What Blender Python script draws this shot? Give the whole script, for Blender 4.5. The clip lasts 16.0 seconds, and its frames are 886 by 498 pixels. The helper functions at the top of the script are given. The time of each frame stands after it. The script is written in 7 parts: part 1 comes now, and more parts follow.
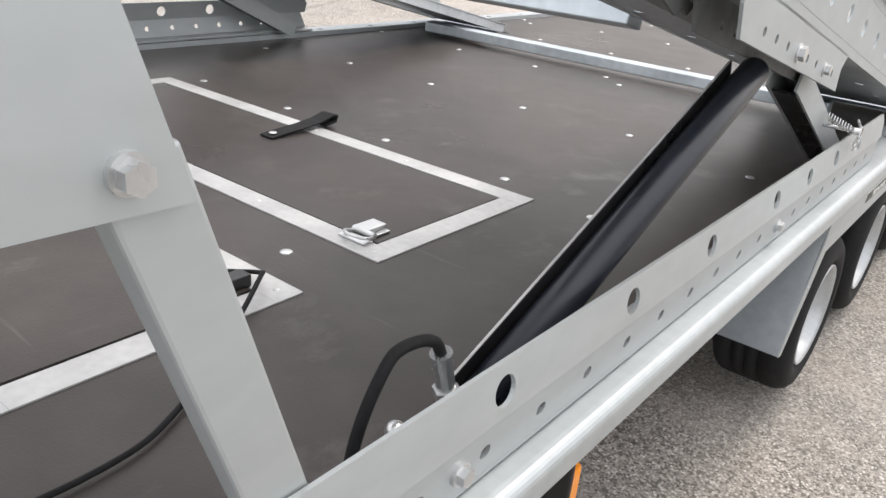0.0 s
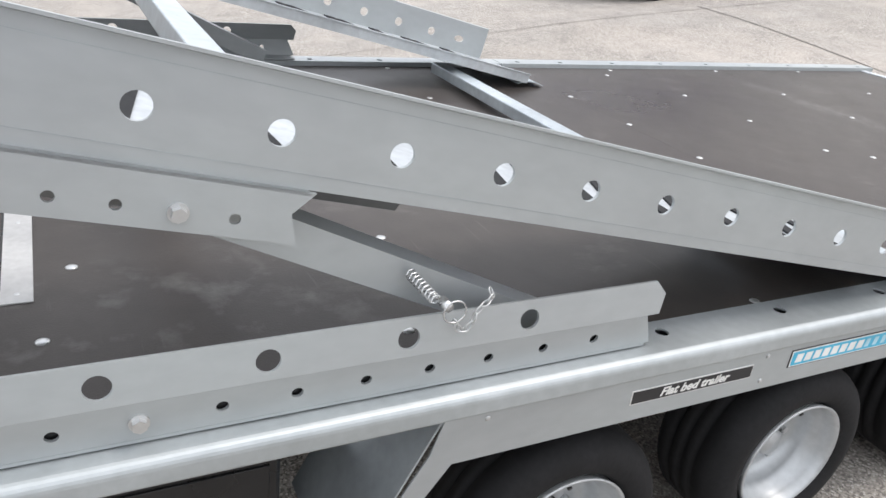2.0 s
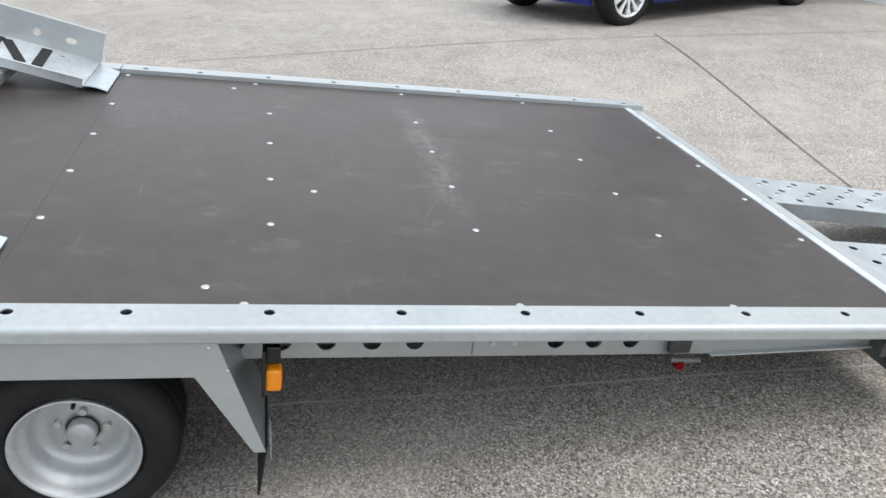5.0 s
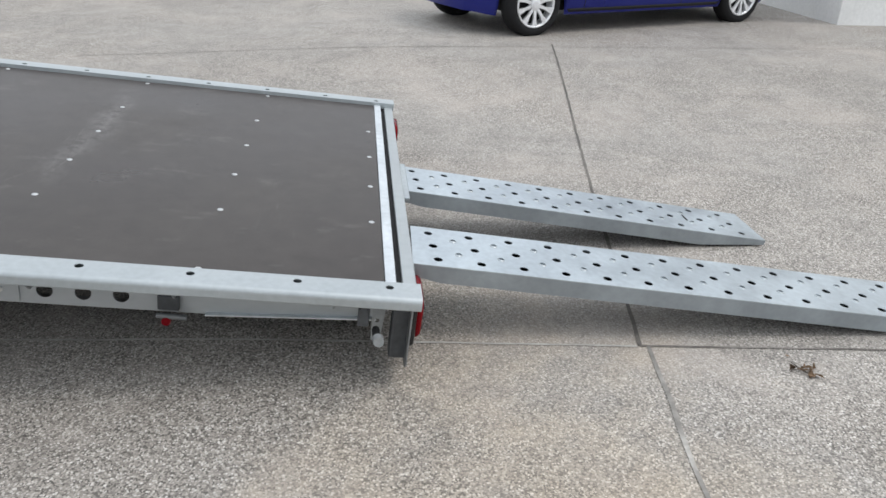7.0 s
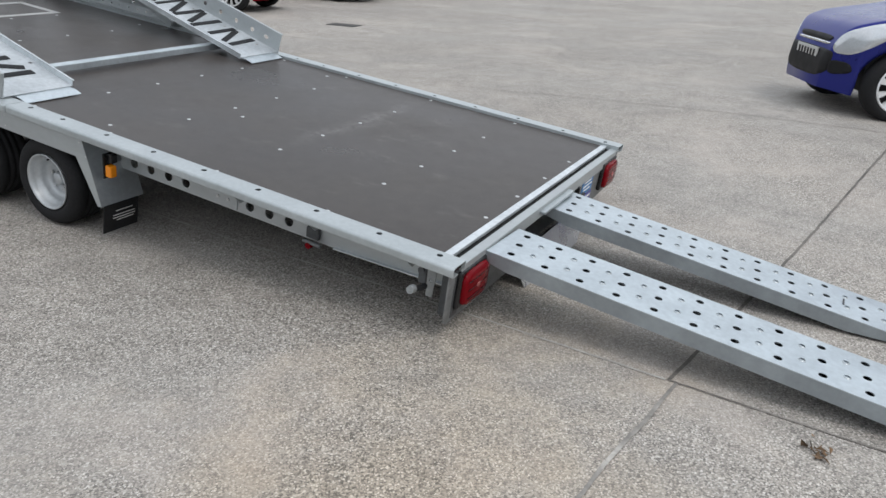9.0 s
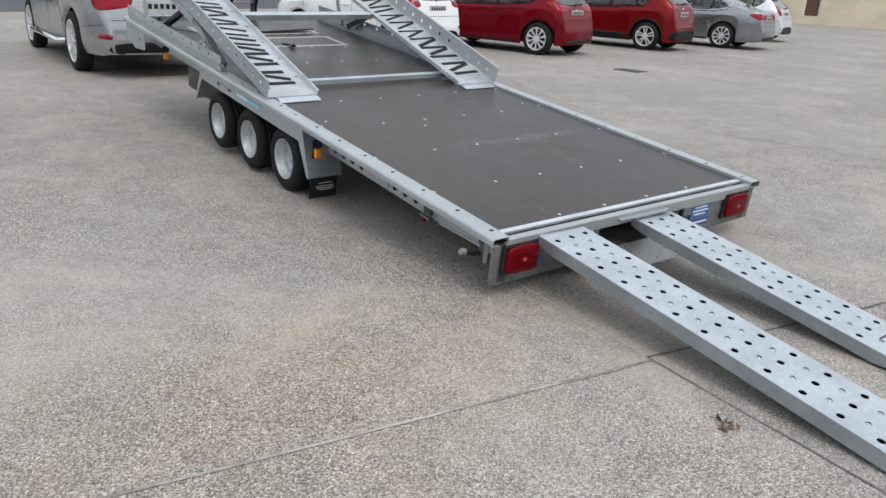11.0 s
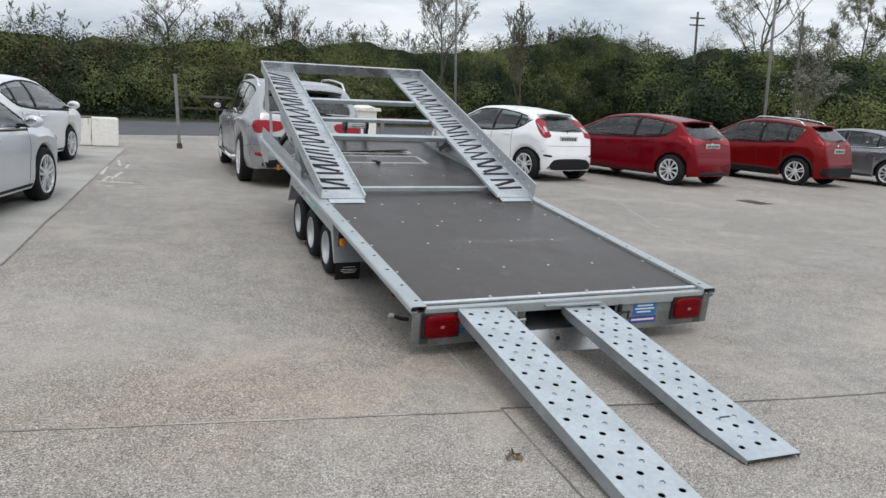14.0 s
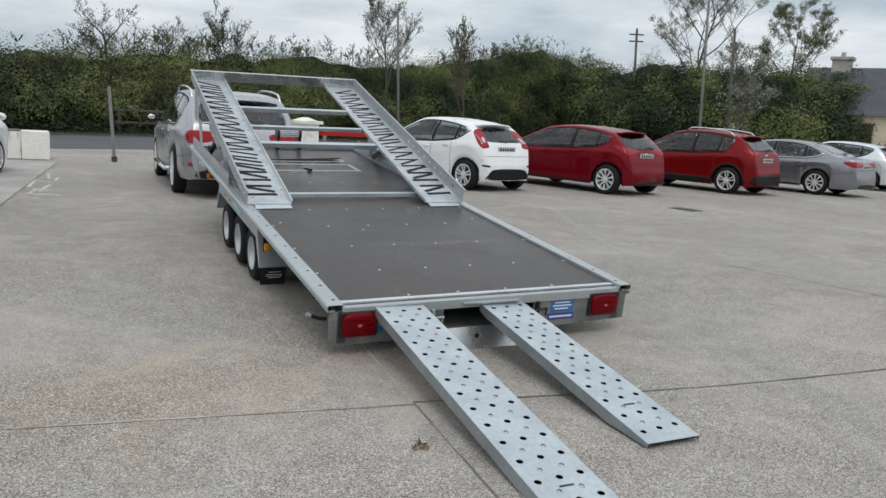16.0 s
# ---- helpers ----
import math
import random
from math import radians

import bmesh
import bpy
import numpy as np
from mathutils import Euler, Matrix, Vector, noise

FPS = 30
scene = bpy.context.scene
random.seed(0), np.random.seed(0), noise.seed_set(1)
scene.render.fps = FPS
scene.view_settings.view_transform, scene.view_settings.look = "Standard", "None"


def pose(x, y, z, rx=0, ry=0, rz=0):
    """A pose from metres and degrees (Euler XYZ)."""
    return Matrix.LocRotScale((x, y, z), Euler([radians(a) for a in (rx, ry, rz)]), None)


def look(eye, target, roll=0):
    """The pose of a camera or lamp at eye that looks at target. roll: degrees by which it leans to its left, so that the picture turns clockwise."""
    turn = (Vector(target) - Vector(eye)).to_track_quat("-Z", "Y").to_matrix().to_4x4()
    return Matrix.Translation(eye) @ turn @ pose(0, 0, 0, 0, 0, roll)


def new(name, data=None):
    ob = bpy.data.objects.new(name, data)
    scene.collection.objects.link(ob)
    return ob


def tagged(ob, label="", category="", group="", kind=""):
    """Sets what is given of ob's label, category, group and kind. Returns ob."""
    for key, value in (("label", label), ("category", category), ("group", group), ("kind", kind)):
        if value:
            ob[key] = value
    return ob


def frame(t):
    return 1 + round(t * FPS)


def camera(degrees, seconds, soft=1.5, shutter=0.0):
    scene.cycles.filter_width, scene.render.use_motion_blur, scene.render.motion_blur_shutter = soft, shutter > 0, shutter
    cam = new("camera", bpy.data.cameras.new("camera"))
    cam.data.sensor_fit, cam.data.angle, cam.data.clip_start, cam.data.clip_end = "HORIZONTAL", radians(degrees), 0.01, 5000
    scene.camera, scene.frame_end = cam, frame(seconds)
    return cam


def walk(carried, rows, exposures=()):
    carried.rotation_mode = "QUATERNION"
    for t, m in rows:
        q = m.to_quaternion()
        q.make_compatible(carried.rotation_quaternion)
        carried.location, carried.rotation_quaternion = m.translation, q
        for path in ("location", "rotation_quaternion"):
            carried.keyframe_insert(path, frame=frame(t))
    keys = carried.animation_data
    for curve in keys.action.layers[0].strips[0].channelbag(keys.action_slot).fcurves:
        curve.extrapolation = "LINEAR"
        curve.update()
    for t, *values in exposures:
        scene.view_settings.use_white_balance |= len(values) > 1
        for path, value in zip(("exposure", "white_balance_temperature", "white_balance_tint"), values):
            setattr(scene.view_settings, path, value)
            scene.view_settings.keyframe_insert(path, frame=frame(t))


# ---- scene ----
from mathutils.bvhtree import BVHTree
from mathutils.geometry import delaunay_2d_cdt

cam = camera(60.09, 16.0)
PATH = [
    (0, (-0.343, 5.389, 1.364), (0.773, 4.016, 0.433), 0.5),
    (0.5, (-0.493, 5.017, 1.389), (0.764, 3.764, 0.467), 0.7),
    (1, (-0.49, 4.663, 1.39), (0.892, 3.549, 0.47), 0.7),
    (1.5, (-0.679, 4.37, 1.38), (0.817, 3.411, 0.463), 0.9),
    (2, (-0.844, 4.08, 1.385), (0.757, 3.288, 0.484), 0.9),
    (2.5, (-0.873, 3.663, 1.368), (0.798, 3.020, 0.478), 0.57),
    (3, (-1.061, 3.246, 1.407), (0.648, 2.698, 0.524), 0.91),
    (3.5, (-1.115, 2.884, 1.392), (0.615, 2.396, 0.513), 0.88),
    (4, (-1.245, 2.480, 1.396), (0.493, 2.024, 0.521), 1.26),
    (4.5, (-1.437, 2.109, 1.395), (0.313, 1.690, 0.520), 1.25),
    (5, (-1.510, 1.704, 1.385), (0.249, 1.320, 0.514), 1.44),
    (7.5, (-2.111, -0.307, 1.408), (-0.286, -0.361, 0.590), 2.44),
    (8, (-2.194, -0.649, 1.413), (-0.367, -0.441, 0.628), 2.64),
    (8.5, (-2.342, -0.881, 1.416), (-0.570, -0.338, 0.662), 3.08),
    (9, (-2.365, -1.209, 1.419), (-0.708, -0.370, 0.678), 3.34),
    (9.5, (-2.441, -1.580, 1.425), (-0.924, -0.505, 0.688), 3.55),
    (9.7, (-2.433, -1.690, 1.434), (-0.969, -0.541, 0.698), 3.37),
    (12, (-2.185, -3.333, 1.495), (-1.242, -1.668, 0.912), 3.69),
    (12.5, (-2.059, -3.594, 1.508), (-1.215, -1.858, 0.984), 3.69),
    (13, (-1.851, -3.851, 1.528), (-1.064, -2.075, 1.054), 3.62),
    (13.5, (-1.747, -3.962, 1.523), (-0.988, -2.161, 1.098), 3.74),
    (14, (-1.537, -4.101, 1.507), (-0.790, -2.286, 1.124), 3.59),
    (14.5, (-1.453, -4.127, 1.514), (-0.709, -2.304, 1.160), 3.62),
    (15, (-1.449, -4.146, 1.488), (-0.688, -2.328, 1.151), 3.57),
    (15.5, (-1.408, -4.210, 1.452), (-0.607, -2.408, 1.118), 3.44),
    (16, (-1.371, -4.245, 1.430), (-0.506, -2.474, 1.094), 3.43),
]
walk(cam, [(t, look(eye, target, roll)) for t, eye, target, roll in PATH],
     [(0, 0.82, 6850, 15), (0.5, 0.96, 6850, 15), (1, 1.0, 6900, 16), (2, 0.68, 6600, 14), (3.5, 0.5, 6440, 12), (5, 0.51, 6420, 11), (7.5, 0.07, 6390, 11), (9.5, 0.0, 6360, 11), (12, 0.02, 6400, 11), (13.5, -0.04, 6390, 11), (16, -0.24, 6410, 9)])

# ---------------------------------------------------------------- world and light
world = bpy.data.worlds.new("sky")
scene.world = world
world.use_nodes = True
wn, wl = world.node_tree.nodes, world.node_tree.links
wn.clear()
sky = wn.new("ShaderNodeTexSky")
sky.sky_type = "NISHITA"
sky.sun_disc = False
sky.sun_elevation = radians(48)
sky.sun_rotation = radians(194)
sky.dust_density = 3.0
sky.air_density = 1.0
wcoord = wn.new("ShaderNodeTexCoord")
wmap = wn.new("ShaderNodeMapping")
wmap.inputs["Scale"].default_value = (1.2, 1.2, 5.0)
cloud = wn.new("ShaderNodeTexNoise")
cloud.inputs["Scale"].default_value = 2.2
cloud.inputs["Detail"].default_value = 7
cloud.inputs["Roughness"].default_value = 0.55
cramp = wn.new("ShaderNodeValToRGB")
cramp.color_ramp.elements[0].position = 0.34
cramp.color_ramp.elements[0].color = (0.68, 0.78, 0.88, 1)
cramp.color_ramp.elements[1].position = 0.54
cramp.color_ramp.elements[1].color = (1.2, 1.24, 1.27, 1)
cmix = wn.new("ShaderNodeMix")
cmix.data_type = "RGBA"
cmix.inputs["Factor"].default_value = 0.86
cscale = wn.new("ShaderNodeVectorMath")
cscale.operation = "SCALE"
wbg = wn.new("ShaderNodeBackground")
wbg.inputs["Strength"].default_value = 0.098
wout = wn.new("ShaderNodeOutputWorld")
wl.new(wcoord.outputs["Generated"], wmap.inputs["Vector"])
wl.new(wmap.outputs["Vector"], cloud.inputs["Vector"])
wl.new(cloud.outputs["Fac"], cramp.inputs["Fac"])
wsep = wn.new("ShaderNodeSeparateXYZ")
wup = wn.new("ShaderNodeMapRange")
wup.inputs["To Min"].default_value, wup.inputs["To Max"].default_value = 8.6, 12.2
wl.new(wcoord.outputs["Generated"], wsep.inputs["Vector"])
wl.new(wsep.outputs["Z"], wup.inputs["Value"])
wl.new(wup.outputs["Result"], cscale.inputs["Scale"])
wl.new(cramp.outputs["Color"], cscale.inputs[0])
wl.new(sky.outputs["Color"], cmix.inputs["A"])
wl.new(cscale.outputs["Vector"], cmix.inputs["B"])
wl.new(cmix.outputs["Result"], wbg.inputs["Color"])
wl.new(wbg.outputs["Background"], wout.inputs["Surface"])

sun = new("sun", bpy.data.lights.new("sun", "SUN"))
sun.data.energy = 0.8
sun.data.angle = radians(20)
sun.data.color = (1.0, 0.96, 0.9)
sun.matrix_world = pose(0, 0, 30, 32, 0, -14)


# ---------------------------------------------------------------- materials
def material(name, colour, rough=0.5, metal=0.0, vary=0.12, scale=6.0, fine=60.0, bump=0.0, bump_scale=200.0, second=None, spread=(0.4, 0.6), coat=0.0, island=0.0, stretch=None):
    m = bpy.data.materials.new(name)
    m.use_nodes = True
    n, l = m.node_tree.nodes, m.node_tree.links
    b = n["Principled BSDF"]
    b.inputs["Roughness"].default_value = rough
    b.inputs["Metallic"].default_value = metal
    if coat:
        b.inputs["Coat Weight"].default_value = coat
        b.inputs["Coat Roughness"].default_value = 0.04
    tc = n.new("ShaderNodeTexCoord")
    source = tc.outputs["Object"]
    if stretch:
        mp = n.new("ShaderNodeMapping")
        mp.inputs["Scale"].default_value = stretch
        l.new(source, mp.inputs["Vector"])
        source = mp.outputs["Vector"]
    big = n.new("ShaderNodeTexNoise")
    big.inputs["Scale"].default_value = scale
    big.inputs["Detail"].default_value = 5
    small = n.new("ShaderNodeTexNoise")
    small.inputs["Scale"].default_value = fine
    small.inputs["Detail"].default_value = 3
    l.new(source, big.inputs["Vector"])
    l.new(source, small.inputs["Vector"])
    ramp = n.new("ShaderNodeValToRGB")
    other = second or tuple(c * (1 - 2 * vary) for c in colour)
    ramp.color_ramp.elements[0].position, ramp.color_ramp.elements[1].position = spread
    ramp.color_ramp.elements[0].color = (*other, 1)
    ramp.color_ramp.elements[1].color = (*colour, 1)
    l.new(big.outputs["Fac"], ramp.inputs["Fac"])
    mix = n.new("ShaderNodeMix")
    mix.data_type, mix.blend_type = "RGBA", "MULTIPLY"
    mix.inputs["Factor"].default_value = 1.0
    r2 = n.new("ShaderNodeMapRange")
    r2.inputs["From Min"].default_value, r2.inputs["From Max"].default_value = 0.3, 0.7
    r2.inputs["To Min"].default_value, r2.inputs["To Max"].default_value = 1 - vary, 1 + vary
    l.new(small.outputs["Fac"], r2.inputs["Value"])
    l.new(ramp.outputs["Color"], mix.inputs["A"])
    l.new(r2.outputs["Result"], mix.inputs["B"])
    last = mix.outputs["Result"]
    if island:
        geo = n.new("ShaderNodeNewGeometry")
        r3 = n.new("ShaderNodeMapRange")
        r3.inputs["To Min"].default_value, r3.inputs["To Max"].default_value = 1 - island, 1 + island
        l.new(geo.outputs["Random Per Island"], r3.inputs["Value"])
        m3 = n.new("ShaderNodeMix")
        m3.data_type, m3.blend_type = "RGBA", "MULTIPLY"
        m3.inputs["Factor"].default_value = 1.0
        l.new(last, m3.inputs["A"])
        l.new(r3.outputs["Result"], m3.inputs["B"])
        last = m3.outputs["Result"]
    l.new(last, b.inputs["Base Color"])
    rr = n.new("ShaderNodeMapRange")
    rr.inputs["From Min"].default_value, rr.inputs["From Max"].default_value = 0.3, 0.7
    rr.inputs["To Min"].default_value, rr.inputs["To Max"].default_value = max(0.02, rough - 0.08), min(1, rough + 0.08)
    l.new(big.outputs["Fac"], rr.inputs["Value"])
    l.new(rr.outputs["Result"], b.inputs["Roughness"])
    if bump:
        bn = n.new("ShaderNodeTexNoise")
        bn.inputs["Scale"].default_value = bump_scale
        bn.inputs["Detail"].default_value = 2
        l.new(source, bn.inputs["Vector"])
        bp = n.new("ShaderNodeBump")
        bp.inputs["Strength"].default_value = bump
        bp.inputs["Distance"].default_value = 0.004
        l.new(bn.outputs["Fac"], bp.inputs["Height"])
        l.new(bp.outputs["Normal"], b.inputs["Normal"])
    return m


GALV = material("galvanised_steel", (0.432, 0.476, 0.486), 0.52, 0.7, 0.07, 3.0, 45.0, 0.05, 90.0, second=(0.36, 0.39, 0.41), spread=(0.35, 0.65), coat=0.8)
GALV.node_tree.nodes["Principled BSDF"].inputs["Coat Roughness"].default_value = 0.22
TUBE = material("drawn_galvanised_tube", (0.6, 0.62, 0.635), 0.24, 0.95, 0.08, 6.0, 60.0, second=(0.5, 0.52, 0.53))
GALV_DULL = material("galvanised_steel_dull", (0.455, 0.487, 0.49), 0.5, 0.6, 0.035, 2.0, 30.0, second=(0.42, 0.44, 0.45), spread=(0.3, 0.7), stretch=(1.0, 0.6, 1.3))
GALV_RAIL = material("galvanised_rail", (0.49, 0.525, 0.535), 0.54, 0.7, 0.05, 3.0, 45.0, 0.04, 90.0, second=(0.41, 0.445, 0.455), spread=(0.3, 0.7), coat=0.45)
GALV_RAIL.node_tree.nodes["Principled BSDF"].inputs["Coat Roughness"].default_value = 0.28
# Darkened galvanised steel: puts shade into the colour of tail panel, tray and undersides.
GALV_SHADE = material("darkened_galvanised_steel", (0.27, 0.28, 0.28), 0.55, 0.5, 0.12, 4.0, 40.0, second=(0.17, 0.175, 0.175))
GALV_BRIGHT = material("bright_galvanised_steel", (0.7, 0.735, 0.755), 0.4, 0.65, 0.08, 4.0, 40.0, second=(0.6, 0.635, 0.655))
RAMP_STEEL = material("tread_and_tube_steel", (0.575, 0.63, 0.66), 0.4, 0.75, 0.07, 4.0, 40.0, second=(0.49, 0.54, 0.57))
# Ramp steel darkened for the upright flanges, which stand turned from the light.
RAMP_FLANGE_SHADED = material("shaded_ramp_flange_steel", (0.36, 0.395, 0.415), 0.5, 0.65, 0.06, 3.0, 40.0, second=(0.3, 0.33, 0.35))
STEEL_DARK = material("dark_steel", (0.09, 0.095, 0.1), 0.5, 0.3, 0.15, 5.0, 50.0)
ZINC = material("zinc_bolt", (0.62, 0.63, 0.63), 0.3, 0.8, 0.05)
ALU = material("aluminium_strip", (0.56, 0.56, 0.55), 0.5, 0.35, 0.06, 8.0, 80.0, second=(0.46, 0.46, 0.455))
PLY = material("phenolic_plywood", (0.067, 0.059, 0.054), 0.34, 0.0, 0.1, 1.6, 14.0, 0.12, 320.0, second=(0.049, 0.0415, 0.038), spread=(0.38, 0.62))


def scuffed(m, colour=(0.22, 0.205, 0.19)):
    """Pale dusty scuffs and drag marks worn into the film face."""
    n, l = m.node_tree.nodes, m.node_tree.links
    b = n["Principled BSDF"]
    old = b.inputs["Base Color"].links[0].from_socket
    tc = n.new("ShaderNodeTexCoord")
    mp = n.new("ShaderNodeMapping")
    mp.inputs["Scale"].default_value = (5.0, 3.2, 1.0)
    mp.inputs["Rotation"].default_value = (0, 0, 0.4)
    a = n.new("ShaderNodeTexNoise")
    a.inputs["Scale"].default_value = 1.15
    a.inputs["Detail"].default_value = 7
    a.inputs["Roughness"].default_value = 0.72
    r = n.new("ShaderNodeMapRange")
    r.inputs["From Min"].default_value, r.inputs["From Max"].default_value = 0.57, 0.8
    r.inputs["To Max"].default_value = 0.45
    drag = n.new("ShaderNodeMapping")
    drag.inputs["Scale"].default_value = (2.0, 40.0, 1.0)
    drag.inputs["Rotation"].default_value = (0, 0, 0.15)
    g = n.new("ShaderNodeTexNoise")
    g.inputs["Scale"].default_value = 2.0
    g.inputs["Detail"].default_value = 4
    r2 = n.new("ShaderNodeMapRange")
    r2.inputs["From Min"].default_value, r2.inputs["From Max"].default_value = 0.66, 0.84
    r2.inputs["To Max"].default_value = 0.4
    add = n.new("ShaderNodeMath")
    add.operation = "MAXIMUM"
    mix = n.new("ShaderNodeMix")
    mix.data_type = "RGBA"
    mix.inputs["B"].default_value = (*colour, 1)
    l.new(tc.outputs["Object"], mp.inputs["Vector"])
    l.new(tc.outputs["Object"], drag.inputs["Vector"])
    l.new(mp.outputs["Vector"], a.inputs["Vector"])
    l.new(drag.outputs["Vector"], g.inputs["Vector"])
    l.new(a.outputs["Fac"], r.inputs["Value"])
    l.new(g.outputs["Fac"], r2.inputs["Value"])
    l.new(r.outputs["Result"], add.inputs[0])
    l.new(r2.outputs["Result"], add.inputs[1])
    l.new(add.outputs["Value"], mix.inputs["Factor"])
    l.new(old, mix.inputs["A"])
    l.new(mix.outputs["Result"], b.inputs["Base Color"])
    return m


def smeared(m):
    """A broken drag mark across the rear board, its grazing sheen painted as pale colour."""
    n, l = m.node_tree.nodes, m.node_tree.links
    b = n["Principled BSDF"]
    old = b.inputs["Base Color"].links[0].from_socket
    tc = n.new("ShaderNodeTexCoord")
    wob = n.new("ShaderNodeTexNoise")
    wob.inputs["Scale"].default_value = 3.0
    grit = n.new("ShaderNodeTexNoise")
    grit.inputs["Scale"].default_value = 26.0
    grit.inputs["Detail"].default_value = 6
    grit.inputs["Roughness"].default_value = 0.7
    l.new(tc.outputs["Object"], wob.inputs["Vector"])
    l.new(tc.outputs["Object"], grit.inputs["Vector"])
    sep = n.new("ShaderNodeSeparateXYZ")
    l.new(tc.outputs["Object"], sep.inputs["Vector"])

    def math_node(kind, a, c):
        k = n.new("ShaderNodeMath")
        k.operation = kind
        for i, v in enumerate((a, c)):
            if isinstance(v, float):
                k.inputs[i].default_value = v
            else:
                l.new(v, k.inputs[i])
        return k.outputs["Value"]

    def fade(v, a, c, p, q):
        r = n.new("ShaderNodeMapRange")
        for name, x in zip(("From Min", "From Max", "To Min", "To Max"), (a, c, p, q)):
            r.inputs[name].default_value = x
        l.new(v, r.inputs["Value"])
        return r.outputs["Result"]

    off = math_node("ADD", math_node("SUBTRACT", sep.outputs["Y"], 1.178), fade(wob.outputs["Fac"], 0.3, 0.7, -0.03, 0.03))
    band = fade(math_node("ABSOLUTE", off, 0.0), 0.01, 0.075, 1.0, 0.0)
    ends = math_node("MULTIPLY", fade(sep.outputs["X"], 0.5, 0.95, 0.0, 1.0), fade(sep.outputs["X"], 1.6, 1.95, 1.0, 0.0))
    spots = fade(grit.outputs["Fac"], 0.42, 0.7, 0.0, 0.46)
    fac = math_node("MULTIPLY", math_node("MULTIPLY", band, ends), spots)
    # dried splashes under the near runway
    cloud = n.new("ShaderNodeTexNoise")
    cloud.inputs["Scale"].default_value = 9.0
    cloud.inputs["Detail"].default_value = 6
    cloud.inputs["Roughness"].default_value = 0.6
    cloud.inputs["Distortion"].default_value = 0.15
    l.new(tc.outputs["Object"], cloud.inputs["Vector"])
    across = math_node("MULTIPLY", fade(sep.outputs["X"], 0.15, 0.24, 0.0, 1.0), fade(sep.outputs["X"], 0.4, 0.6, 1.0, 0.0))
    length = math_node("MULTIPLY", fade(sep.outputs["Y"], 3.4, 3.7, 0.0, 1.0), fade(sep.outputs["Y"], 4.3, 4.7, 1.0, 0.0))
    splash = math_node("MULTIPLY", math_node("MULTIPLY", across, length), fade(cloud.outputs["Fac"], 0.54, 0.76, 0.0, 0.42))
    fac = math_node("MAXIMUM", fac, splash)
    mix = n.new("ShaderNodeMix")
    mix.data_type = "RGBA"
    mix.inputs["B"].default_value = (0.28, 0.27, 0.26, 1)
    l.new(fac, mix.inputs["Factor"])
    l.new(old, mix.inputs["A"])
    l.new(mix.outputs["Result"], b.inputs["Base Color"])
    return m


scuffed(PLY)
smeared(PLY)
PLY.node_tree.nodes["Principled BSDF"].inputs["Specular IOR Level"].default_value = 0.2
GALV_TREAD = material("galvanised_tread_worn", (0.56, 0.59, 0.61), 0.45, 0.5, 0.1, 5.0, 50.0, second=(0.42, 0.45, 0.47), spread=(0.35, 0.65))
RUBBER = material("tyre_rubber", (0.016, 0.016, 0.017), 0.8, 0.0, 0.15, 12.0, 90.0, 0.1, 150.0)
RUBBER.node_tree.nodes["Principled BSDF"].inputs["Specular IOR Level"].default_value = 0.25
BLACK = material("black_paint", (0.012, 0.012, 0.013), 0.3, 0.0, 0.1, 10.0, 90.0)
RIM = material("silver_wheel_paint", (0.5, 0.52, 0.53), 0.42, 0.5, 0.06, 9.0, 60.0)
RAM_PAINT = material("ram_paint", (0.016, 0.019, 0.027), 0.34, 0.0, 0.1, 8.0, 60.0)
GRIP = material("black_grip_strip", (0.012, 0.013, 0.015), 0.9, 0.0, 0.15, 20.0, 200.0)
AMBER = material("amber_lens", (0.85, 0.27, 0.01), 0.15, 0.0, 0.05)
CHROME_BAR = material("bright_plated_steel", (0.7, 0.71, 0.72), 0.22, 0.9, 0.05)
RED_LENS = material("red_lens", (0.16, 0.001, 0.005), 0.08, 0.0, 0.05)
RED_LENS.node_tree.nodes["Principled BSDF"].inputs["Specular IOR Level"].default_value = 0.12
WHITE_PAINT = material("white_paint", (0.78, 0.78, 0.75), 0.6, 0.0, 0.06)
BLUE_STICKER = material("blue_sticker", (0.015, 0.17, 0.43), 0.35, 0.0, 0.05)
CYAN_STICKER = material("cyan_sticker", (0.05, 0.42, 0.62), 0.35, 0.0, 0.06)
BLACK_STICKER = material("black_sticker", (0.015, 0.015, 0.017), 0.4, 0.0, 0.05)


# ---------------------------------------------------------------- mesh helpers
def obj(name, bm, mat, parent=None, label="", smooth=False):
    bmesh.ops.recalc_face_normals(bm, faces=bm.faces)
    me = bpy.data.meshes.new(name)
    bm.to_mesh(me)
    bm.free()
    if mat:
        me.materials.append(mat)
    if smooth:
        for p in me.polygons:
            p.use_smooth = True
    ob = new(name, me)
    if parent:
        ob.parent = parent
    if label:
        ob["label"] = label
    return ob


def part(name, bm, mat, parent, label="", smooth=False):
    return obj(name, bm, mat, parent, label, smooth)


def again(ob, parent, m=None, name=None):
    """Another piece on the same mesh."""
    o = new(name or ob.name.split(".")[0], ob.data)
    o.parent = parent
    if m is not None:
        o.matrix_basis = m
    return o


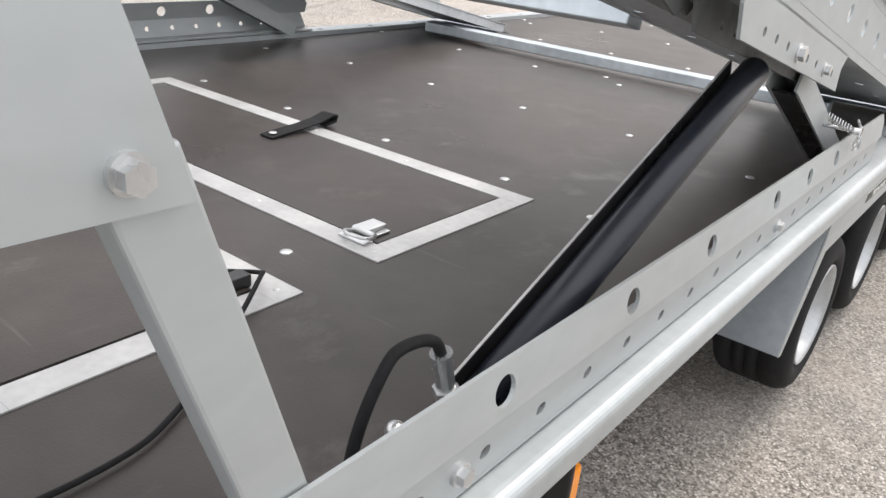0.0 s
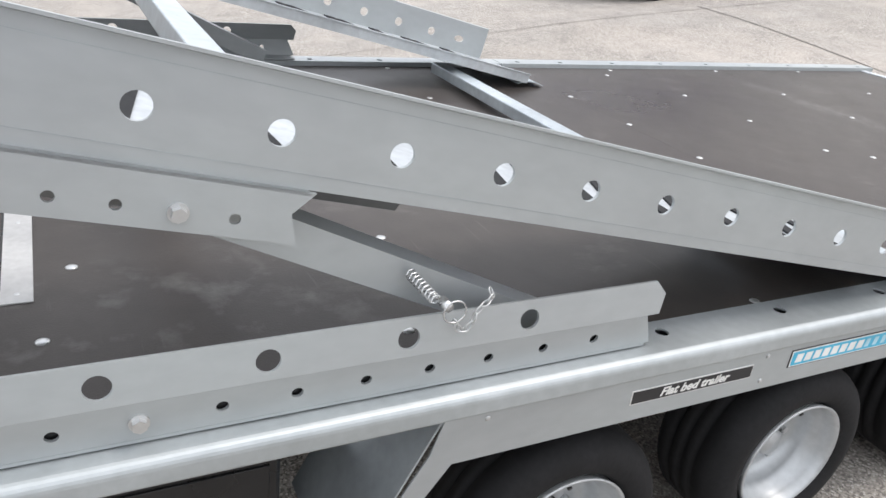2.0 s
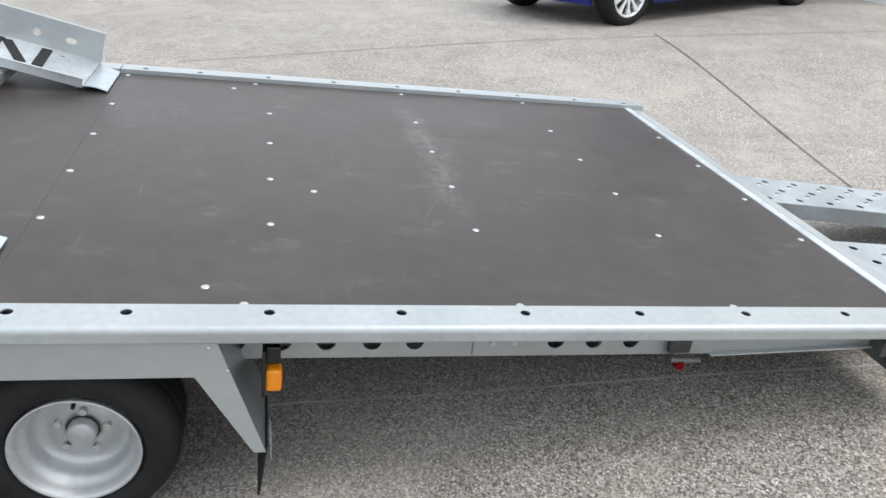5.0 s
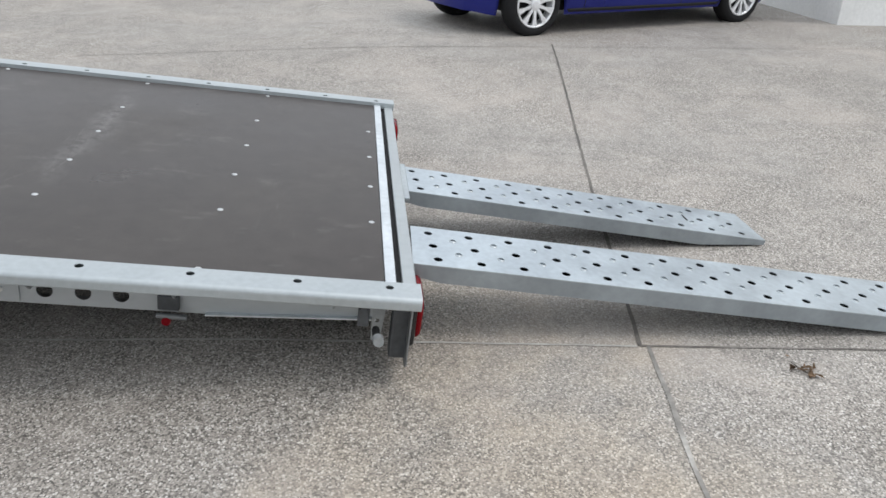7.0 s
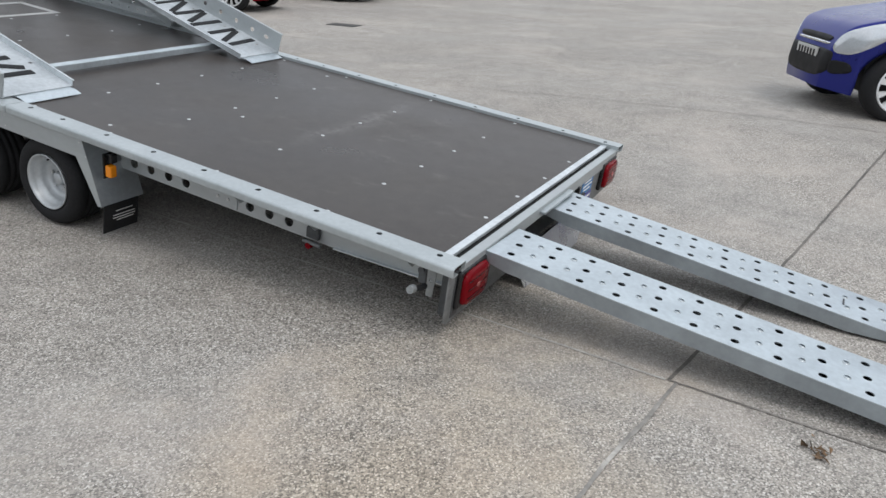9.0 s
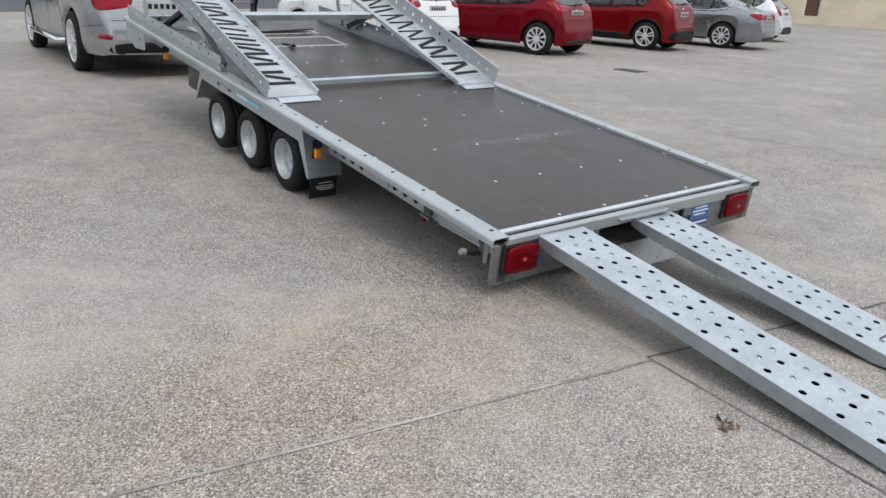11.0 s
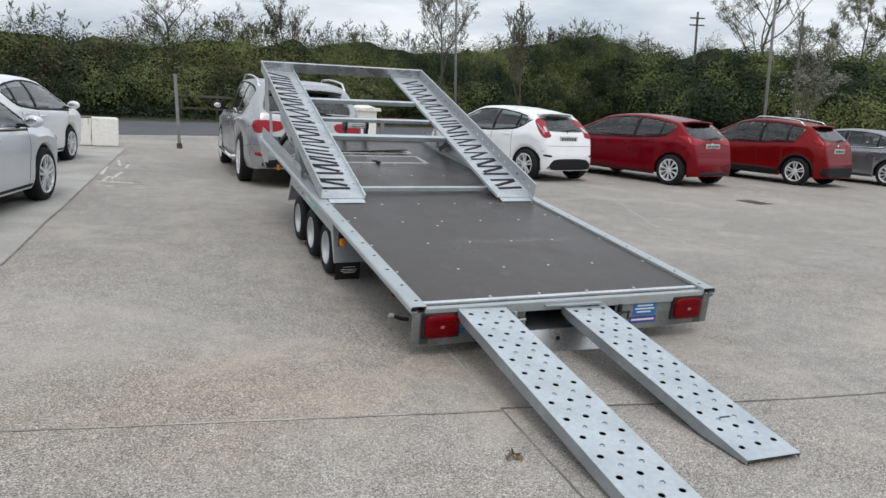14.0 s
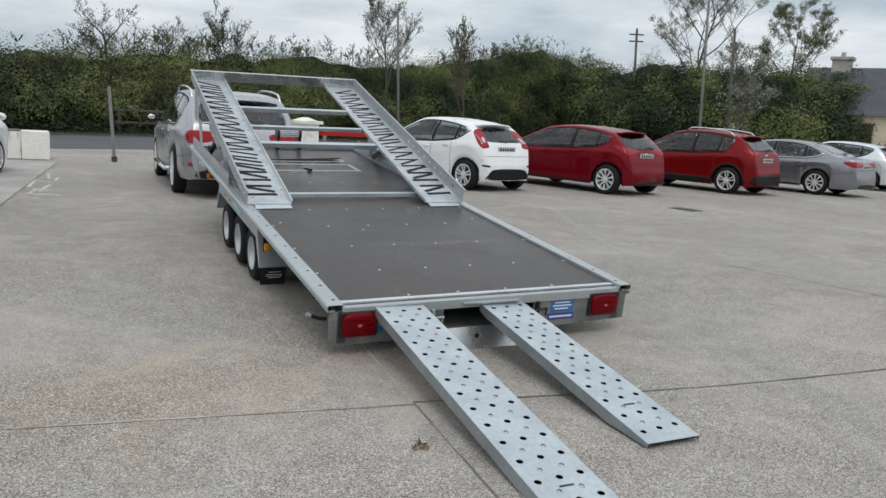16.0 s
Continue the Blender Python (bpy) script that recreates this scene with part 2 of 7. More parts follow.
def box(bm, x0, x1, y0, y1, z0, z1, bevel=0.0, m=None):
    r = bmesh.ops.create_cube(bm, size=1)
    vs = r["verts"]
    bmesh.ops.scale(bm, vec=(x1 - x0, y1 - y0, z1 - z0), verts=vs)
    bmesh.ops.translate(bm, vec=((x0 + x1) / 2, (y0 + y1) / 2, (z0 + z1) / 2), verts=vs)
    if m is not None:
        bmesh.ops.transform(bm, matrix=m, verts=vs)
    if bevel:
        es = list({e for v in vs for e in v.link_edges})
        bmesh.ops.bevel(bm, geom=es, offset=bevel, segments=2, affect="EDGES", profile=0.5)
    return bm


def tube(bm, p0, p1, r0, r1=None, seg=16, caps=True):
    p0, p1 = Vector(p0), Vector(p1)
    d = p1 - p0
    r = bmesh.ops.create_cone(bm, cap_ends=caps, segments=seg, radius1=r0, radius2=r0 if r1 is None else r1, depth=d.length)
    m = Matrix.Translation((p0 + p1) / 2) @ d.to_track_quat("Z", "Y").to_matrix().to_4x4()
    bmesh.ops.transform(bm, matrix=m, verts=r["verts"])
    return bm


def ring(cx, cy, r, n=16, sx=1.0):
    return [(cx + sx * r * math.cos(2 * math.pi * i / n), cy + r * math.sin(2 * math.pi * i / n)) for i in range(n)]


def plate(bm, outline, holes, thick, m=None):
    """A flat plate in the local xy plane with holes, thick along z."""
    verts, edges = [], []
    for loop in (outline, *holes):
        vs = [bm.verts.new((a, b, 0)) for a, b in loop]
        edges += [bm.edges.new((vs[i], vs[(i + 1) % len(vs)])) for i in range(len(vs))]
        verts += vs
    faces = [g for g in bmesh.ops.triangle_fill(bm, use_beauty=True, edges=edges)["geom"] if isinstance(g, bmesh.types.BMFace)]
    r = bmesh.ops.extrude_face_region(bm, geom=faces)
    up = [g for g in r["geom"] if isinstance(g, bmesh.types.BMVert)]
    bmesh.ops.translate(bm, vec=(0, 0, thick), verts=up)
    if m is not None:
        bmesh.ops.transform(bm, matrix=m, verts=verts + up)
    return bm


def prism(bm, profile, a, b, m=None):
    """A profile in the xz plane drawn along y from a to b, closed at both ends."""
    v0 = [bm.verts.new((x, a, z)) for x, z in profile]
    v1 = [bm.verts.new((x, b, z)) for x, z in profile]
    n = len(profile)
    for i in range(n):
        bm.faces.new((v0[i], v0[(i + 1) % n], v1[(i + 1) % n], v1[i]))
    bm.faces.new(v0)
    bm.faces.new(v1)
    if m is not None:
        bmesh.ops.transform(bm, matrix=m, verts=v0 + v1)
    return bm


def pipe(bm, points, r, seg=10):
    """A round bar along points."""
    pts = [Vector(p) for p in points]
    rows = []
    side = None
    for i, p in enumerate(pts):
        d = (pts[min(i + 1, len(pts) - 1)] - pts[max(i - 1, 0)]).normalized()
        if side is None:
            side = d.orthogonal().normalized()
        side = (side - d * side.dot(d)).normalized()
        up = d.cross(side)
        rows.append([bm.verts.new(p + r * (math.cos(2 * math.pi * k / seg) * side + math.sin(2 * math.pi * k / seg) * up)) for k in range(seg)])
    for a, b in zip(rows, rows[1:]):
        for k in range(seg):
            bm.faces.new((a[k], a[(k + 1) % seg], b[(k + 1) % seg], b[k]))
    bm.faces.new(rows[0])
    bm.faces.new(rows[-1])
    return bm


def curve_points(ctrl, n=24):
    """A smooth line through control points."""
    c = [Vector(p) for p in ctrl]
    c = [2 * c[0] - c[1]] + c + [2 * c[-1] - c[-2]]
    out = []
    for i in range(1, len(c) - 2):
        for k in range(n):
            t = k / n
            a, b, d, e = c[i - 1], c[i], c[i + 1], c[i + 2]
            out.append(0.5 * ((2 * b) + (d - a) * t + (2 * a - 5 * b + 4 * d - e) * t * t + (3 * b - a - 3 * d + e) * t ** 3))
    out.append(c[-2])
    return out


def thing(name, label, category, m=None, group="", kind=""):
    ob = new(name)
    ob.empty_display_size = 0.1
    if m is not None:
        ob.matrix_basis = m
    return tagged(ob, label, category, group, kind)


def smoothstep(t):
    t = min(1.0, max(0.0, t))
    return t * t * (3 - 2 * t)


def lift(x, y):
    """The ground's gentle rise beside the trailer's tail, and a slight dip under its rear axle."""
    rise = 0.13 * smoothstep((x - 1.3) / 3.5) * smoothstep((4.0 - y) / 5.0)
    dip = 0.022 * smoothstep((1.6 - abs(y - 1.9)) / 1.2) * smoothstep((2.4 - abs(x - 1.0)) / 0.8)
    return rise - dip


# ---------------------------------------------------------------- yard
def yard_material():
    m = bpy.data.materials.new("exposed_aggregate_concrete")
    m.use_nodes = True
    n, l = m.node_tree.nodes, m.node_tree.links
    b = n["Principled BSDF"]
    tc = n.new("ShaderNodeTexCoord")

    def tex(kind, **v):
        t = n.new(kind)
        for k, x in v.items():
            t.inputs[k].default_value = x
        l.new(tc.outputs["Object"], t.inputs["Vector"])
        return t

    vor = tex("ShaderNodeTexVoronoi", Scale=175.0)
    peb = n.new("ShaderNodeValToRGB")
    e = peb.color_ramp.elements
    e[0].position, e[0].color = 0.0, (0.085, 0.075, 0.064, 1)
    e[1].position, e[1].color = 1.0, (0.8, 0.76, 0.71, 1)
    for p, c in ((0.14, (0.135, 0.12, 0.104, 1)), (0.3, (0.275, 0.249, 0.218, 1)), (0.6, (0.4, 0.363, 0.318, 1)), (0.85, (0.54, 0.495, 0.44, 1))):
        k = e.new(p)
        k.color = c
    sep = n.new("ShaderNodeSeparateColor")
    l.new(vor.outputs["Color"], sep.inputs["Color"])
    l.new(sep.outputs["Red"], peb.inputs["Fac"])
    gap = n.new("ShaderNodeMapRange")
    gap.inputs["From Min"].default_value, gap.inputs["From Max"].default_value = 0.35, 0.75
    gap.inputs["To Min"].default_value, gap.inputs["To Max"].default_value = 1.0, 0.72
    l.new(vor.outputs["Distance"], gap.inputs["Value"])
    m1 = n.new("ShaderNodeMix")
    m1.data_type, m1.blend_type = "RGBA", "MULTIPLY"
    m1.inputs["Factor"].default_value = 1.0
    l.new(peb.outputs["Color"], m1.inputs["A"])
    l.new(gap.outputs["Result"], m1.inputs["B"])
    # worn, smoother patches where the cement skin is left
    wear = tex("ShaderNodeTexNoise", Scale=0.55, Detail=6.0, Roughness=0.6)
    wr = n.new("ShaderNodeMapRange")
    wr.inputs["From Min"].default_value, wr.inputs["From Max"].default_value = 0.42, 0.62
    l.new(wear.outputs["Fac"], wr.inputs["Value"])
    wm = n.new("ShaderNodeMath")
    wm.operation = "MULTIPLY"
    wm.inputs[1].default_value = 0.4
    wa = n.new("ShaderNodeMath")
    wa.inputs[1].default_value = 0.06
    l.new(wm.outputs["Value"], wa.inputs[0])
    l.new(wr.outputs["Result"], wm.inputs[0])
    skin = tex("ShaderNodeTexNoise", Scale=9.0, Detail=5.0)
    sk = n.new("ShaderNodeValToRGB")
    sk.color_ramp.elements[0].position, sk.color_ramp.elements[0].color = 0.3, (0.3, 0.285, 0.265, 1)
    sk.color_ramp.elements[1].position, sk.color_ramp.elements[1].color = 0.7, (0.4, 0.38, 0.35, 1)
    l.new(skin.outputs["Fac"], sk.inputs["Fac"])
    m2 = n.new("ShaderNodeMix")
    m2.data_type = "RGBA"
    l.new(wa.outputs["Value"], m2.inputs["Factor"])
    l.new(m1.outputs["Result"], m2.inputs["A"])
    l.new(sk.outputs["Color"], m2.inputs["B"])
    # large stains
    stain = tex("ShaderNodeTexNoise", Scale=0.23, Detail=4.0)
    st = n.new("ShaderNodeMapRange")
    st.inputs["From Min"].default_value, st.inputs["From Max"].default_value = 0.3, 0.7
    st.inputs["To Min"].default_value, st.inputs["To Max"].default_value = 0.82, 1.04
    l.new(stain.outputs["Fac"], st.inputs["Value"])
    m3 = n.new("ShaderNodeMix")
    m3.data_type, m3.blend_type = "RGBA", "MULTIPLY"
    m3.inputs["Factor"].default_value = 1.0
    l.new(m2.outputs["Result"], m3.inputs["A"])
    l.new(st.outputs["Result"], m3.inputs["B"])
    # hand-sized mottling and warm dusty drifts
    mott = tex("ShaderNodeTexNoise", Scale=4.2, Detail=6.0, Roughness=0.65)
    mr = n.new("ShaderNodeMapRange")
    mr.inputs["From Min"].default_value, mr.inputs["From Max"].default_value = 0.3, 0.7
    mr.inputs["To Min"].default_value, mr.inputs["To Max"].default_value = 0.87, 1.13
    l.new(mott.outputs["Fac"], mr.inputs["Value"])
    m4 = n.new("ShaderNodeMix")
    m4.data_type, m4.blend_type = "RGBA", "MULTIPLY"
    m4.inputs["Factor"].default_value = 1.0
    l.new(m3.outputs["Result"], m4.inputs["A"])
    l.new(mr.outputs["Result"], m4.inputs["B"])
    dust = tex("ShaderNodeTexNoise", Scale=0.8, Detail=7.0, Roughness=0.7, Distortion=0.6)
    dr = n.new("ShaderNodeMapRange")
    dr.inputs["From Min"].default_value, dr.inputs["From Max"].default_value = 0.5, 0.72
    dr.inputs["To Max"].default_value = 0.6
    l.new(dust.outputs["Fac"], dr.inputs["Value"])
    m5 = n.new("ShaderNodeMix")
    m5.data_type = "RGBA"
    m5.inputs["B"].default_value = (0.48, 0.425, 0.375, 1)
    l.new(dr.outputs["Result"], m5.inputs["Factor"])
    l.new(m4.outputs["Result"], m5.inputs["A"])
    # a rusty-brown stain along the slab joint behind the trailer
    place = n.new("ShaderNodeMapping")
    place.inputs["Location"].default_value = (0.9 / 1.5, 0.4 / 0.8, 0)
    place.inputs["Scale"].default_value = (1 / 1.5, 1 / 0.8, 0)
    l.new(tc.outputs["Object"], place.inputs["Vector"])
    away = n.new("ShaderNodeVectorMath")
    away.operation = "LENGTH"
    l.new(place.outputs["Vector"], away.inputs[0])
    blot = tex("ShaderNodeTexNoise", Scale=2.3, Detail=6.0, Roughness=0.65)
    sum_up = n.new("ShaderNodeMath")
    sum_up.operation = "SUBTRACT"
    l.new(blot.outputs["Fac"], sum_up.inputs[0])
    half_away = n.new("ShaderNodeMath")
    half_away.operation = "MULTIPLY"
    half_away.inputs[1].default_value = 0.35
    l.new(away.outputs["Value"], half_away.inputs[0])
    l.new(half_away.outputs["Value"], sum_up.inputs[1])
    rusty = n.new("ShaderNodeMapRange")
    rusty.inputs["From Min"].default_value, rusty.inputs["From Max"].default_value = 0.1, 0.45
    l.new(sum_up.outputs["Value"], rusty.inputs["Value"])
    m6 = n.new("ShaderNodeMix")
    m6.data_type, m6.blend_type = "RGBA", "MULTIPLY"
    m6.inputs["B"].default_value = (1.05, 0.98, 0.88, 1)
    l.new(rusty.outputs["Result"], m6.inputs["Factor"])
    l.new(m5.outputs["Result"], m6.inputs["A"])
    l.new(m6.outputs["Result"], b.inputs["Base Color"])
    b.inputs["Roughness"].default_value = 0.78
    b.inputs["Specular IOR Level"].default_value = 0.6
    bp = n.new("ShaderNodeBump")
    bp.inputs["Strength"].default_value = 0.35
    bp.inputs["Distance"].default_value = 0.004
    bp.invert = True
    l.new(vor.outputs["Distance"], bp.inputs["Height"])
    l.new(bp.outputs["Normal"], b.inputs["Normal"])
    return m


YARD = yard_material()
SMOOTH_CONCRETE = material("brushed_concrete", (0.42, 0.405, 0.38), 0.85, 0.0, 0.1, 1.3, 25.0, 0.15, 120.0, second=(0.34, 0.325, 0.3))
ASPHALT = material("road_asphalt", (0.1, 0.105, 0.115), 0.85, 0.0, 0.12, 0.6, 60.0, 0.2, 150.0, second=(0.08, 0.083, 0.09))
JOINT_PALE = material("pale_worn_joint", (0.46, 0.435, 0.4), 0.85, 0.0, 0.2, 3.0, 40.0, second=(0.24, 0.225, 0.205), spread=(0.42, 0.58))
JOINT_WORN = material("worn_joint", (0.24, 0.22, 0.2), 0.85, 0.0, 0.2, 3.0, 40.0, second=(0.15, 0.135, 0.12))
JOINT_FAINT = material("filled_joint", (0.32, 0.295, 0.265), 0.85, 0.0, 0.2, 2.0, 40.0, second=(0.22, 0.2, 0.18))
JOINT_MID = material("grimy_joint", (0.17, 0.155, 0.138), 0.85, 0.0, 0.2, 3.0, 40.0, second=(0.1, 0.092, 0.083))
SCRAPE = material("scraped_pale_concrete", (0.66, 0.64, 0.6), 0.85, 0.0, 0.15, 6.0, 30.0, second=(0.45, 0.43, 0.4), spread=(0.42, 0.58))
CHALK = material("worn_white_marking", (0.47, 0.455, 0.42), 0.85, 0.0, 0.15, 5.0, 30.0, second=(0.36, 0.34, 0.31))
GRASS = material("rough_grass", (0.055, 0.068, 0.028), 0.9, 0.0, 0.25, 1.5, 20.0, 0.4, 30.0, second=(0.07, 0.062, 0.035))


def ground_sheet():
    bm = bmesh.new()
    xs = [-400, -120, -40, -20, -10, -5, -2] + [0.5 * i for i in range(0, 21)] + [14, 20, 30, 60, 150, 400]
    ys = [-400, -120, -40, -20, -12] + [-8 + 0.5 * i for i in range(0, 29)] + [8, 12, 16, 20, 30, 60, 150, 400]
    grid = [[bm.verts.new((x, y, lift(x, y))) for y in ys] for x in xs]
    for i in range(len(xs) - 1):
        for j in range(len(ys) - 1):
            bm.faces.new((grid[i][j], grid[i + 1][j], grid[i + 1][j + 1], grid[i][j + 1]))
    ob = obj("ground", bm, YARD, smooth=True)
    return tagged(ob, "weathered exposed-aggregate concrete yard, pebbly and pale grey-brown", "ground", kind="structure")


ground_sheet()


def strip(name, pts, width, mat, rise, label, category, kind="structure", steps=24, wobble=0.0, thick=0.0):
    """A band lying on the ground along a line."""
    bm = bmesh.new()
    a, b = Vector((*pts[0], 0)), Vector((*pts[1], 0))
    d = (b - a).normalized()
    s = Vector((-d.y, d.x, 0)) * width / 2
    rows = []
    for i in range(steps + 1):
        p = a.lerp(b, i / steps) + s.normalized() * wobble * noise.noise(Vector((i * 0.7, pts[0][0], 3)))
        w = 1 + (0.35 * noise.noise(Vector((i * 1.3, 7, pts[0][1]))) if wobble else 0)
        q = [p - s * w, p + s * w]
        rows.append([bm.verts.new((v.x, v.y, lift(v.x, v.y) + rise)) for v in q])
    for r0, r1 in zip(rows, rows[1:]):
        bm.faces.new((r0[0], r0[1], r1[1], r1[0]))
    if thick:
        g = bmesh.ops.extrude_face_region(bm, geom=bm.faces[:])
        bmesh.ops.translate(bm, vec=(0, 0, -thick), verts=[v for v in g["geom"] if isinstance(v, bmesh.types.BMVert)])
    return tagged(obj(name, bm, mat), label, category, kind=kind)


# joints between the slabs
strip("ground_joint", ((-9.0, 0.36), (0.16, -0.9)), 0.014, JOINT_PALE, 0.003, "faint worn expansion joint between concrete slabs", "joint", steps=60, wobble=0.012)
strip("ground_joint", ((0.16, -0.872), (5.2, -1.72)), 0.015, JOINT_MID, 0.003, "dark expansion joint between concrete slabs", "joint", steps=60, wobble=0.006)
strip("ground_joint", ((0.16, -0.872), (-0.137, -4.6)), 0.01, JOINT_WORN, 0.0035, "thin dark joint between concrete slabs", "joint", steps=40, wobble=0.004)
strip("ground_joint", ((0.16, -0.86), (0.41, 2.2)), 0.011, CHALK, 0.003, "pale thin joint between concrete slabs under the trailer", "joint", steps=30, wobble=0.006)
strip("ground_joint", ((4.9, 2.5), (5.35, -9.0)), 0.012, JOINT_FAINT, 0.0035, "thin straight joint between concrete slabs", "joint", steps=50, wobble=0.004)
strip("ground_joint", ((6.3, 7.4), (4.3, 2.6)), 0.02, CHALK, 0.003, "faint worn white line on the concrete", "marking", steps=50, wobble=0.03)

for a, b, w in (((-1.86, 12.3), (-1.98, 11.3), 0.05), ((-1.8, 11.6), (-1.75, 10.6), 0.04), ((-1.98, 10.5), (-2.02, 9.2), 0.06), ((-1.72, 9.6), (-1.85, 8.6), 0.035), ((-2.02, 8.3), (-1.55, 8.15), 0.06), ((-1.9, 10.2), (-1.7, 9.9), 0.03), ((-1.95, 9.0), (-1.7, 8.75), 0.035), ((-1.62, 10.9), (-1.66, 10.2), 0.03), ((-2.05, 7.9), (-1.8, 7.75), 0.03), ((-1.9, 8.9), (-1.95, 8.4), 0.04)):
    strip("ground_mark", (a, b), w * 1.4, SCRAPE, 0.003, "scraped pale mark on the concrete", "marking", steps=16, wobble=0.04)

# pavement on the near side of the parked silver cars
strip("pavement", ((-11.71, -34.4), (-8.16, 14.97)), 13.0, SMOOTH_CONCRETE, 0.006, "smooth grey concrete apron beside the yard", "pavement", steps=2)
strip("ground_joint", ((-5.2, -34.5), (-1.68, 14.5)), 0.014, JOINT_FAINT, 0.009, "worn edge joint along the concrete apron", "joint", steps=60, wobble=0.02)
ROAD_DIR = Vector((math.cos(radians(23)), math.sin(radians(23)), 0))
ROAD_SIDE = Vector((-ROAD_DIR.y, ROAD_DIR.x, 0))
ROAD_EDGE = Vector((-1.5, 19.2, 0))


def road_line(offset, rise, width, name, mat, label, category, reach=140):
    c = ROAD_EDGE + ROAD_SIDE * (offset + width / 2)
    a, b = c - ROAD_DIR * reach, c + ROAD_DIR * reach
    return strip(name, ((a.x, a.y), (b.x, b.y)), width, mat, rise, label, category, steps=2)


road_line(0, 0.006, 7.5, "road", ASPHALT, "dark grey asphalt country road along the hedge", "road")
road_line(7.5, 0.02, 40.0, "verge", GRASS, "rough green grass verge under the hedge", "verge")
# ---------------------------------------------------------------- the trailer
# Local frame: x across to the offside, y towards the hitch, z square to the deck; rail tops at z = 0.
TRAILER = pose(0, 0, 0.3336, 5.747, -1.003, -0.101)
WIDE = 2.072


def on_deck(m=None):
    return TRAILER @ (m if m is not None else Matrix())


trailer = thing("trailer", "galvanised steel tri-axle flat bed car transporter trailer with a brown deck", "trailer", TRAILER)
FRONT = 5.78
MIRROR = Matrix.Translation((WIDE, 0, 0)) @ Matrix.Diagonal((-1, 1, 1, 1))

# deck boards
def deck_board(y0, y1, holes=()):
    bm = bmesh.new()
    plate(bm, [(0.033, y0), (WIDE - 0.033, y0), (WIDE - 0.033, y1), (0.033, y1)], holes, 0.018, Matrix.Translation((0, 0, -0.036)))
    return part("deck_board", bm, PLY, trailer, "dark brown phenolic plywood deck board, scuffed")


deck_board(0.012, 2.3758)
deck_board(2.3764, FRONT - 0.05)

RAIL_HOLES = [0, 0.27, 0.572, 0.873, 1.174, 1.476, 1.773, 2.07, 2.30, 2.66, 2.956, 3.25]


def side_rail(mirror, y0, y1):
    """Rolled side rail: a holed top flange, a rounded shoulder and a short skirt."""
    bm = bmesh.new()
    holes = [ring(0.0, h, 0.0125, 14) for h in RAIL_HOLES if y0 + 0.02 < h < y1 - 0.02]
    plate(bm, [(-0.048, y0), (0.034, y0), (0.034, y1), (-0.048, y1)], holes, 0.004, Matrix.Translation((0, 0, -0.004)))
    arc = [(-0.048, 0.0), (-0.0535, -0.0004), (-0.0575, -0.0018), (-0.0608, -0.0042), (-0.0634, -0.0076), (-0.065, -0.0115), (-0.0657, -0.016), (-0.066, -0.036), (-0.0645, -0.0395), (-0.06, -0.041)]
    prism(bm, arc + [(-0.02, -0.041), (-0.02, -0.037), (-0.058, -0.037), (-0.0615, -0.034), (-0.0615, -0.016), (-0.059, -0.009), (-0.054, -0.005), (-0.048, -0.004)], y0, y1)
    prism(bm, [(0.030, -0.036), (0.034, -0.036), (0.034, -0.004), (0.030, -0.004)], y0, y1)
    if mirror:
        bmesh.ops.transform(bm, matrix=MIRROR, verts=bm.verts)
    return part("side_rail", bm, GALV_RAIL, trailer, "galvanised side rail with a row of lashing holes")


for mir in (False, True):
    side_rail(mir, -0.095, 2.398)
    side_rail(mir, 2.402, FRONT)

# added black sheet under the rail holes, standing for the shade inside
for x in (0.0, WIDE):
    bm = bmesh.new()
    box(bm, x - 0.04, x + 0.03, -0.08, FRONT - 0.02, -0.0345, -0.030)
    part("rail_hole_shade", bm, BLACK, trailer)


def bolt_head():
    bm = bmesh.new()
    bmesh.ops.create_uvsphere(bm, u_segments=12, v_segments=6, radius=0.011)
    bmesh.ops.scale(bm, vec=(1, 1, 0.3), verts=bm.verts)
    return bm


first_bolt = part("deck_bolt", bolt_head(), ZINC, trailer, smooth=True)
first_bolt.location = (0.505, 0.045, -0.018)
spots = [(x, y) for y in (0.045, 0.568, 1.17, 1.768, 2.357, 2.965, 3.575, 4.16) for x in (0.505, 0.85, 1.202, 1.567)][1:]
spots += [(x, y) for y in (0.563, 1.164, 1.829, 2.365, 2.947) for x in (0.065, WIDE - 0.065)]
spots += [(0.143, 1.919), (1.91, 1.919), (0.15, 3.667), (1.9, 3.667), (0.268, 4.21), (0.514, 4.746), (0.85, 4.74), (1.2, 4.74), (0.948, 2.879), (0.76, 1.635)]
for x, y in spots:
    again(first_bolt, trailer, Matrix.Translation((x, y, -0.018)))

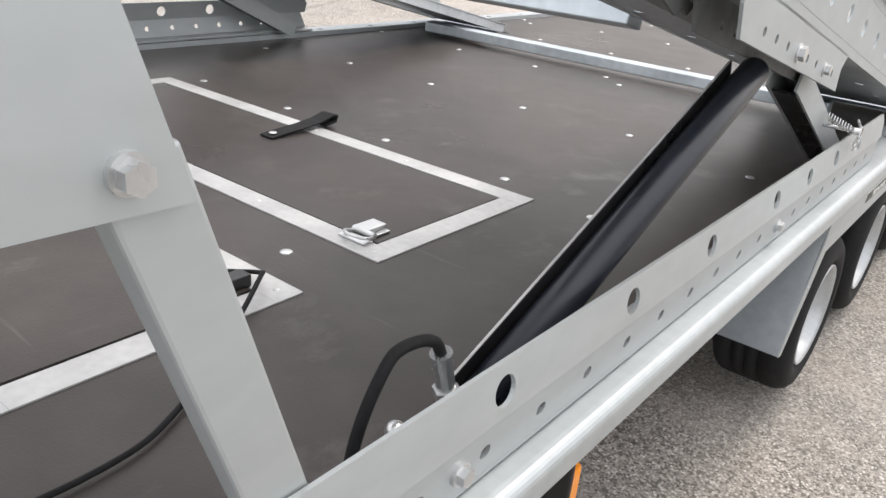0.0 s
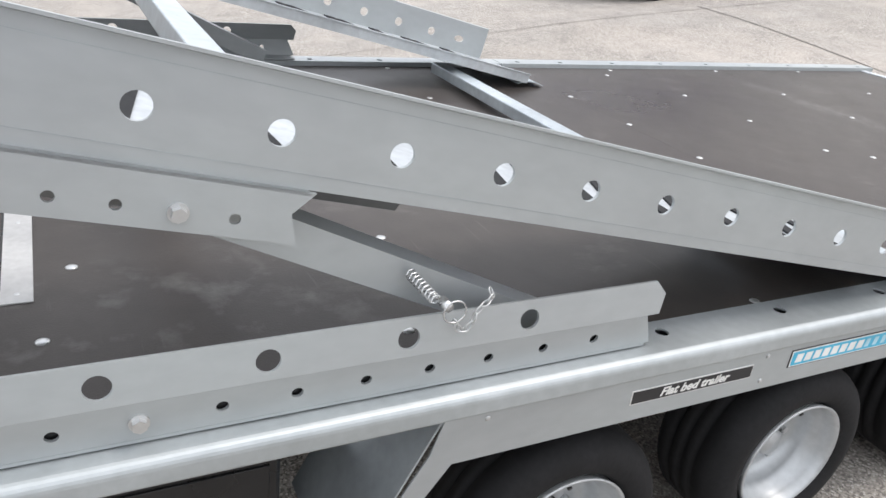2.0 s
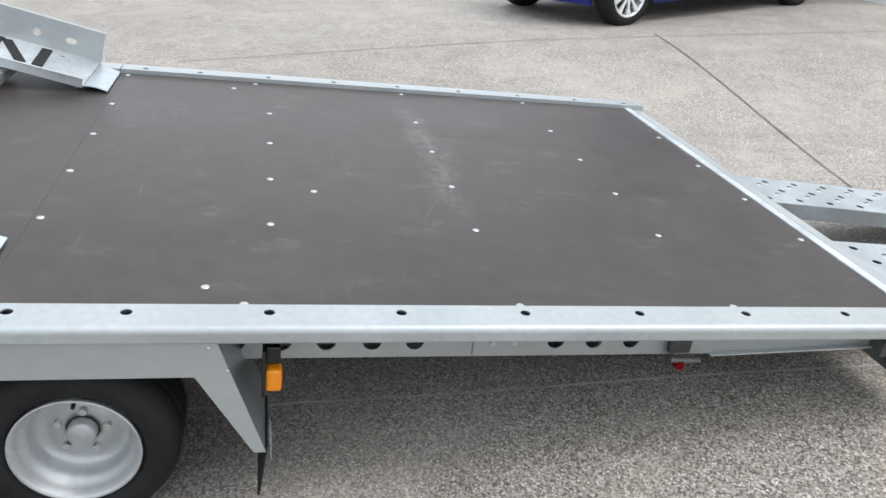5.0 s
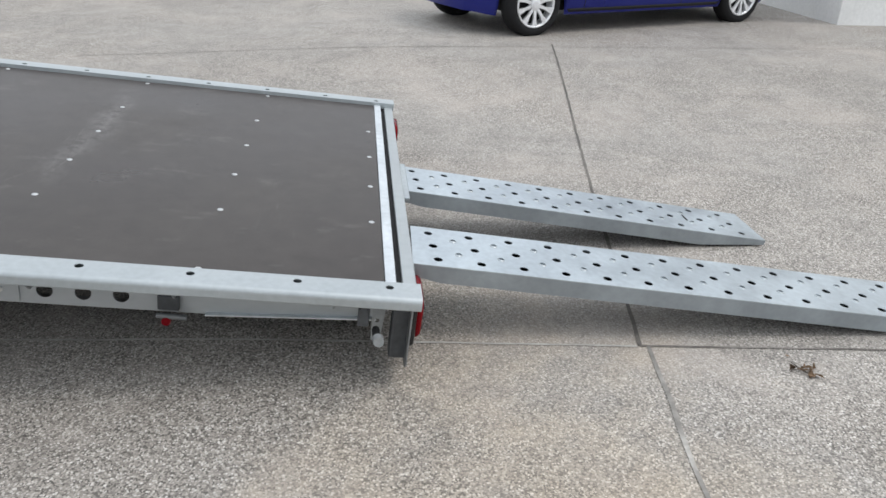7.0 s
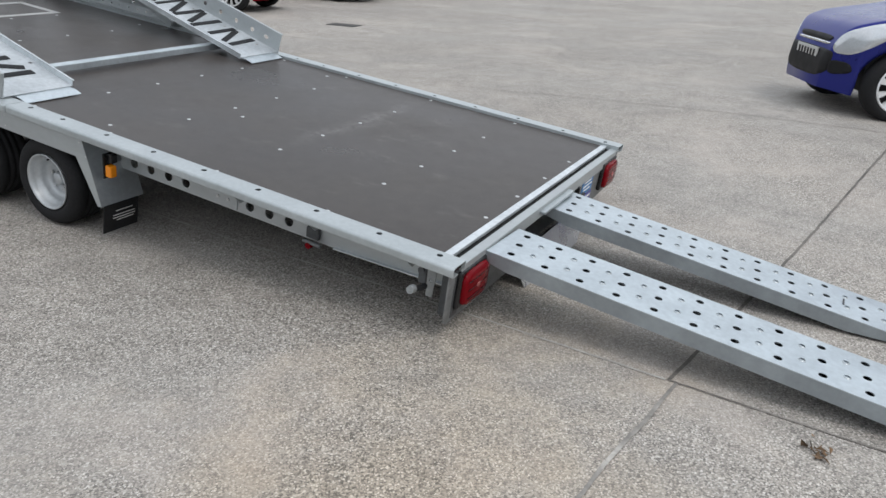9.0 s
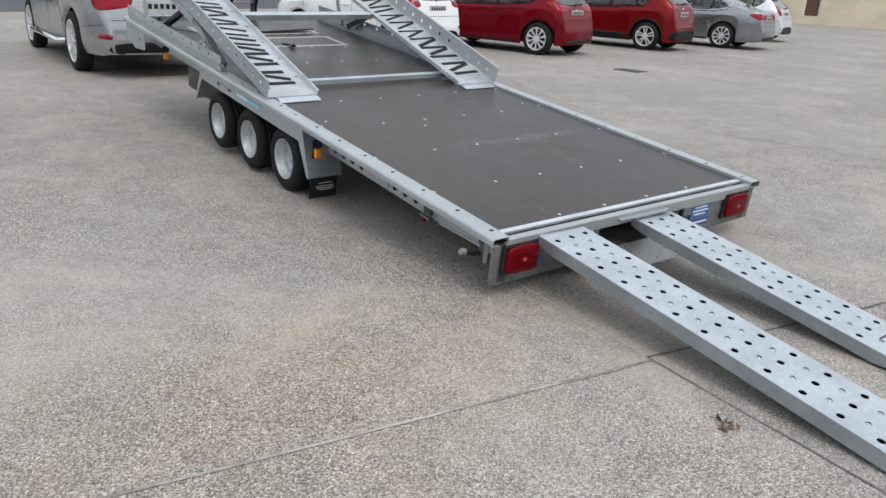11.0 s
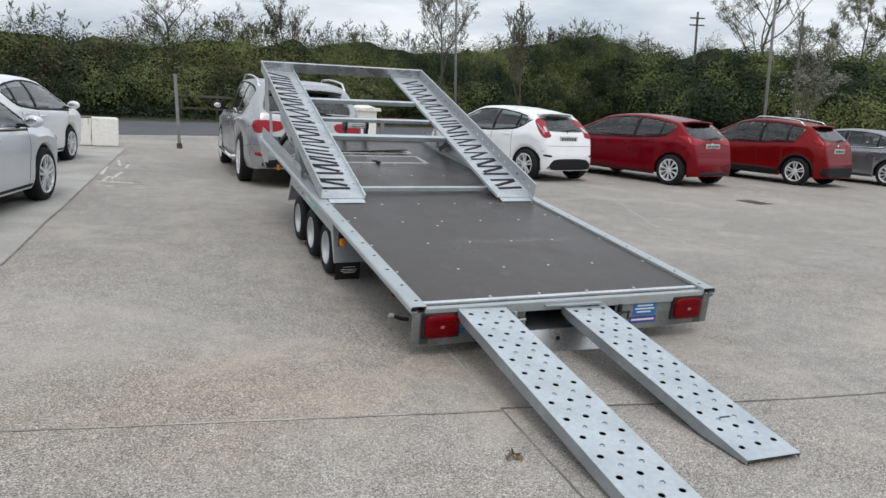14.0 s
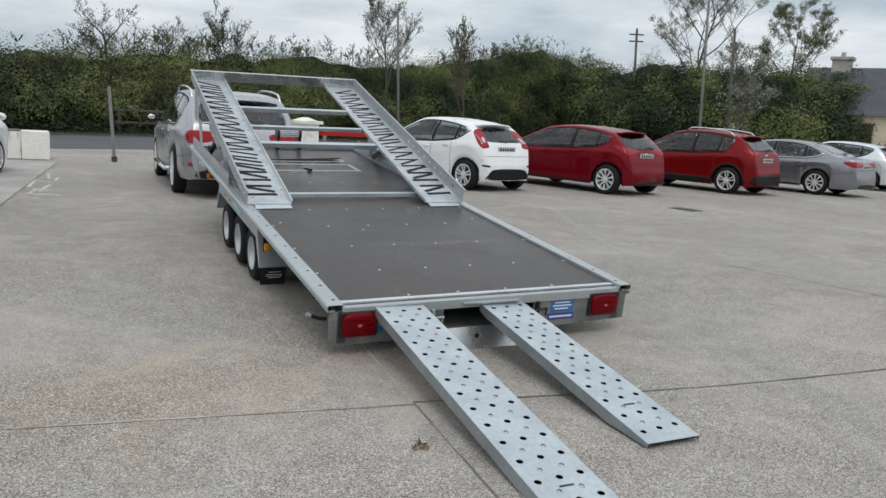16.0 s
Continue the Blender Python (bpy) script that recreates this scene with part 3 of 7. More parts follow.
# two hatches in the front deck, framed with aluminium strip
for y0, y1, ajar in ((4.22, 4.667, 0.0), (4.818, 5.263, 2.0)):
    x0, x1, w = 0.392, 1.645, 0.048
    for name, (a, b, c, d) in dict(front=(x0, x1, y1 - w, y1), back=(x0, x1, y0, y0 + w), near=(x0, x0 + w, y0 + w, y1 - w), far=(x1 - w, x1, y0 + w, y1 - w)).items():
        bm = bmesh.new()
        box(bm, a, b, c, d, -0.0195, -0.0155, 0.0008)
        part("hatch_strip", bm, ALU, trailer, "screwed aluminium hatch strip")
    bm = bmesh.new()
    box(bm, x0 + w + 0.004, x1 - w - 0.004, y0 + w + 0.004, y1 - w - 0.004, -0.03, -0.0165, 0.0, Matrix.Translation((x0, y0, -0.018)) @ Matrix.Rotation(radians(-ajar), 4, "Y") @ Matrix.Translation((-x0, -y0, 0.018)))
    part("hatch_lid", bm, PLY, trailer, "brown plywood hatch lid")
    bm = bmesh.new()
    box(bm, x0 + w, x1 - w, y0 + w, y1 - w, -0.0178, -0.0172)
    part("hatch_gap", bm, BLACK, trailer)
    for k in range(5):
        o = again(first_bolt, trailer, Matrix.Translation((x0 + 0.03 + k * 0.29, y1 - w / 2, -0.016)) @ Matrix.Diagonal((0.5, 0.5, 0.6, 1)), "strip_screw")
        o = again(first_bolt, trailer, Matrix.Translation((x0 + 0.03 + k * 0.29, y0 + w / 2, -0.016)) @ Matrix.Diagonal((0.5, 0.5, 0.6, 1)), "strip_screw")

# rear cross strip and tail frame
bm = bmesh.new()
box(bm, 0.036, WIDE - 0.036, -0.024, 0.010, -0.03, -0.012, 0.003)
part("rear_strip", bm, GALV_BRIGHT, trailer, "bright galvanised rear deck edge")
bm = bmesh.new()
box(bm, 0.03, WIDE - 0.03, -0.088, -0.045, -0.082, -0.022, 0.004)
part("tail_beam", bm, GALV_DULL, trailer)
bm = bmesh.new()
box(bm, 0.04, WIDE - 0.04, -0.044, -0.02, -0.08, -0.034)
part("rubber_seal", bm, RUBBER, trailer, "black rubber strip between deck edge and tail beam")
# Tail panel and ramp tray take the darkened steel, shade as colour.
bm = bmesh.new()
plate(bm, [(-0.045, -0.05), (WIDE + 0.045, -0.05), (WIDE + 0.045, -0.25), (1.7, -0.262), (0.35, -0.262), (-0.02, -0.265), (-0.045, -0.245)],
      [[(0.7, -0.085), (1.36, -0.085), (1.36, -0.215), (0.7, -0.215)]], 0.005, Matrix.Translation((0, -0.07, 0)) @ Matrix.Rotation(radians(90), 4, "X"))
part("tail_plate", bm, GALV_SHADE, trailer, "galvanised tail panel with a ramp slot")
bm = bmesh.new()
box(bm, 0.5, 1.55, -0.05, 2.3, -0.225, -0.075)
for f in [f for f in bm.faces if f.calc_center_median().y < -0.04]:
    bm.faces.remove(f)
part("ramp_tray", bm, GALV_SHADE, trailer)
bm = bmesh.new()
plate(bm, [(0.6, 0.0), (1.42, 0.0), (1.42, -0.1), (1.3, -0.15), (0.6, -0.16)], [ring(0.93, -0.062, 0.016, 14)], 0.004, Matrix.Translation((0, -0.082, -0.215)) @ Matrix.Rotation(radians(58), 4, "X"))
part("ramp_flap", bm, ZINC, trailer, "shiny galvanised hinged flap with a round hole")
for x in (0.62, 1.385):
    bm = bmesh.new()
    box(bm, x - 0.012, x + 0.012, -0.1, -0.074, -0.2, -0.075, 0.004)
    tube(bm, (x - 0.03, -0.105, -0.13), (x + 0.07, -0.105, -0.125), 0.008, seg=10)
    tube(bm, (x + 0.06, -0.105, -0.125), (x + 0.06, -0.105, -0.175), 0.007, seg=10)
    part("slot_latch", bm, BLACK if x > 1 else GALV_DULL, trailer, "small sliding latch on the tail panel")
bm = bmesh.new()
box(bm, 0.82, 1.22, -0.115, -0.06, -0.055, -0.04, 0.004)
part("ramp_ledge", bm, GALV, trailer)


LAMP_GLOW = material("lamp_bulb_window", (0.5, 0.16, 0.15), 0.1, 0.0, 0.1)


def tail_lamp(x0, x1):
    """Rounded red lens, domed outwards, with ribs behind a clear window."""
    bm = bmesh.new()
    cx, cz, hw, hh = (x0 + x1) / 2, -0.132, (x1 - x0) / 2 - 0.008, 0.073
    rows = []
    for f, y in ((1.0, -0.09), (1.0, -0.104), (0.965, -0.111), (0.9, -0.116), (0.6, -0.119), (0.25, -0.12)):
        row = []
        for k in range(28):
            a = 2 * math.pi * (k + 0.5) / 28
            c, d = math.cos(a), math.sin(a)
            row.append(bm.verts.new((cx + f * hw * math.copysign(abs(c) ** 0.45, c), y, cz + f * hh * math.copysign(abs(d) ** 0.45, d))))
        rows.append(row)
    for p, q in zip(rows, rows[1:]):
        for k in range(28):
            bm.faces.new((p[k], p[(k + 1) % 28], q[(k + 1) % 28], q[k]))
    bm.faces.new(rows[0])
    bm.faces.new(rows[-1])
    body = part("tail_lamp", bm, RED_LENS, trailer, "dark red rounded tail lamp in a black surround", smooth=True)
    bm = bmesh.new()
    box(bm, x0 - 0.006, x1 + 0.006, -0.097, -0.074, -0.213, -0.05, 0.01)
    part("lamp_base", bm, BLACK, body)
    bm = bmesh.new()
    box(bm, cx - 0.012, cx + 0.012, -0.1225, -0.117, cz - 0.008, cz + 0.01, 0.002)
    part("lamp_lens", bm, LAMP_GLOW, body)
    for k in range(3):
        bm = bmesh.new()
        box(bm, cx - hw * 0.8, cx + hw * 0.8, -0.1215, -0.117, cz - 0.035 + k * 0.036, cz - 0.0335 + k * 0.036)
        part("lamp_rib", bm, BLACK, body)


tail_lamp(0.02, 0.25)
tail_lamp(1.805, 2.04)
for x in (0.035, WIDE - 0.035):
    # Corner post is coloured dark for the shadow below the rail end.
    bm = bmesh.new()
    box(bm, x - 0.03, x + 0.03, -0.078, -0.02, -0.252, -0.045, 0.006)
    part("tail_post", bm, STEEL_DARK, trailer, "steel corner post coloured dark for the shadow under the rail end")
    bm = bmesh.new()
    xs = x - 0.07 if x < 1 else x + 0.07
    plate(bm, [(0.0, -0.042), (0.045, -0.042), (0.04, -0.19), (0.012, -0.19)], [ring(0.026, -0.12, 0.007, 10)], 0.004, Matrix.Translation((xs + 0.04, 0, 0)) @ Matrix(((0, 0, 1, 0), (1, 0, 0, 0), (0, 1, 0, 0), (0, 0, 0, 1))))
    part("lamp_bracket", bm, GALV_SHADE, trailer, "dark galvanised drop bracket at the tail corner")
    bm = bmesh.new()
    box(bm, xs + 0.046, xs + 0.06, 0.05, 0.085, -0.15, -0.045, 0.004)
    tube(bm, (xs + 0.035, 0.07, -0.09), (xs + 0.06, 0.07, -0.09), 0.014, seg=12)
    part("ramp_latch", bm, STEEL_DARK, trailer, "dark spring latch beside the drop bracket")
# blue decal on the tail panel
bm = bmesh.new()
box(bm, 1.5, 1.68, -0.0775, -0.0752, -0.168, -0.085)
decal = part("tail_decal", bm, BLUE_STICKER, trailer, "blue sticker with white bars of writing")
for k, (p, q) in enumerate(((1.53, 1.65), (1.515, 1.665), (1.53, 1.64))):
    bm = bmesh.new()
    box(bm, p, q, -0.0792, -0.0778, -0.105 - k * 0.022, -0.096 - k * 0.022)
    part("decal_bar", bm, WHITE_PAINT, decal)
bm = bmesh.new()
box(bm, 1.48, 1.69, -0.0775, -0.0752, -0.222, -0.175)
decal = part("tail_decal", bm, material("violet_sticker", (0.05, 0.06, 0.3), 0.35, 0.0, 0.05), trailer, "violet-blue sticker with a pale bar of writing")
bm = bmesh.new()
box(bm, 1.495, 1.675, -0.0792, -0.0778, -0.205, -0.192)
part("decal_bar", bm, WHITE_PAINT, decal)
bm = bmesh.new()
box(bm, 0.262, 0.3, -0.0775, -0.0752, -0.2, -0.16)
part("tail_decal", bm, BLUE_STICKER, trailer)

# side marker lamp on a rubber arm at the tail corner
for sx in (-1, 1):
    x0 = -0.03 if sx < 0 else WIDE + 0.03
    bm = bmesh.new()
    pipe(bm, curve_points([(x0, 0.03, -0.13), (x0 + sx * 0.05, 0.03, -0.12), (x0 + sx * 0.1, 0.028, -0.1)], 6), 0.012, 8)
    arm = part("marker_arm", bm, RUBBER, trailer)
    bm = bmesh.new()
    tube(bm, (x0 + sx * 0.098, 0.029, -0.101), (x0 + sx * 0.125, 0.027, -0.095), 0.017, 0.015, 14)
    part("marker_lamp", bm, GALV_SHADE, arm, "small clear marker lamp")

# black tool locker slung under the deck ahead of the wheels
bm = bmesh.new()
box(bm, 0.14, 0.52, 3.88, 4.55, -0.42, -0.21, 0.008)
locker = part("under_locker", bm, BLACK, trailer, "black steel locker under the deck")
bm = bmesh.new()
box(bm, 0.136, 0.141, 3.9, 4.53, -0.4, -0.23, 0.002)
part("locker_lid", bm, BLACK, locker)

# chassis side beam with round lightening holes
for x in (0.122, WIDE - 0.128):
    bm = bmesh.new()
    holes = [ring(y, -0.16, 0.024, 20) for y in (1.85, 1.74, 1.63, 1.515, 1.405, 1.02, 0.91, 0.8)]
    plate(bm, [(0.02, -0.042), (FRONT - 0.3, -0.042), (FRONT - 0.3, -0.2), (0.5, -0.2), (0.02, -0.178)], holes, 0.006, Matrix.Translation((x, 0, 0)) @ Matrix(((0, 0, 1, 0), (1, 0, 0, 0), (0, 1, 0, 0), (0, 0, 0, 1))))
    box(bm, x, x + 0.05, 0.5, FRONT - 0.3, -0.206, -0.2)
    part("chassis_beam", bm, GALV_DULL, trailer, "galvanised chassis beam with round holes")
    bm = bmesh.new()
    xs = x - 0.006 if x < 1 else x + 0.007
    v = [bm.verts.new((xx, yy, zz + dz)) for yy, zz in ((0.02, -0.178), (0.55, -0.2)) for xx in (xs - 0.01, xs + 0.01) for dz in (-0.005, 0.0)]
    for q in ((0, 1, 3, 2), (4, 6, 7, 5), (0, 2, 6, 4), (1, 5, 7, 3), (0, 4, 5, 1), (2, 3, 7, 6)):
        bm.faces.new([v[k] for k in q])
    bmesh.ops.recalc_face_normals(bm, faces=bm.faces)
    part("beam_flange", bm, GALV_BRIGHT, trailer, "bright galvanised lower flange of the chassis beam")
    bm = bmesh.new()
    xx = x - 0.004 if x < 1 else x + 0.01
    box(bm, xx - 0.003, xx + 0.003, 1.09, 1.25, -0.198, -0.1)
    splice = part("splice_plate", bm, GALV_DULL, trailer)
    for yy in (1.14, 1.2):
        bm = bmesh.new()
        tube(bm, (xx - 0.008, yy, -0.16), (xx + 0.008, yy, -0.16), 0.008, seg=6)
        part("hex_bolt", bm, ZINC, splice)
for k in range(9):
    bm = bmesh.new()
    y = 0.12 + k * 0.62
    box(bm, 0.21, WIDE - 0.21, y, y + 0.05, -0.16, -0.04)
    part("cross_member", bm, GALV_DULL, trailer)
for y in (0.16, 0.64, 1.05):
    bm = bmesh.new()
    plate(bm, [(0.0, -0.042), (0.12, -0.042), (0.12, -0.14), (0.09, -0.14), (0.0, -0.06)], [], 0.005, Matrix.Translation((0, y, 0)) @ Matrix.Rotation(radians(90), 4, "X"))
    part("rail_bracket", bm, GALV_DULL, trailer)
bm = bmesh.new()
box(bm, 0.1, 0.12, 0.625, 0.69, -0.19, -0.14, 0.004)
latch = part("side_latch", bm, STEEL_DARK, trailer, "dark steel latch on the chassis beam")
bm = bmesh.new()
tube(bm, (0.086, 0.69, -0.2), (0.086, 0.6, -0.203), 0.009, seg=14)
part("latch_bolt", bm, GALV_SHADE, latch, "dull plated latch bolt")
bm = bmesh.new()
tube(bm, (0.076, 0.66, -0.216), (0.1, 0.66, -0.216), 0.014, seg=20)
part("side_reflector", bm, RED_LENS, latch, "small round red side reflector")


def lathe(bm, profile, seg=40, axis_x=True):
    """Turns a profile of (along, radius) about the x axis."""
    rows = []
    for a, r in profile:
        rows.append([bm.verts.new((a, r * math.cos(2 * math.pi * k / seg), r * math.sin(2 * math.pi * k / seg))) for k in range(seg)])
    for p, q in zip(rows, rows[1:]):
        for k in range(seg):
            bm.faces.new((p[k], p[(k + 1) % seg], q[(k + 1) % seg], q[k]))
    return bm


def trailer_wheel(x, y, face, parent=trailer):
    """Steel wheel; face is -1 where its dish looks to the nearside."""
    R = 0.2245
    z = {2.19: -0.35, 2.79: -0.388, 3.39: -0.413}[y] - 0.0176 * (x > 1) * 2.05
    bm = bmesh.new()
    lathe(bm, [(0.012, 0.142), (0.002, 0.15), (-0.006, 0.162), (-0.008, 0.182), (-0.004, 0.2), (0.006, 0.214), (0.022, 0.222), (0.03, R), (0.06, R + 0.001), (0.062, R - 0.006), (0.07, R - 0.006), (0.072, R + 0.001), (0.095, R + 0.001), (0.097, R - 0.006), (0.105, R - 0.006), (0.107, R + 0.001), (0.13, R + 0.001), (0.132, R - 0.006), (0.14, R - 0.006), (0.142, R + 0.001), (0.168, R), (0.186, 0.212), (0.198, 0.19), (0.195, 0.16), (0.185, 0.142), (0.012, 0.142)], 48)
    tyre_bm = bm
    wheel = new("wheel")
    wheel.parent = parent
    wheel.matrix_basis = Matrix.Translation((x, y, z)) @ (Matrix() if face < 0 else Matrix.Rotation(math.pi, 4, "Z"))
    part("tyre", tyre_bm, RUBBER, wheel, "black low-profile tyre", smooth=True)
    bm = bmesh.new()
    lathe(bm, [(0.19, 0.142), (0.008, 0.139), (-0.002, 0.143), (-0.004, 0.139), (0.006, 0.134), (0.02, 0.128), (0.034, 0.126), (0.04, 0.118), (0.06, 0.112), (0.078, 0.108), (0.09, 0.098), (0.092, 0.08), (0.084, 0.068), (0.082, 0.05), (0.084, 0.034), (0.09, 0.033)], 48)
    part("rim", bm, RIM, wheel, "silver-painted pressed steel rim", smooth=True)
    bm = bmesh.new()
    lathe(bm, [(0.085, 0.033), (0.06, 0.033), (0.054, 0.028), (0.052, 0.0)], 24)
    part("hub_cap", bm, RIM, wheel, smooth=True)
    bm = bmesh.new()
    lathe(bm, [(0.083, 0.037), (0.08, 0.0375), (0.079, 0.0345), (0.083, 0.034)], 24)
    part("hub_seal", bm, BLACK, wheel)
    nut = None
    for k in range(5):
        a = 2 * math.pi * k / 5 + 0.4
        p = (0.0, 0.056 * math.cos(a), 0.056 * math.sin(a))
        if nut is None:
            bm = bmesh.new()
            tube(bm, (0.084, 0, 0), (0.068, 0, 0), 0.0095, seg=6)
            nut = part("wheel_nut", bm, ZINC, wheel)
            nut.location = p
        else:
            again(nut, wheel, Matrix.Translation(p))
    bm = bmesh.new()
    tube(bm, (0.03, 0.0, 0.118), (0.012, 0.0, 0.112), 0.005, seg=8)
    part("valve", bm, BLACK, wheel)
    return wheel


for y in (2.19, 2.79, 3.39):
    trailer_wheel(-0.029, y, -1)
    trailer_wheel(WIDE + 0.029, y, 1)
    bm = bmesh.new()
    zc = {2.19: -0.35, 2.79: -0.388, 3.39: -0.413}[y] - 0.018
    tube(bm, (0.12, y, zc + 0.017), (WIDE - 0.12, y, zc - 0.017), 0.035)
    part("axle", bm, GALV_DULL, trailer)


def mudguard(mirror):
    bm = bmesh.new()
    out = [(1.885, -0.038), (3.69, -0.038), (3.712, -0.11), (3.845, -0.34), (3.82, -0.345), (3.672, -0.135), (1.93, -0.135), (1.80, -0.352), (1.772, -0.352)]
    plate(bm, out, [], 0.003, Matrix.Translation((-0.052, 0, 0)) @ Matrix(((0, 0, 1, 0), (1, 0, 0, 0), (0, 1, 0, 0), (0, 0, 0, 1))))
    mk = MIRROR if mirror else Matrix()
    bmesh.ops.transform(bm, matrix=mk, verts=bm.verts)
    g = part("mudguard", bm, GALV_DULL, trailer, "flat galvanised mudguard panel over three wheels")
    bm = bmesh.new()
    for prof in ([(1.888, -0.036), (1.892, -0.036), (1.778, -0.352), (1.774, -0.352)], [(3.686, -0.036), (3.69, -0.036), (3.843, -0.34), (3.839, -0.34)]):
        plate(bm, prof, [], 0.25, Matrix.Translation((-0.049, 0, 0)) @ Matrix(((0, 0, 1, 0), (1, 0, 0, 0), (0, 1, 0, 0), (0, 0, 0, 1))))
    box(bm, -0.049, 0.2, 1.89, 3.69, -0.05, -0.046)
    bmesh.ops.transform(bm, matrix=mk, verts=bm.verts)
    part("mud_wall", bm, GALV, g)
    for y, z in ((1.9, -0.06), (1.86, -0.12), (2.435, -0.06), (2.435, -0.115), (3.02, -0.06), (3.02, -0.115), (3.62, -0.06), (3.75, -0.2)):
        again(first_bolt, g, mk @ Matrix.Translation((-0.0525, y, z)) @ Matrix.Rotation(radians(90), 4, "Y") @ Matrix.Diagonal((0.45, 0.45, 0.6, 1)), "rivet")
    bm = bmesh.new()
    box(bm, -0.04, 0.165, 1.768, 1.774, -0.5, -0.35, 0.002, Matrix.Translation((0, 1.77, -0.35)) @ Matrix.Rotation(radians(6), 4, "X") @ Matrix.Translation((0, -1.77, 0.35)))
    bmesh.ops.transform(bm, matrix=mk, verts=bm.verts)
    flap = part("mud_flap", bm, RUBBER, g, "black rubber mud flap with pale printed lines")
    for k, (a, b, zz) in enumerate(((0.0, 0.13, -0.405), (0.0, 0.13, -0.418), (0.02, 0.12, -0.385), (0.02, 0.12, -0.43))):
        bm = bmesh.new()
        box(bm, a, b, 1.7645 - 0.1 * (-0.35 - zz), 1.766 - 0.1 * (-0.35 - zz), zz - 0.003, zz, 0, None)
        bmesh.ops.transform(bm, matrix=mk, verts=bm.verts)
        part("flap_line", bm, WHITE_PAINT, flap)
    return g


mudguard(False)
mudguard(True)


def amber_marker(y):
    bm = bmesh.new()
    box(bm, -0.018, 0.022, y - 0.05, y - 0.012, -0.205, -0.145, 0.008)
    lens = part("side_marker", bm, AMBER, trailer, "amber side marker lamp on a bracket")
    bm = bmesh.new()
    box(bm, -0.024, 0.03, y - 0.012, y - 0.004, -0.215, -0.09, 0.003)
    box(bm, -0.005, 0.03, y - 0.045, y - 0.012, -0.135, -0.09, 0.003)
    part("marker_base", bm, BLACK, lens)


amber_marker(1.79)
amber_marker(4.75)


# raised lashing angle with two rows of holes, on both rails
def lashing_angle(mirror):
    bm = bmesh.new()
    y0, y1 = 3.307, 5.72
    big = [3.561, 3.757, 3.951, 4.149, 4.442, 4.688, 4.95, 5.2, 5.45]
    flip = Matrix(((0, 0, 1, 0), (1, 0, 0, 0), (0, 1, 0, 0), (0, 0, 0, 1)))
    fold = Matrix.Translation((-0.036, 0, 0.066))
    plate(bm, [(y0, 0.0), (y1, 0.0), (y1, 0.0585), (y0 + 0.013, 0.0585), (y0 - 0.008, 0.035)], [ring(v, 0.0275, 0.0165, 20) for v in big], 0.005, fold @ Matrix.Rotation(radians(7), 4, "Y") @ flip)
    low = [ring(3.43 + 0.0964 * k, -0.0295, 0.0082, 12) for k in range(18)]
    plate(bm, [(y0 + 0.024, -0.0001), (y0, -0.058), (y1, -0.058), (y1, -0.0001)], low, 0.005, fold @ Matrix.Rotation(radians(-6), 4, "Y") @ flip)
    prism(bm, [(-0.03, 0.003), (0.03, 0.003), (0.03, 0.008), (-0.03, 0.008)], y0 + 0.01, y1)
    if mirror:
        bmesh.ops.transform(bm, matrix=MIRROR, verts=bm.verts)
    a = part("lashing_angle", bm, GALV_DULL, trailer, "galvanised upright rail with rows of round holes")
    if not mirror:
        # Added black sheet that makes the upper holes read as shaded.
        bm = bmesh.new()
        box(bm, -0.024, -0.0225, y0 + 0.03, y1 - 0.02, 0.012, 0.05)
        part("angle_hole_shade", bm, BLACK, a)
    for yy in (4.107, 5.012):
        bm = bmesh.new()
        tube(bm, (-0.032, yy, 0.036), (-0.045, yy, 0.036), 0.0095, seg=6)
        tube(bm, (-0.032, yy, 0.036), (-0.037, yy, 0.036), 0.0125, seg=16)
        if mirror:
            bmesh.ops.transform(bm, matrix=MIRROR, verts=bm.verts)
        part("hex_bolt", bm, ZINC, a)


lashing_angle(False)
lashing_angle(True)

# front headboard and drawbar
bm = bmesh.new()
box(bm, 0.0, WIDE, FRONT - 0.05, FRONT, -0.12, 0.01, 0.004)
part("front_beam", bm, GALV, trailer)
for sx in (0.2, WIDE - 0.2):
    bm = bmesh.new()
    a, b = Vector((sx, FRONT - 0.6, -0.2)), Vector((WIDE / 2, 7.3, -0.36))
    d = (b - a)
    m = Matrix.Translation(a) @ d.to_track_quat("Y", "Z").to_matrix().to_4x4()
    box(bm, -0.04, 0.04, 0, d.length, -0.06, 0.06, 0.006, m)
    part("drawbar", bm, GALV_DULL, trailer)

# ---------------------------------------------------------------- raised runways
SLOPE = math.atan(0.221)
RUN_LEN = 3.62
RUN = Matrix.Translation((0, 2.487, 0.0025)) @ Matrix.Rotation(SLOPE, 4, "X")
runways = thing("ramp_frame", "galvanised steel tilting frame with two raised car runways", "ramp frame", on_deck(RUN))


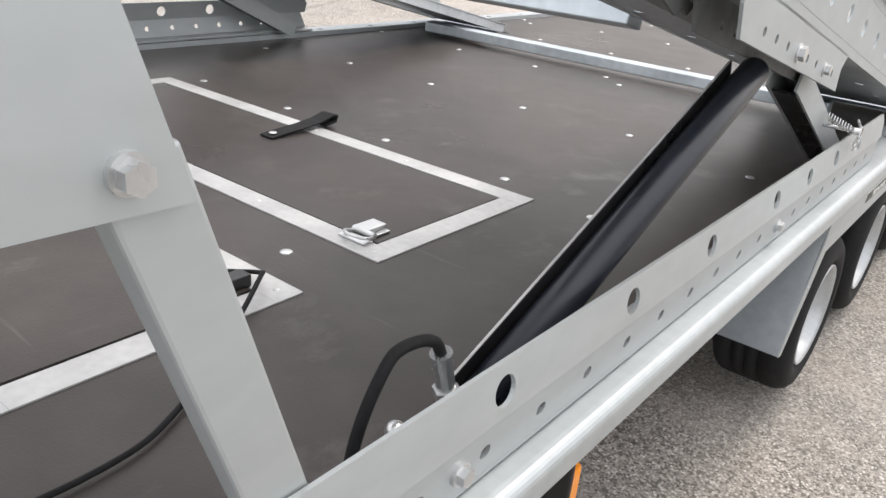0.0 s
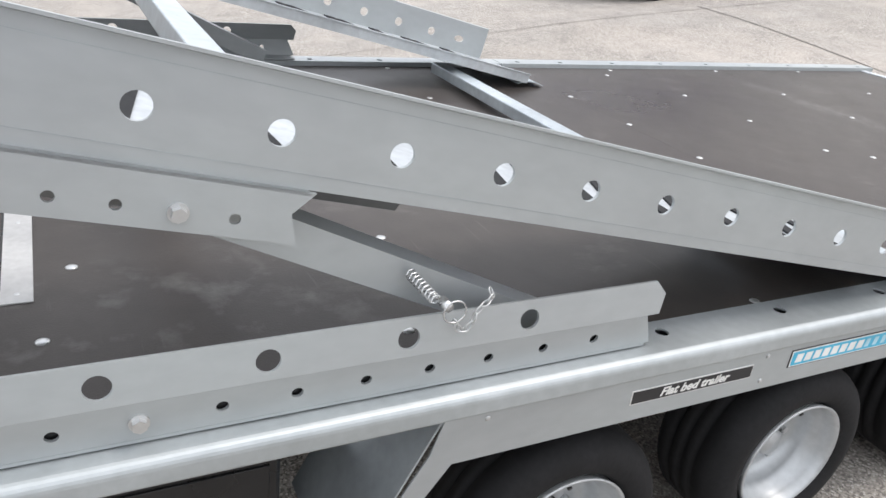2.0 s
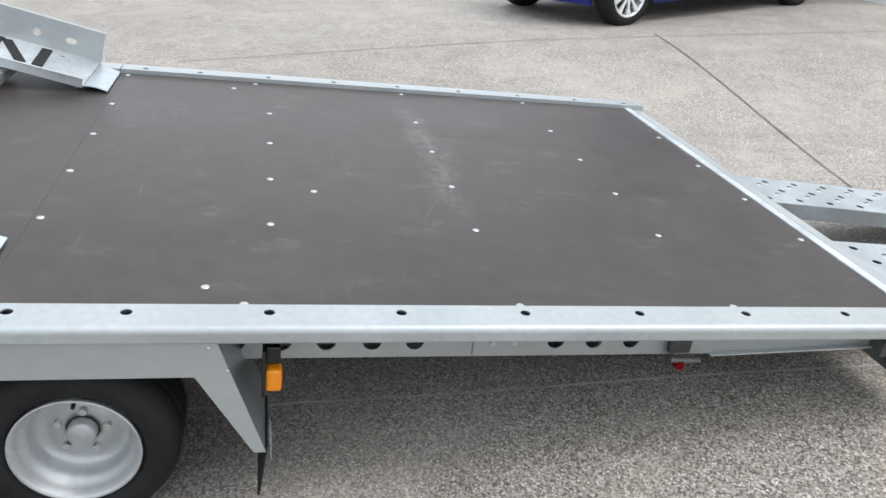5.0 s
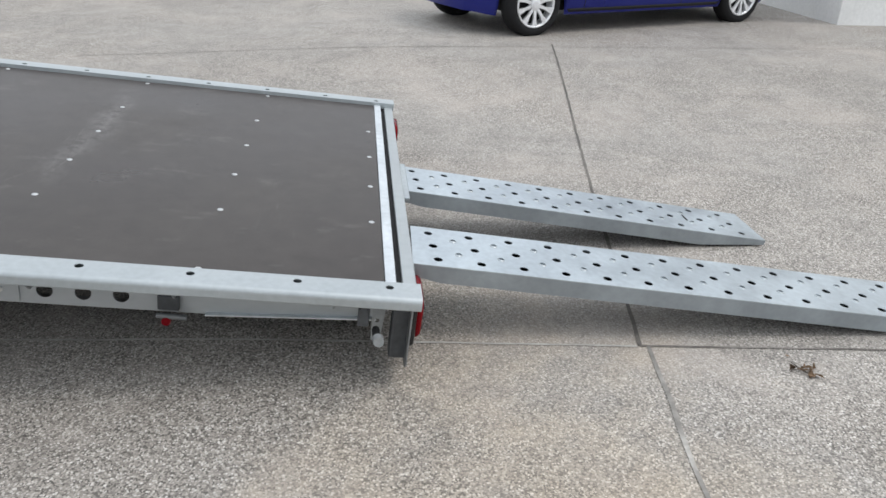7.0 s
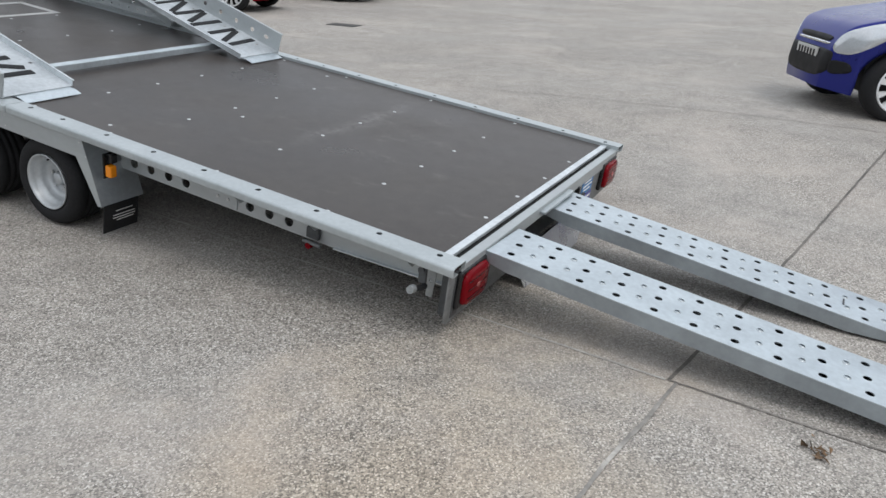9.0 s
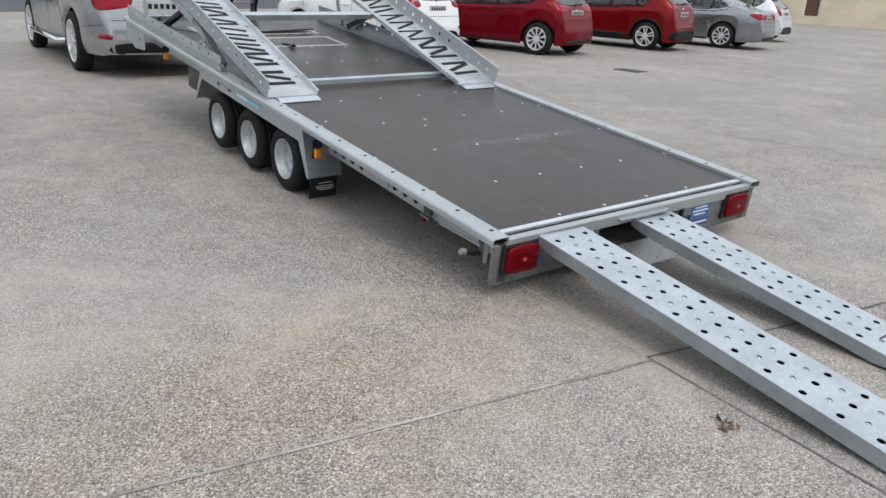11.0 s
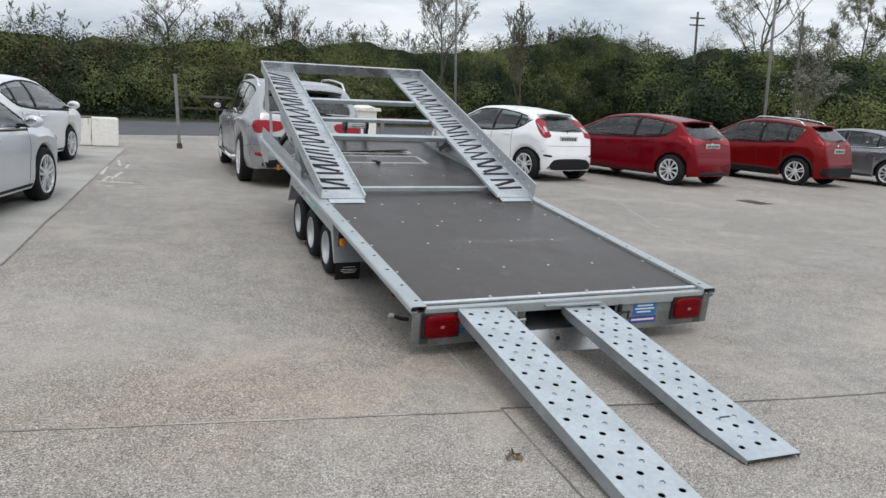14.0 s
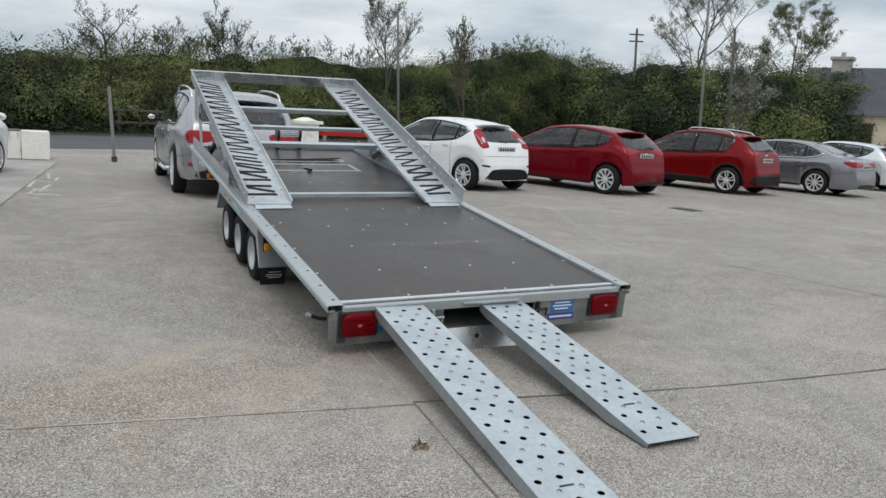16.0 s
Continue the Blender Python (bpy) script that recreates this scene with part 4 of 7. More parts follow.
def runway(mirror):
    mk = Matrix.Translation((WIDE, 0, 0)) @ Matrix.Diagonal((-1, 1, 1, 1)) if mirror else Matrix()
    bm = bmesh.new()
    swap = Matrix(((0, 0, 1, 0), (1, 0, 0, 0), (0, 1, 0, 0), (0, 0, 0, 1)))
    holes = [[(0.128 + a, 0.063 + b) for a, b in ring(0, 0, 0.0135, 16, 1.7)]] + [ring(0.263 + 0.1544 * k, 0.062, 0.0165, 18) for k in range(21)]
    plate(bm, [(0.0, 0.0), (RUN_LEN, 0.0), (RUN_LEN, 0.134), (0.0, 0.134)], holes, 0.005, Matrix.Translation((-0.018, 0, 0)) @ swap)
    prism(bm, [(-0.018, 0.129), (-0.030, 0.132), (-0.030, 0.136), (-0.013, 0.134)], 0.0, RUN_LEN)
    bmesh.ops.transform(bm, matrix=mk, verts=bm.verts)
    side = part("runway_side", bm, GALV_DULL, runways, "tall outer side plate with a row of round holes")
    bm = bmesh.new()
    for z, y0, y1 in ((0.112, 0.3, RUN_LEN - 0.2), (0.018, 0.1, 2.3)):
        box(bm, -0.0186, -0.0181, y0, y1, z, z + 0.0006)
    bmesh.ops.transform(bm, matrix=mk, verts=bm.verts)
    part("scored_line", bm, GALV, side)
    bm = bmesh.new()
    holes = [ring(0.06 + 0.29 * (k % 2), 0.14 + 0.156 * k, 0.012, 12) for k in range(22)]
    plate(bm, [(-0.013, 0.0), (0.38, 0.0), (0.38, RUN_LEN), (-0.013, RUN_LEN)], holes, 0.004, Matrix.Translation((0, 0, 0.004)))
    bmesh.ops.transform(bm, matrix=mk, verts=bm.verts)
    tread = part("runway_tread", bm, GALV_TREAD, runways, "galvanised tread plate with black zigzag grip strips")
    bm = bmesh.new()
    plate(bm, [(0.0, 0.0), (RUN_LEN, 0.0), (RUN_LEN, 0.038), (0.0, 0.038)], [], 0.004, Matrix.Translation((0.38, 0, 0.0)) @ swap)
    prism(bm, [(0.384, 0.033), (0.392, 0.035), (0.392, 0.038), (0.38, 0.038)], 0.0, RUN_LEN)
    bmesh.ops.transform(bm, matrix=mk, verts=bm.verts)
    part("runway_lip", bm, GALV_BRIGHT, runways, "low inner lip")
    # zigzag strips
    bm0 = bmesh.new()
    box(bm0, -0.14, 0.14, -0.02, 0.02, 0.0, 0.004)
    strip0 = None
    rnd = random.Random(17 + mirror)
    rows = [0.195, 0.385, 0.525] + [0.712 + 0.187 * k for k in range(16)]
    for k, (y, up) in enumerate(zip(rows, rows[1:])):
        for at, turn in ((y, -3), ((y + up) / 2 + 0.012, -24)):
            if k == 1 and turn != -3:
                continue
            slack = 0.25 if k < 4 else 1.0
            m = mk @ Matrix.Translation((0.16 + rnd.uniform(-0.012, 0.012), at + slack * rnd.uniform(-0.016, 0.016), 0.008)) @ Matrix.Rotation(radians(turn + slack * rnd.uniform(-13, 9)), 4, "Z") @ Matrix.Diagonal((rnd.uniform(0.9, 1.05), 1 if k < 4 else rnd.uniform(0.6, 0.85), 1, 1))
            if strip0 is None:
                strip0 = part("grip_strip", bm0, GRIP, tread)
                strip0.matrix_basis = m
            else:
                again(strip0, tread, m)
    # landing flap on the deck
    bm = bmesh.new()
    flat = mk @ Matrix.Rotation(-SLOPE, 4, "X")
    bow = [(-0.09 + 0.12 * k / 10, -0.0165 + 0.02 * math.sin(math.pi * (0.06 + 0.72 * k / 10))) for k in range(11)]
    outline = bow + [(y, z - 0.003) for y, z in bow[::-1]]
    prism(bm, [(y, z) for y, z in outline], 0.045, 0.365, flat @ Matrix(((0, 1, 0, 0), (1, 0, 0, 0), (0, 0, 1, 0), (0, 0, 0, 1))))
    bmesh.ops.recalc_face_normals(bm, faces=bm.faces)
    part("landing_flap", bm, RAMP_STEEL, runways, "bright folded landing flap")
    # sliding bracket and strut under the runway
    bm = bmesh.new()
    holes = [ring(v, -0.045, 0.0068, 14) for v in (1.53, 1.657, 1.721, 1.847, 1.911, 1.972)]
    plate(bm, [(1.452, -0.068), (2.058, -0.068), (2.082, -0.03), (2.075, -0.0005), (1.442, -0.0005), (1.466, -0.03)], holes, 0.005, Matrix.Translation((-0.026, 0, 0)) @ swap)
    prism(bm, [(-0.026, -0.0045), (-0.026, -0.0005), (0.03, -0.0005), (0.03, -0.0045)], 1.45, 2.06)
    bmesh.ops.transform(bm, matrix=mk, verts=bm.verts)
    br = part("strut_bracket", bm, GALV_DULL, runways, "galvanised bracket with adjusting holes")
    # Inner cheek in the darkened steel, for the shade under the runway.
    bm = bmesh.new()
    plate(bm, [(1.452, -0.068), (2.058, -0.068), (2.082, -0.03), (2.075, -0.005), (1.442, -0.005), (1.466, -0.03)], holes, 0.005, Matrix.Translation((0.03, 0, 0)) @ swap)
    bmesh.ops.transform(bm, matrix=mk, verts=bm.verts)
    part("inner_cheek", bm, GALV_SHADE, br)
    for yy, rr in ((1.593, 0.009), (1.783, 0.0115)):
        bm = bmesh.new()
        tube(bm, (-0.026, yy, -0.045), (-0.037, yy, -0.045), rr, seg=6)
        tube(bm, (-0.026, yy, -0.045), (-0.0285, yy, -0.045), rr + 0.003, seg=18)
        bmesh.ops.transform(bm, matrix=mk, verts=bm.verts)
        part("hex_bolt", bm, ZINC, br)


runway(False)
runway(True)


def run_y(y):
    """Deck distance to distance along the runway."""
    return (y - 2.487) / math.cos(SLOPE)


for y, hh, dd in ((3.91, 0.05, 0.07), (4.42, 0.04, 0.05), (5.0, 0.05, 0.06)):
    bm = bmesh.new()
    box(bm, 0.39, WIDE - 0.39, run_y(y) - dd / 2, run_y(y) + dd / 2, -0.02, -0.02 + hh, 0.004)
    part("cross_tube", bm, RAMP_STEEL, runways)
bm = bmesh.new()
box(bm, 0.2, WIDE - 0.2, 2.762, 2.822, 0.0, 0.04, 0.004, RUN.inverted())
part("cross_tube", bm, RAMP_STEEL, runways, "galvanised lower cross tube")
bm = bmesh.new()
prism(bm, [(0, 0), (0.0, 0.12), (-0.05, 0.12), (-0.05, 0.116), (-0.004, 0.116), (-0.004, 0.004), (-0.05, 0.004), (-0.05, 0.0)], 0.0, WIDE + 0.036,
      Matrix.Translation((-0.018, RUN_LEN - 0.01, 0.0)) @ Matrix.Rotation(radians(-90), 4, "Z"))
part("top_channel", bm, TUBE, runways, "galvanised channel joining the runway tops")

# struts from the deck up to the runways
for mir in (False, True):
    mk = MIRROR if mir else Matrix()
    bm = bmesh.new()
    a, b = Vector((0.045, 3.5, 0.042)), Vector((0.045, 3.97, 0.262))
    d = b - a
    m = mk @ Matrix.Translation(a) @ d.to_track_quat("Y", "Z").to_matrix().to_4x4()
    prism(bm, [(-0.028, -0.027), (-0.028, 0.027), (0.028, 0.027), (0.028, -0.027), (0.023, -0.027), (0.023, 0.022), (-0.023, 0.022), (-0.023, -0.027)], -0.06, d.length + 0.03, m)
    strut = part("strut", bm, GALV_DULL, trailer, "galvanised support strut, its shaded inside drawn as a black sheet")
    # Black sheet added in the open strut, in place of its inner shadow.
    bm = bmesh.new()
    box(bm, -0.0225, 0.0225, 0.0, d.length, -0.0255, -0.0215, 0.0, m)
    part("strut_shade", bm, BLACK, strut)
    bm = bmesh.new()
    a, b = Vector((0.02, 4.93, 0.029)), Vector((0.02, 4.268, 0.313))
    d = (b - a)
    m = mk @ Matrix.Translation(a) @ d.to_track_quat("Y", "Z").to_matrix().to_4x4()
    box(bm, -0.028, -0.024, 0, d.length - 0.03, -0.03, 0.026, 0.001, m)
    guard = part("ram_guard", bm, BLACK, trailer, "black steel ram guard")
    bm = bmesh.new()
    box(bm, -0.0275, -0.0245, 0, d.length - 0.03, 0.0265, 0.0275, 0.0, m)
    part("pale_edge", bm, ALU, guard, "thin pale line along the edge of the guard")
    bm = bmesh.new()
    lathe(bm, [(-0.006, 0.001), (-0.006, 0.014), (0.0, 0.0205), (0.006, 0.0225), (d.length, 0.0225), (d.length, 0.001)], 40)
    bmesh.ops.transform(bm, matrix=mk @ Matrix.Translation(b) @ (-d).to_track_quat("X", "Z").to_matrix().to_4x4(), verts=bm.verts)
    part("hydraulic_ram", bm, RAM_PAINT, trailer, "glossy blue-black hydraulic ram", smooth=True)
    # front legs
    bm = bmesh.new()
    a, b = Vector((-0.01, 5.167, 0.008)), Vector((-0.01, 5.287, 0.375))
    d = (b - a)
    m = mk @ Matrix.Translation(a) @ d.to_track_quat("Y", "X").to_matrix().to_4x4()
    box(bm, -0.012, 0.012, 0, d.length, -0.0235, 0.0235, 0.003, mk @ Matrix.Translation(a) @ Matrix.Rotation(math.atan2(b.z - a.z, b.y - a.y), 4, "X"))
    part("front_leg", bm, GALV_DULL, trailer, "galvanised front leg")
    bm = bmesh.new()
    plate(bm, [(5.263, 0.352), (5.62, 0.358), (5.62, 0.75), (5.39, 0.742)], [], 0.005, mk @ Matrix.Translation((-0.03, 0, 0)) @ Matrix(((0, 0, 1, 0), (1, 0, 0, 0), (0, 1, 0, 0), (0, 0, 0, 1))))
    part("leg_bracket", bm, GALV_DULL, trailer, "galvanised bracket plate with a hex bolt")
    bm = bmesh.new()
    tube(bm, mk @ Vector((-0.03, 5.298, 0.374)), mk @ Vector((-0.034, 5.298, 0.374)), 0.0105, seg=24)
    tube(bm, mk @ Vector((-0.034, 5.298, 0.374)), mk @ Vector((-0.043, 5.298, 0.374)), 0.0085, seg=6)
    part("hex_bolt", bm, ZINC, trailer, "zinc-plated hex bolt with a washer")


# ---------------------------------------------------------------- fittings on the trailer
def lettering(text, height, mat, parent, m, shear=0.0, bold=0.0, name="lettering"):
    cu = bpy.data.curves.new(name, "FONT")
    cu.body, cu.size, cu.shear, cu.extrude, cu.offset = text, height, shear, 0.0004, bold
    cu.align_x, cu.align_y = "CENTER", "CENTER"
    tmp = bpy.data.objects.new("tmp", cu)
    scene.collection.objects.link(tmp)
    me = bpy.data.meshes.new_from_object(tmp.evaluated_get(bpy.context.evaluated_depsgraph_get()))
    bpy.data.objects.remove(tmp)
    me.materials.clear()
    me.materials.append(mat)
    ob = new(name, me)
    ob.parent = parent
    ob.matrix_basis = m
    return ob


FACE_NEAR = Matrix(((0, 0, -1, 0), (-1, 0, 0, 0), (0, 1, 0, 0), (0, 0, 0, 1)))   # reads from the nearside


def panel_sticker(y0, y1, z0, z1, mat, rim, label):
    bm = bmesh.new()
    box(bm, -0.0532, -0.0521, y0, y1, z0, z1)
    st = part("sticker", bm, rim, trailer, label)
    bm = bmesh.new()
    box(bm, -0.0540, -0.0533, y0 + 0.002, y1 - 0.002, z0 + 0.002, z1 - 0.002)
    part("sticker_field", bm, mat, st)
    return st


st = panel_sticker(3.052, 3.337, -0.1005, -0.072, BLACK_STICKER, WHITE_PAINT, "black sticker with white italic words")
lettering("Flat bed trailer", 0.024, WHITE_PAINT, st, Matrix.Translation((-0.0543, 3.194, -0.0865)) @ FACE_NEAR @ Matrix.Diagonal((1.12, 1, 1, 1)), 0.3, 0.0006)
st = panel_sticker(2.522, 2.954, -0.099, -0.06, WHITE_PAINT, BLACK_STICKER, "cyan maker's sticker with a white border and pale strokes")
bm = bmesh.new()
box(bm, -0.0545, -0.0541, 2.5265, 2.9495, -0.0945, -0.0645)
part("sticker_panel", bm, CYAN_STICKER, st)
PALE_CYAN = material("pale_cyan", (0.42, 0.68, 0.78), 0.4)
for k in range(16):
    bm = bmesh.new()
    y1 = 2.94 - k * 0.0254
    wide, lean_by = (0.0185, 0.003) if k < 8 else (0.013, 0.003)
    vs = [bm.verts.new((-0.0549, y, z)) for y, z in ((y1, -0.089), (y1 - wide, -0.089), (y1 - wide - lean_by, -0.07), (y1 - lean_by, -0.07))]
    bm.faces.new(vs)
    g = bmesh.ops.extrude_face_region(bm, geom=bm.faces[:])
    bmesh.ops.translate(bm, vec=(0.0003, 0, 0), verts=[v for v in g["geom"] if isinstance(v, bmesh.types.BMVert)])
    part("sticker_stroke", bm, WHITE_PAINT if k < 8 else PALE_CYAN, st)

# hydraulic hose and its fitting behind the lashing angle
bm = bmesh.new()
pipe(bm, curve_points([(0.05, 4.942, 0.09), (0.05, 4.954, 0.11), (0.05, 4.977, 0.121), (0.05, 5.005, 0.124), (0.051, 5.021, 0.115), (0.053, 5.043, 0.078), (0.056, 5.056, 0.034), (0.06, 5.06, -0.019)], 8), 0.0062, 12)
hose = part("hydraulic_hose", bm, RUBBER, trailer, "black hydraulic hose with a plated fitting", smooth=True)
bm = bmesh.new()
tube(bm, (0.05, 4.927, 0.038), (0.05, 4.943, 0.092), 0.0105, seg=18)
tube(bm, (0.05, 4.925, 0.032), (0.05, 4.93, 0.048), 0.0145, seg=6)
tube(bm, (0.05, 4.939, 0.078), (0.05, 4.9435, 0.094), 0.012, seg=18)
part("hose_fitting", bm, ZINC, hose, "zinc-plated hose fitting")
bm = bmesh.new()
tube(bm, (0.05, 4.911, -0.018), (0.05, 4.926, 0.034), 0.01, seg=12)
part("hose_stub", bm, ZINC, hose)
bm = bmesh.new()
bmesh.ops.create_uvsphere(bm, u_segments=14, v_segments=8, radius=0.0095)
bmesh.ops.translate(bm, vec=(0.012, 5.05, 0.078), verts=bm.verts)
tube(bm, (0.012, 5.05, 0.008), (0.012, 5.05, 0.078), 0.009)
part("grease_cap", bm, ZINC, trailer, "plated cap screw", smooth=True)

# thin black cable over the deck
bm = bmesh.new()
pipe(bm, curve_points([(0.5, 4.865, -0.008), (0.455, 4.845, 0.0), (0.435, 4.86, 0.004), (0.36, 4.965, -0.008), (0.27, 5.1, -0.011), (0.24, 5.2, -0.011), (0.25, 5.4, -0.011)], 8), 0.0035, 8)
part("cable", bm, RUBBER, trailer, "thin black cable", smooth=True)
bm = bmesh.new()
box(bm, 0.452, 0.478, 4.86, 4.905, -0.0165, 0.004, 0.003)
part("latch_block", bm, BLACK, trailer)

# rubber strap across the hatch strip
bm = bmesh.new()
pts = [(-0.11, 0.0), (-0.06, 0.004), (0.0, 0.008), (0.05, 0.014), (0.085, 0.024), (0.1, 0.022), (0.095, 0.008), (0.06, 0.002)]
rows = []
for y, z in pts:
    rows.append([bm.verts.new(p) for p in ((-0.021, y, z), (0.021, y, z), (0.021, y, z + 0.004), (-0.021, y, z + 0.004))])
for p, q in zip(rows, rows[1:]):
    for k in range(4):
        bm.faces.new((p[k], p[(k + 1) % 4], q[(k + 1) % 4], q[k]))
bm.faces.new(rows[0])
bm.faces.new(rows[-1])
strap = part("rubber_strap", bm, RUBBER, trailer, "black rubber pull strap with a rivet")
strap.matrix_basis = Matrix.Translation((1.02, 4.27, -0.0155)) @ Matrix.Rotation(radians(182), 4, "Z")
o = again(first_bolt, strap, Matrix.Translation((0, -0.09, 0.008)) @ Matrix.Diagonal((0.9, 0.9, 0.9, 1)), "rivet")

# hasp on the hatch corner
for lx, ly in ((0.478, 4.62),):
    bm = bmesh.new()
    box(bm, lx - 0.018, lx + 0.03, ly - 0.055, ly - 0.02, -0.0155, -0.012, 0.001)
    box(bm, lx - 0.03, lx + 0.03, ly + 0.0, ly + 0.022, -0.0152, -0.012, 0.001)
    tube(bm, (lx - 0.024, ly - 0.01, -0.009), (lx + 0.024, ly - 0.01, -0.009), 0.006, seg=12)
    pipe(bm, curve_points([(lx - 0.024, ly - 0.005, -0.011), (lx - 0.026, ly + 0.018, -0.004), (lx, ly + 0.026, -0.003), (lx + 0.022, ly + 0.014, -0.006), (lx + 0.02, ly - 0.005, -0.011)], 5), 0.003, 8)
    box(bm, lx - 0.006, lx + 0.026, ly - 0.058, ly - 0.012, -0.012, -0.004, 0.002)
    part("hatch_hasp", bm, ZINC, trailer, "zinc-plated over-centre latch")

# spring pin with ring and chain on the lashing angle
bm = bmesh.new()
tube(bm, (-0.052, 3.712, 0.146), (-0.03, 3.712, 0.146), 0.0075, seg=12)
tube(bm, (-0.03, 3.712, 0.146), (0.03, 3.735, 0.15), 0.004, seg=10)
pin = part("spring_pin", bm, ZINC, trailer, "plated spring pin with ring and chain", smooth=True)
bm = bmesh.new()
pipe(bm, [(-0.036 + 0.045 * t / 60 , 3.724 + 0.022 * t / 60 + 0.0075 * math.cos(t * 0.9), 0.15 + 0.022 * t / 60 + 0.0075 * math.sin(t * 0.9)) for t in range(61)], 0.0016, 6)
part("spring", bm, ZINC, pin)
bm = bmesh.new()
pipe(bm, [(-0.052, 3.702 + 0.017 * math.cos(a), 0.138 + 0.017 * math.sin(a)) for a in [2 * math.pi * k / 24 for k in range(25)]], 0.0014, 6)
part("ring", bm, ZINC, pin)
chain = curve_points([(-0.05, 3.7, 0.124), (-0.046, 3.692, 0.108), (-0.045, 3.68, 0.1), (-0.045, 3.668, 0.112), (-0.044, 3.662, 0.13), (-0.04, 3.645, 0.138), (-0.036, 3.635, 0.145), (-0.03, 3.64, 0.158)], 4)
link0 = None
marks = chain[::3]
for k, (a, b) in enumerate(zip(marks, marks[1:])):
    d = b - a
    m = Matrix.Translation((a + b) / 2) @ d.to_track_quat("X", "Z").to_matrix().to_4x4() @ Matrix.Rotation(radians(90 * (k % 2)), 4, "X")
    if link0 is None:
        bm = bmesh.new()
        pipe(bm, [(0.0085 * math.cos(t) , 0.0042 * math.sin(t), 0) for t in [2 * math.pi * i / 16 for i in range(17)]], 0.0013, 6)
        link0 = part("chain_link", bm, ZINC, pin, smooth=True)
        link0.matrix_basis = m
    else:
        again(link0, pin, m)

# drag scratches on the rear deck
SCRATCH = material("pale_scratch", (0.15, 0.142, 0.133), 0.6, 0.0, 0.25, 30.0, 120.0, second=(0.085, 0.08, 0.075), spread=(0.35, 0.55))
for k, (x0, y0, x1, y1, w) in enumerate(((0.72, 1.19, 0.98, 1.16, 0.006), (0.95, 1.15, 1.28, 1.19, 0.004), (1.2, 1.18, 1.56, 1.15, 0.005), (0.93, 1.1, 1.02, 1.2, 0.007), (0.98, 1.25, 1.1, 1.05, 0.003), (1.45, 1.24, 1.56, 1.19, 0.006), (1.0, 1.21, 1.3, 1.24, 0.003), (0.55, 1.32, 0.8, 1.2, 0.003))):
    bm = bmesh.new()
    line = curve_points([(x0, y0, 0), ((x0 + x1) / 2, (y0 + y1) / 2 + 0.012 * math.sin(k * 2.1), 0), (x1, y1, 0)], 8)
    rows = []
    for i, p in enumerate(line):
        ww = w * (0.25 + 0.75 * math.sin(math.pi * (i + 0.3) / (len(line) + 0.3))) * (0.7 + 0.5 * noise.noise(Vector((i * 0.7, k, 0))))
        rows.append([bm.verts.new((p.x, p.y - ww / 2, -0.0176)), bm.verts.new((p.x, p.y + ww / 2, -0.0176))])
    for p, q in zip(rows, rows[1:]):
        bm.faces.new((p[0], p[1], q[1], q[0]))
    part("scratch", bm, SCRATCH, trailer)

# winch on the headboard and side plates at the front
bm = bmesh.new()
tube(bm, (1.0, 5.66, 0.2), (1.26, 5.66, 0.2), 0.05, seg=24)
winch = part("winch", bm, CHROME_BAR, trailer, "bright cable winch on a black mount", smooth=False)
for x in (0.98, 1.26):
    bm = bmesh.new()
    tube(bm, (x, 5.66, 0.2), (x + 0.03, 5.66, 0.2), 0.085, seg=24)
    box(bm, x, x + 0.03, 5.6, 5.72, 0.0, 0.2, 0.004)
    part("winch_flange", bm, BLACK, winch)
for k in range(4):
    bm = bmesh.new()
    tube(bm, (1.0, 5.61 , 0.17 + k * 0.022), (1.26, 5.61, 0.17 + k * 0.022), 0.007, seg=8)
    part("cable_turn", bm, CHROME_BAR, winch)
for x in (-0.045, WIDE + 0.04):
    bm = bmesh.new()
    plate(bm, [(5.2, -0.042), (FRONT - 0.01, -0.042), (FRONT - 0.01, -0.2), (5.5, -0.26), (5.2, -0.22)], [ring(5.35, -0.14, 0.02)], 0.005, Matrix.Translation((x, 0, 0)) @ Matrix(((0, 0, 1, 0), (1, 0, 0, 0), (0, 1, 0, 0), (0, 0, 0, 1))))
    part("front_side_plate", bm, GALV_DULL, trailer)

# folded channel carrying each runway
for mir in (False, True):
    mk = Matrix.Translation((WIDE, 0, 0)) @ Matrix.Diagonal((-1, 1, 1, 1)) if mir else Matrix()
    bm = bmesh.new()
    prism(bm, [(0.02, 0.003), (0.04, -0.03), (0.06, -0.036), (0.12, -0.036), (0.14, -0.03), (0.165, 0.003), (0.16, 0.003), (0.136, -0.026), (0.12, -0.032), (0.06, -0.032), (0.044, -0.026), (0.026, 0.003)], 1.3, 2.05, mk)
    # Channel and its end are coloured dark for the shade beneath the runway.
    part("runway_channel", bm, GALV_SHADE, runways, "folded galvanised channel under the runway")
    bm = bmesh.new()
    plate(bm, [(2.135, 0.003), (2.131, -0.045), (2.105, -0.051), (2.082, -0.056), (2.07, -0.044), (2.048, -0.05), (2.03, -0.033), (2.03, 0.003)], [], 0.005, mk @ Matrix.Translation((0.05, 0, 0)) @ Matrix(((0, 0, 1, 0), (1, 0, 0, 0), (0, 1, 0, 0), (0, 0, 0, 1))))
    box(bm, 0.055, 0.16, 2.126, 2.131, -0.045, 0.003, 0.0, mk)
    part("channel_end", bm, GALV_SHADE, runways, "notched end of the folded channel")


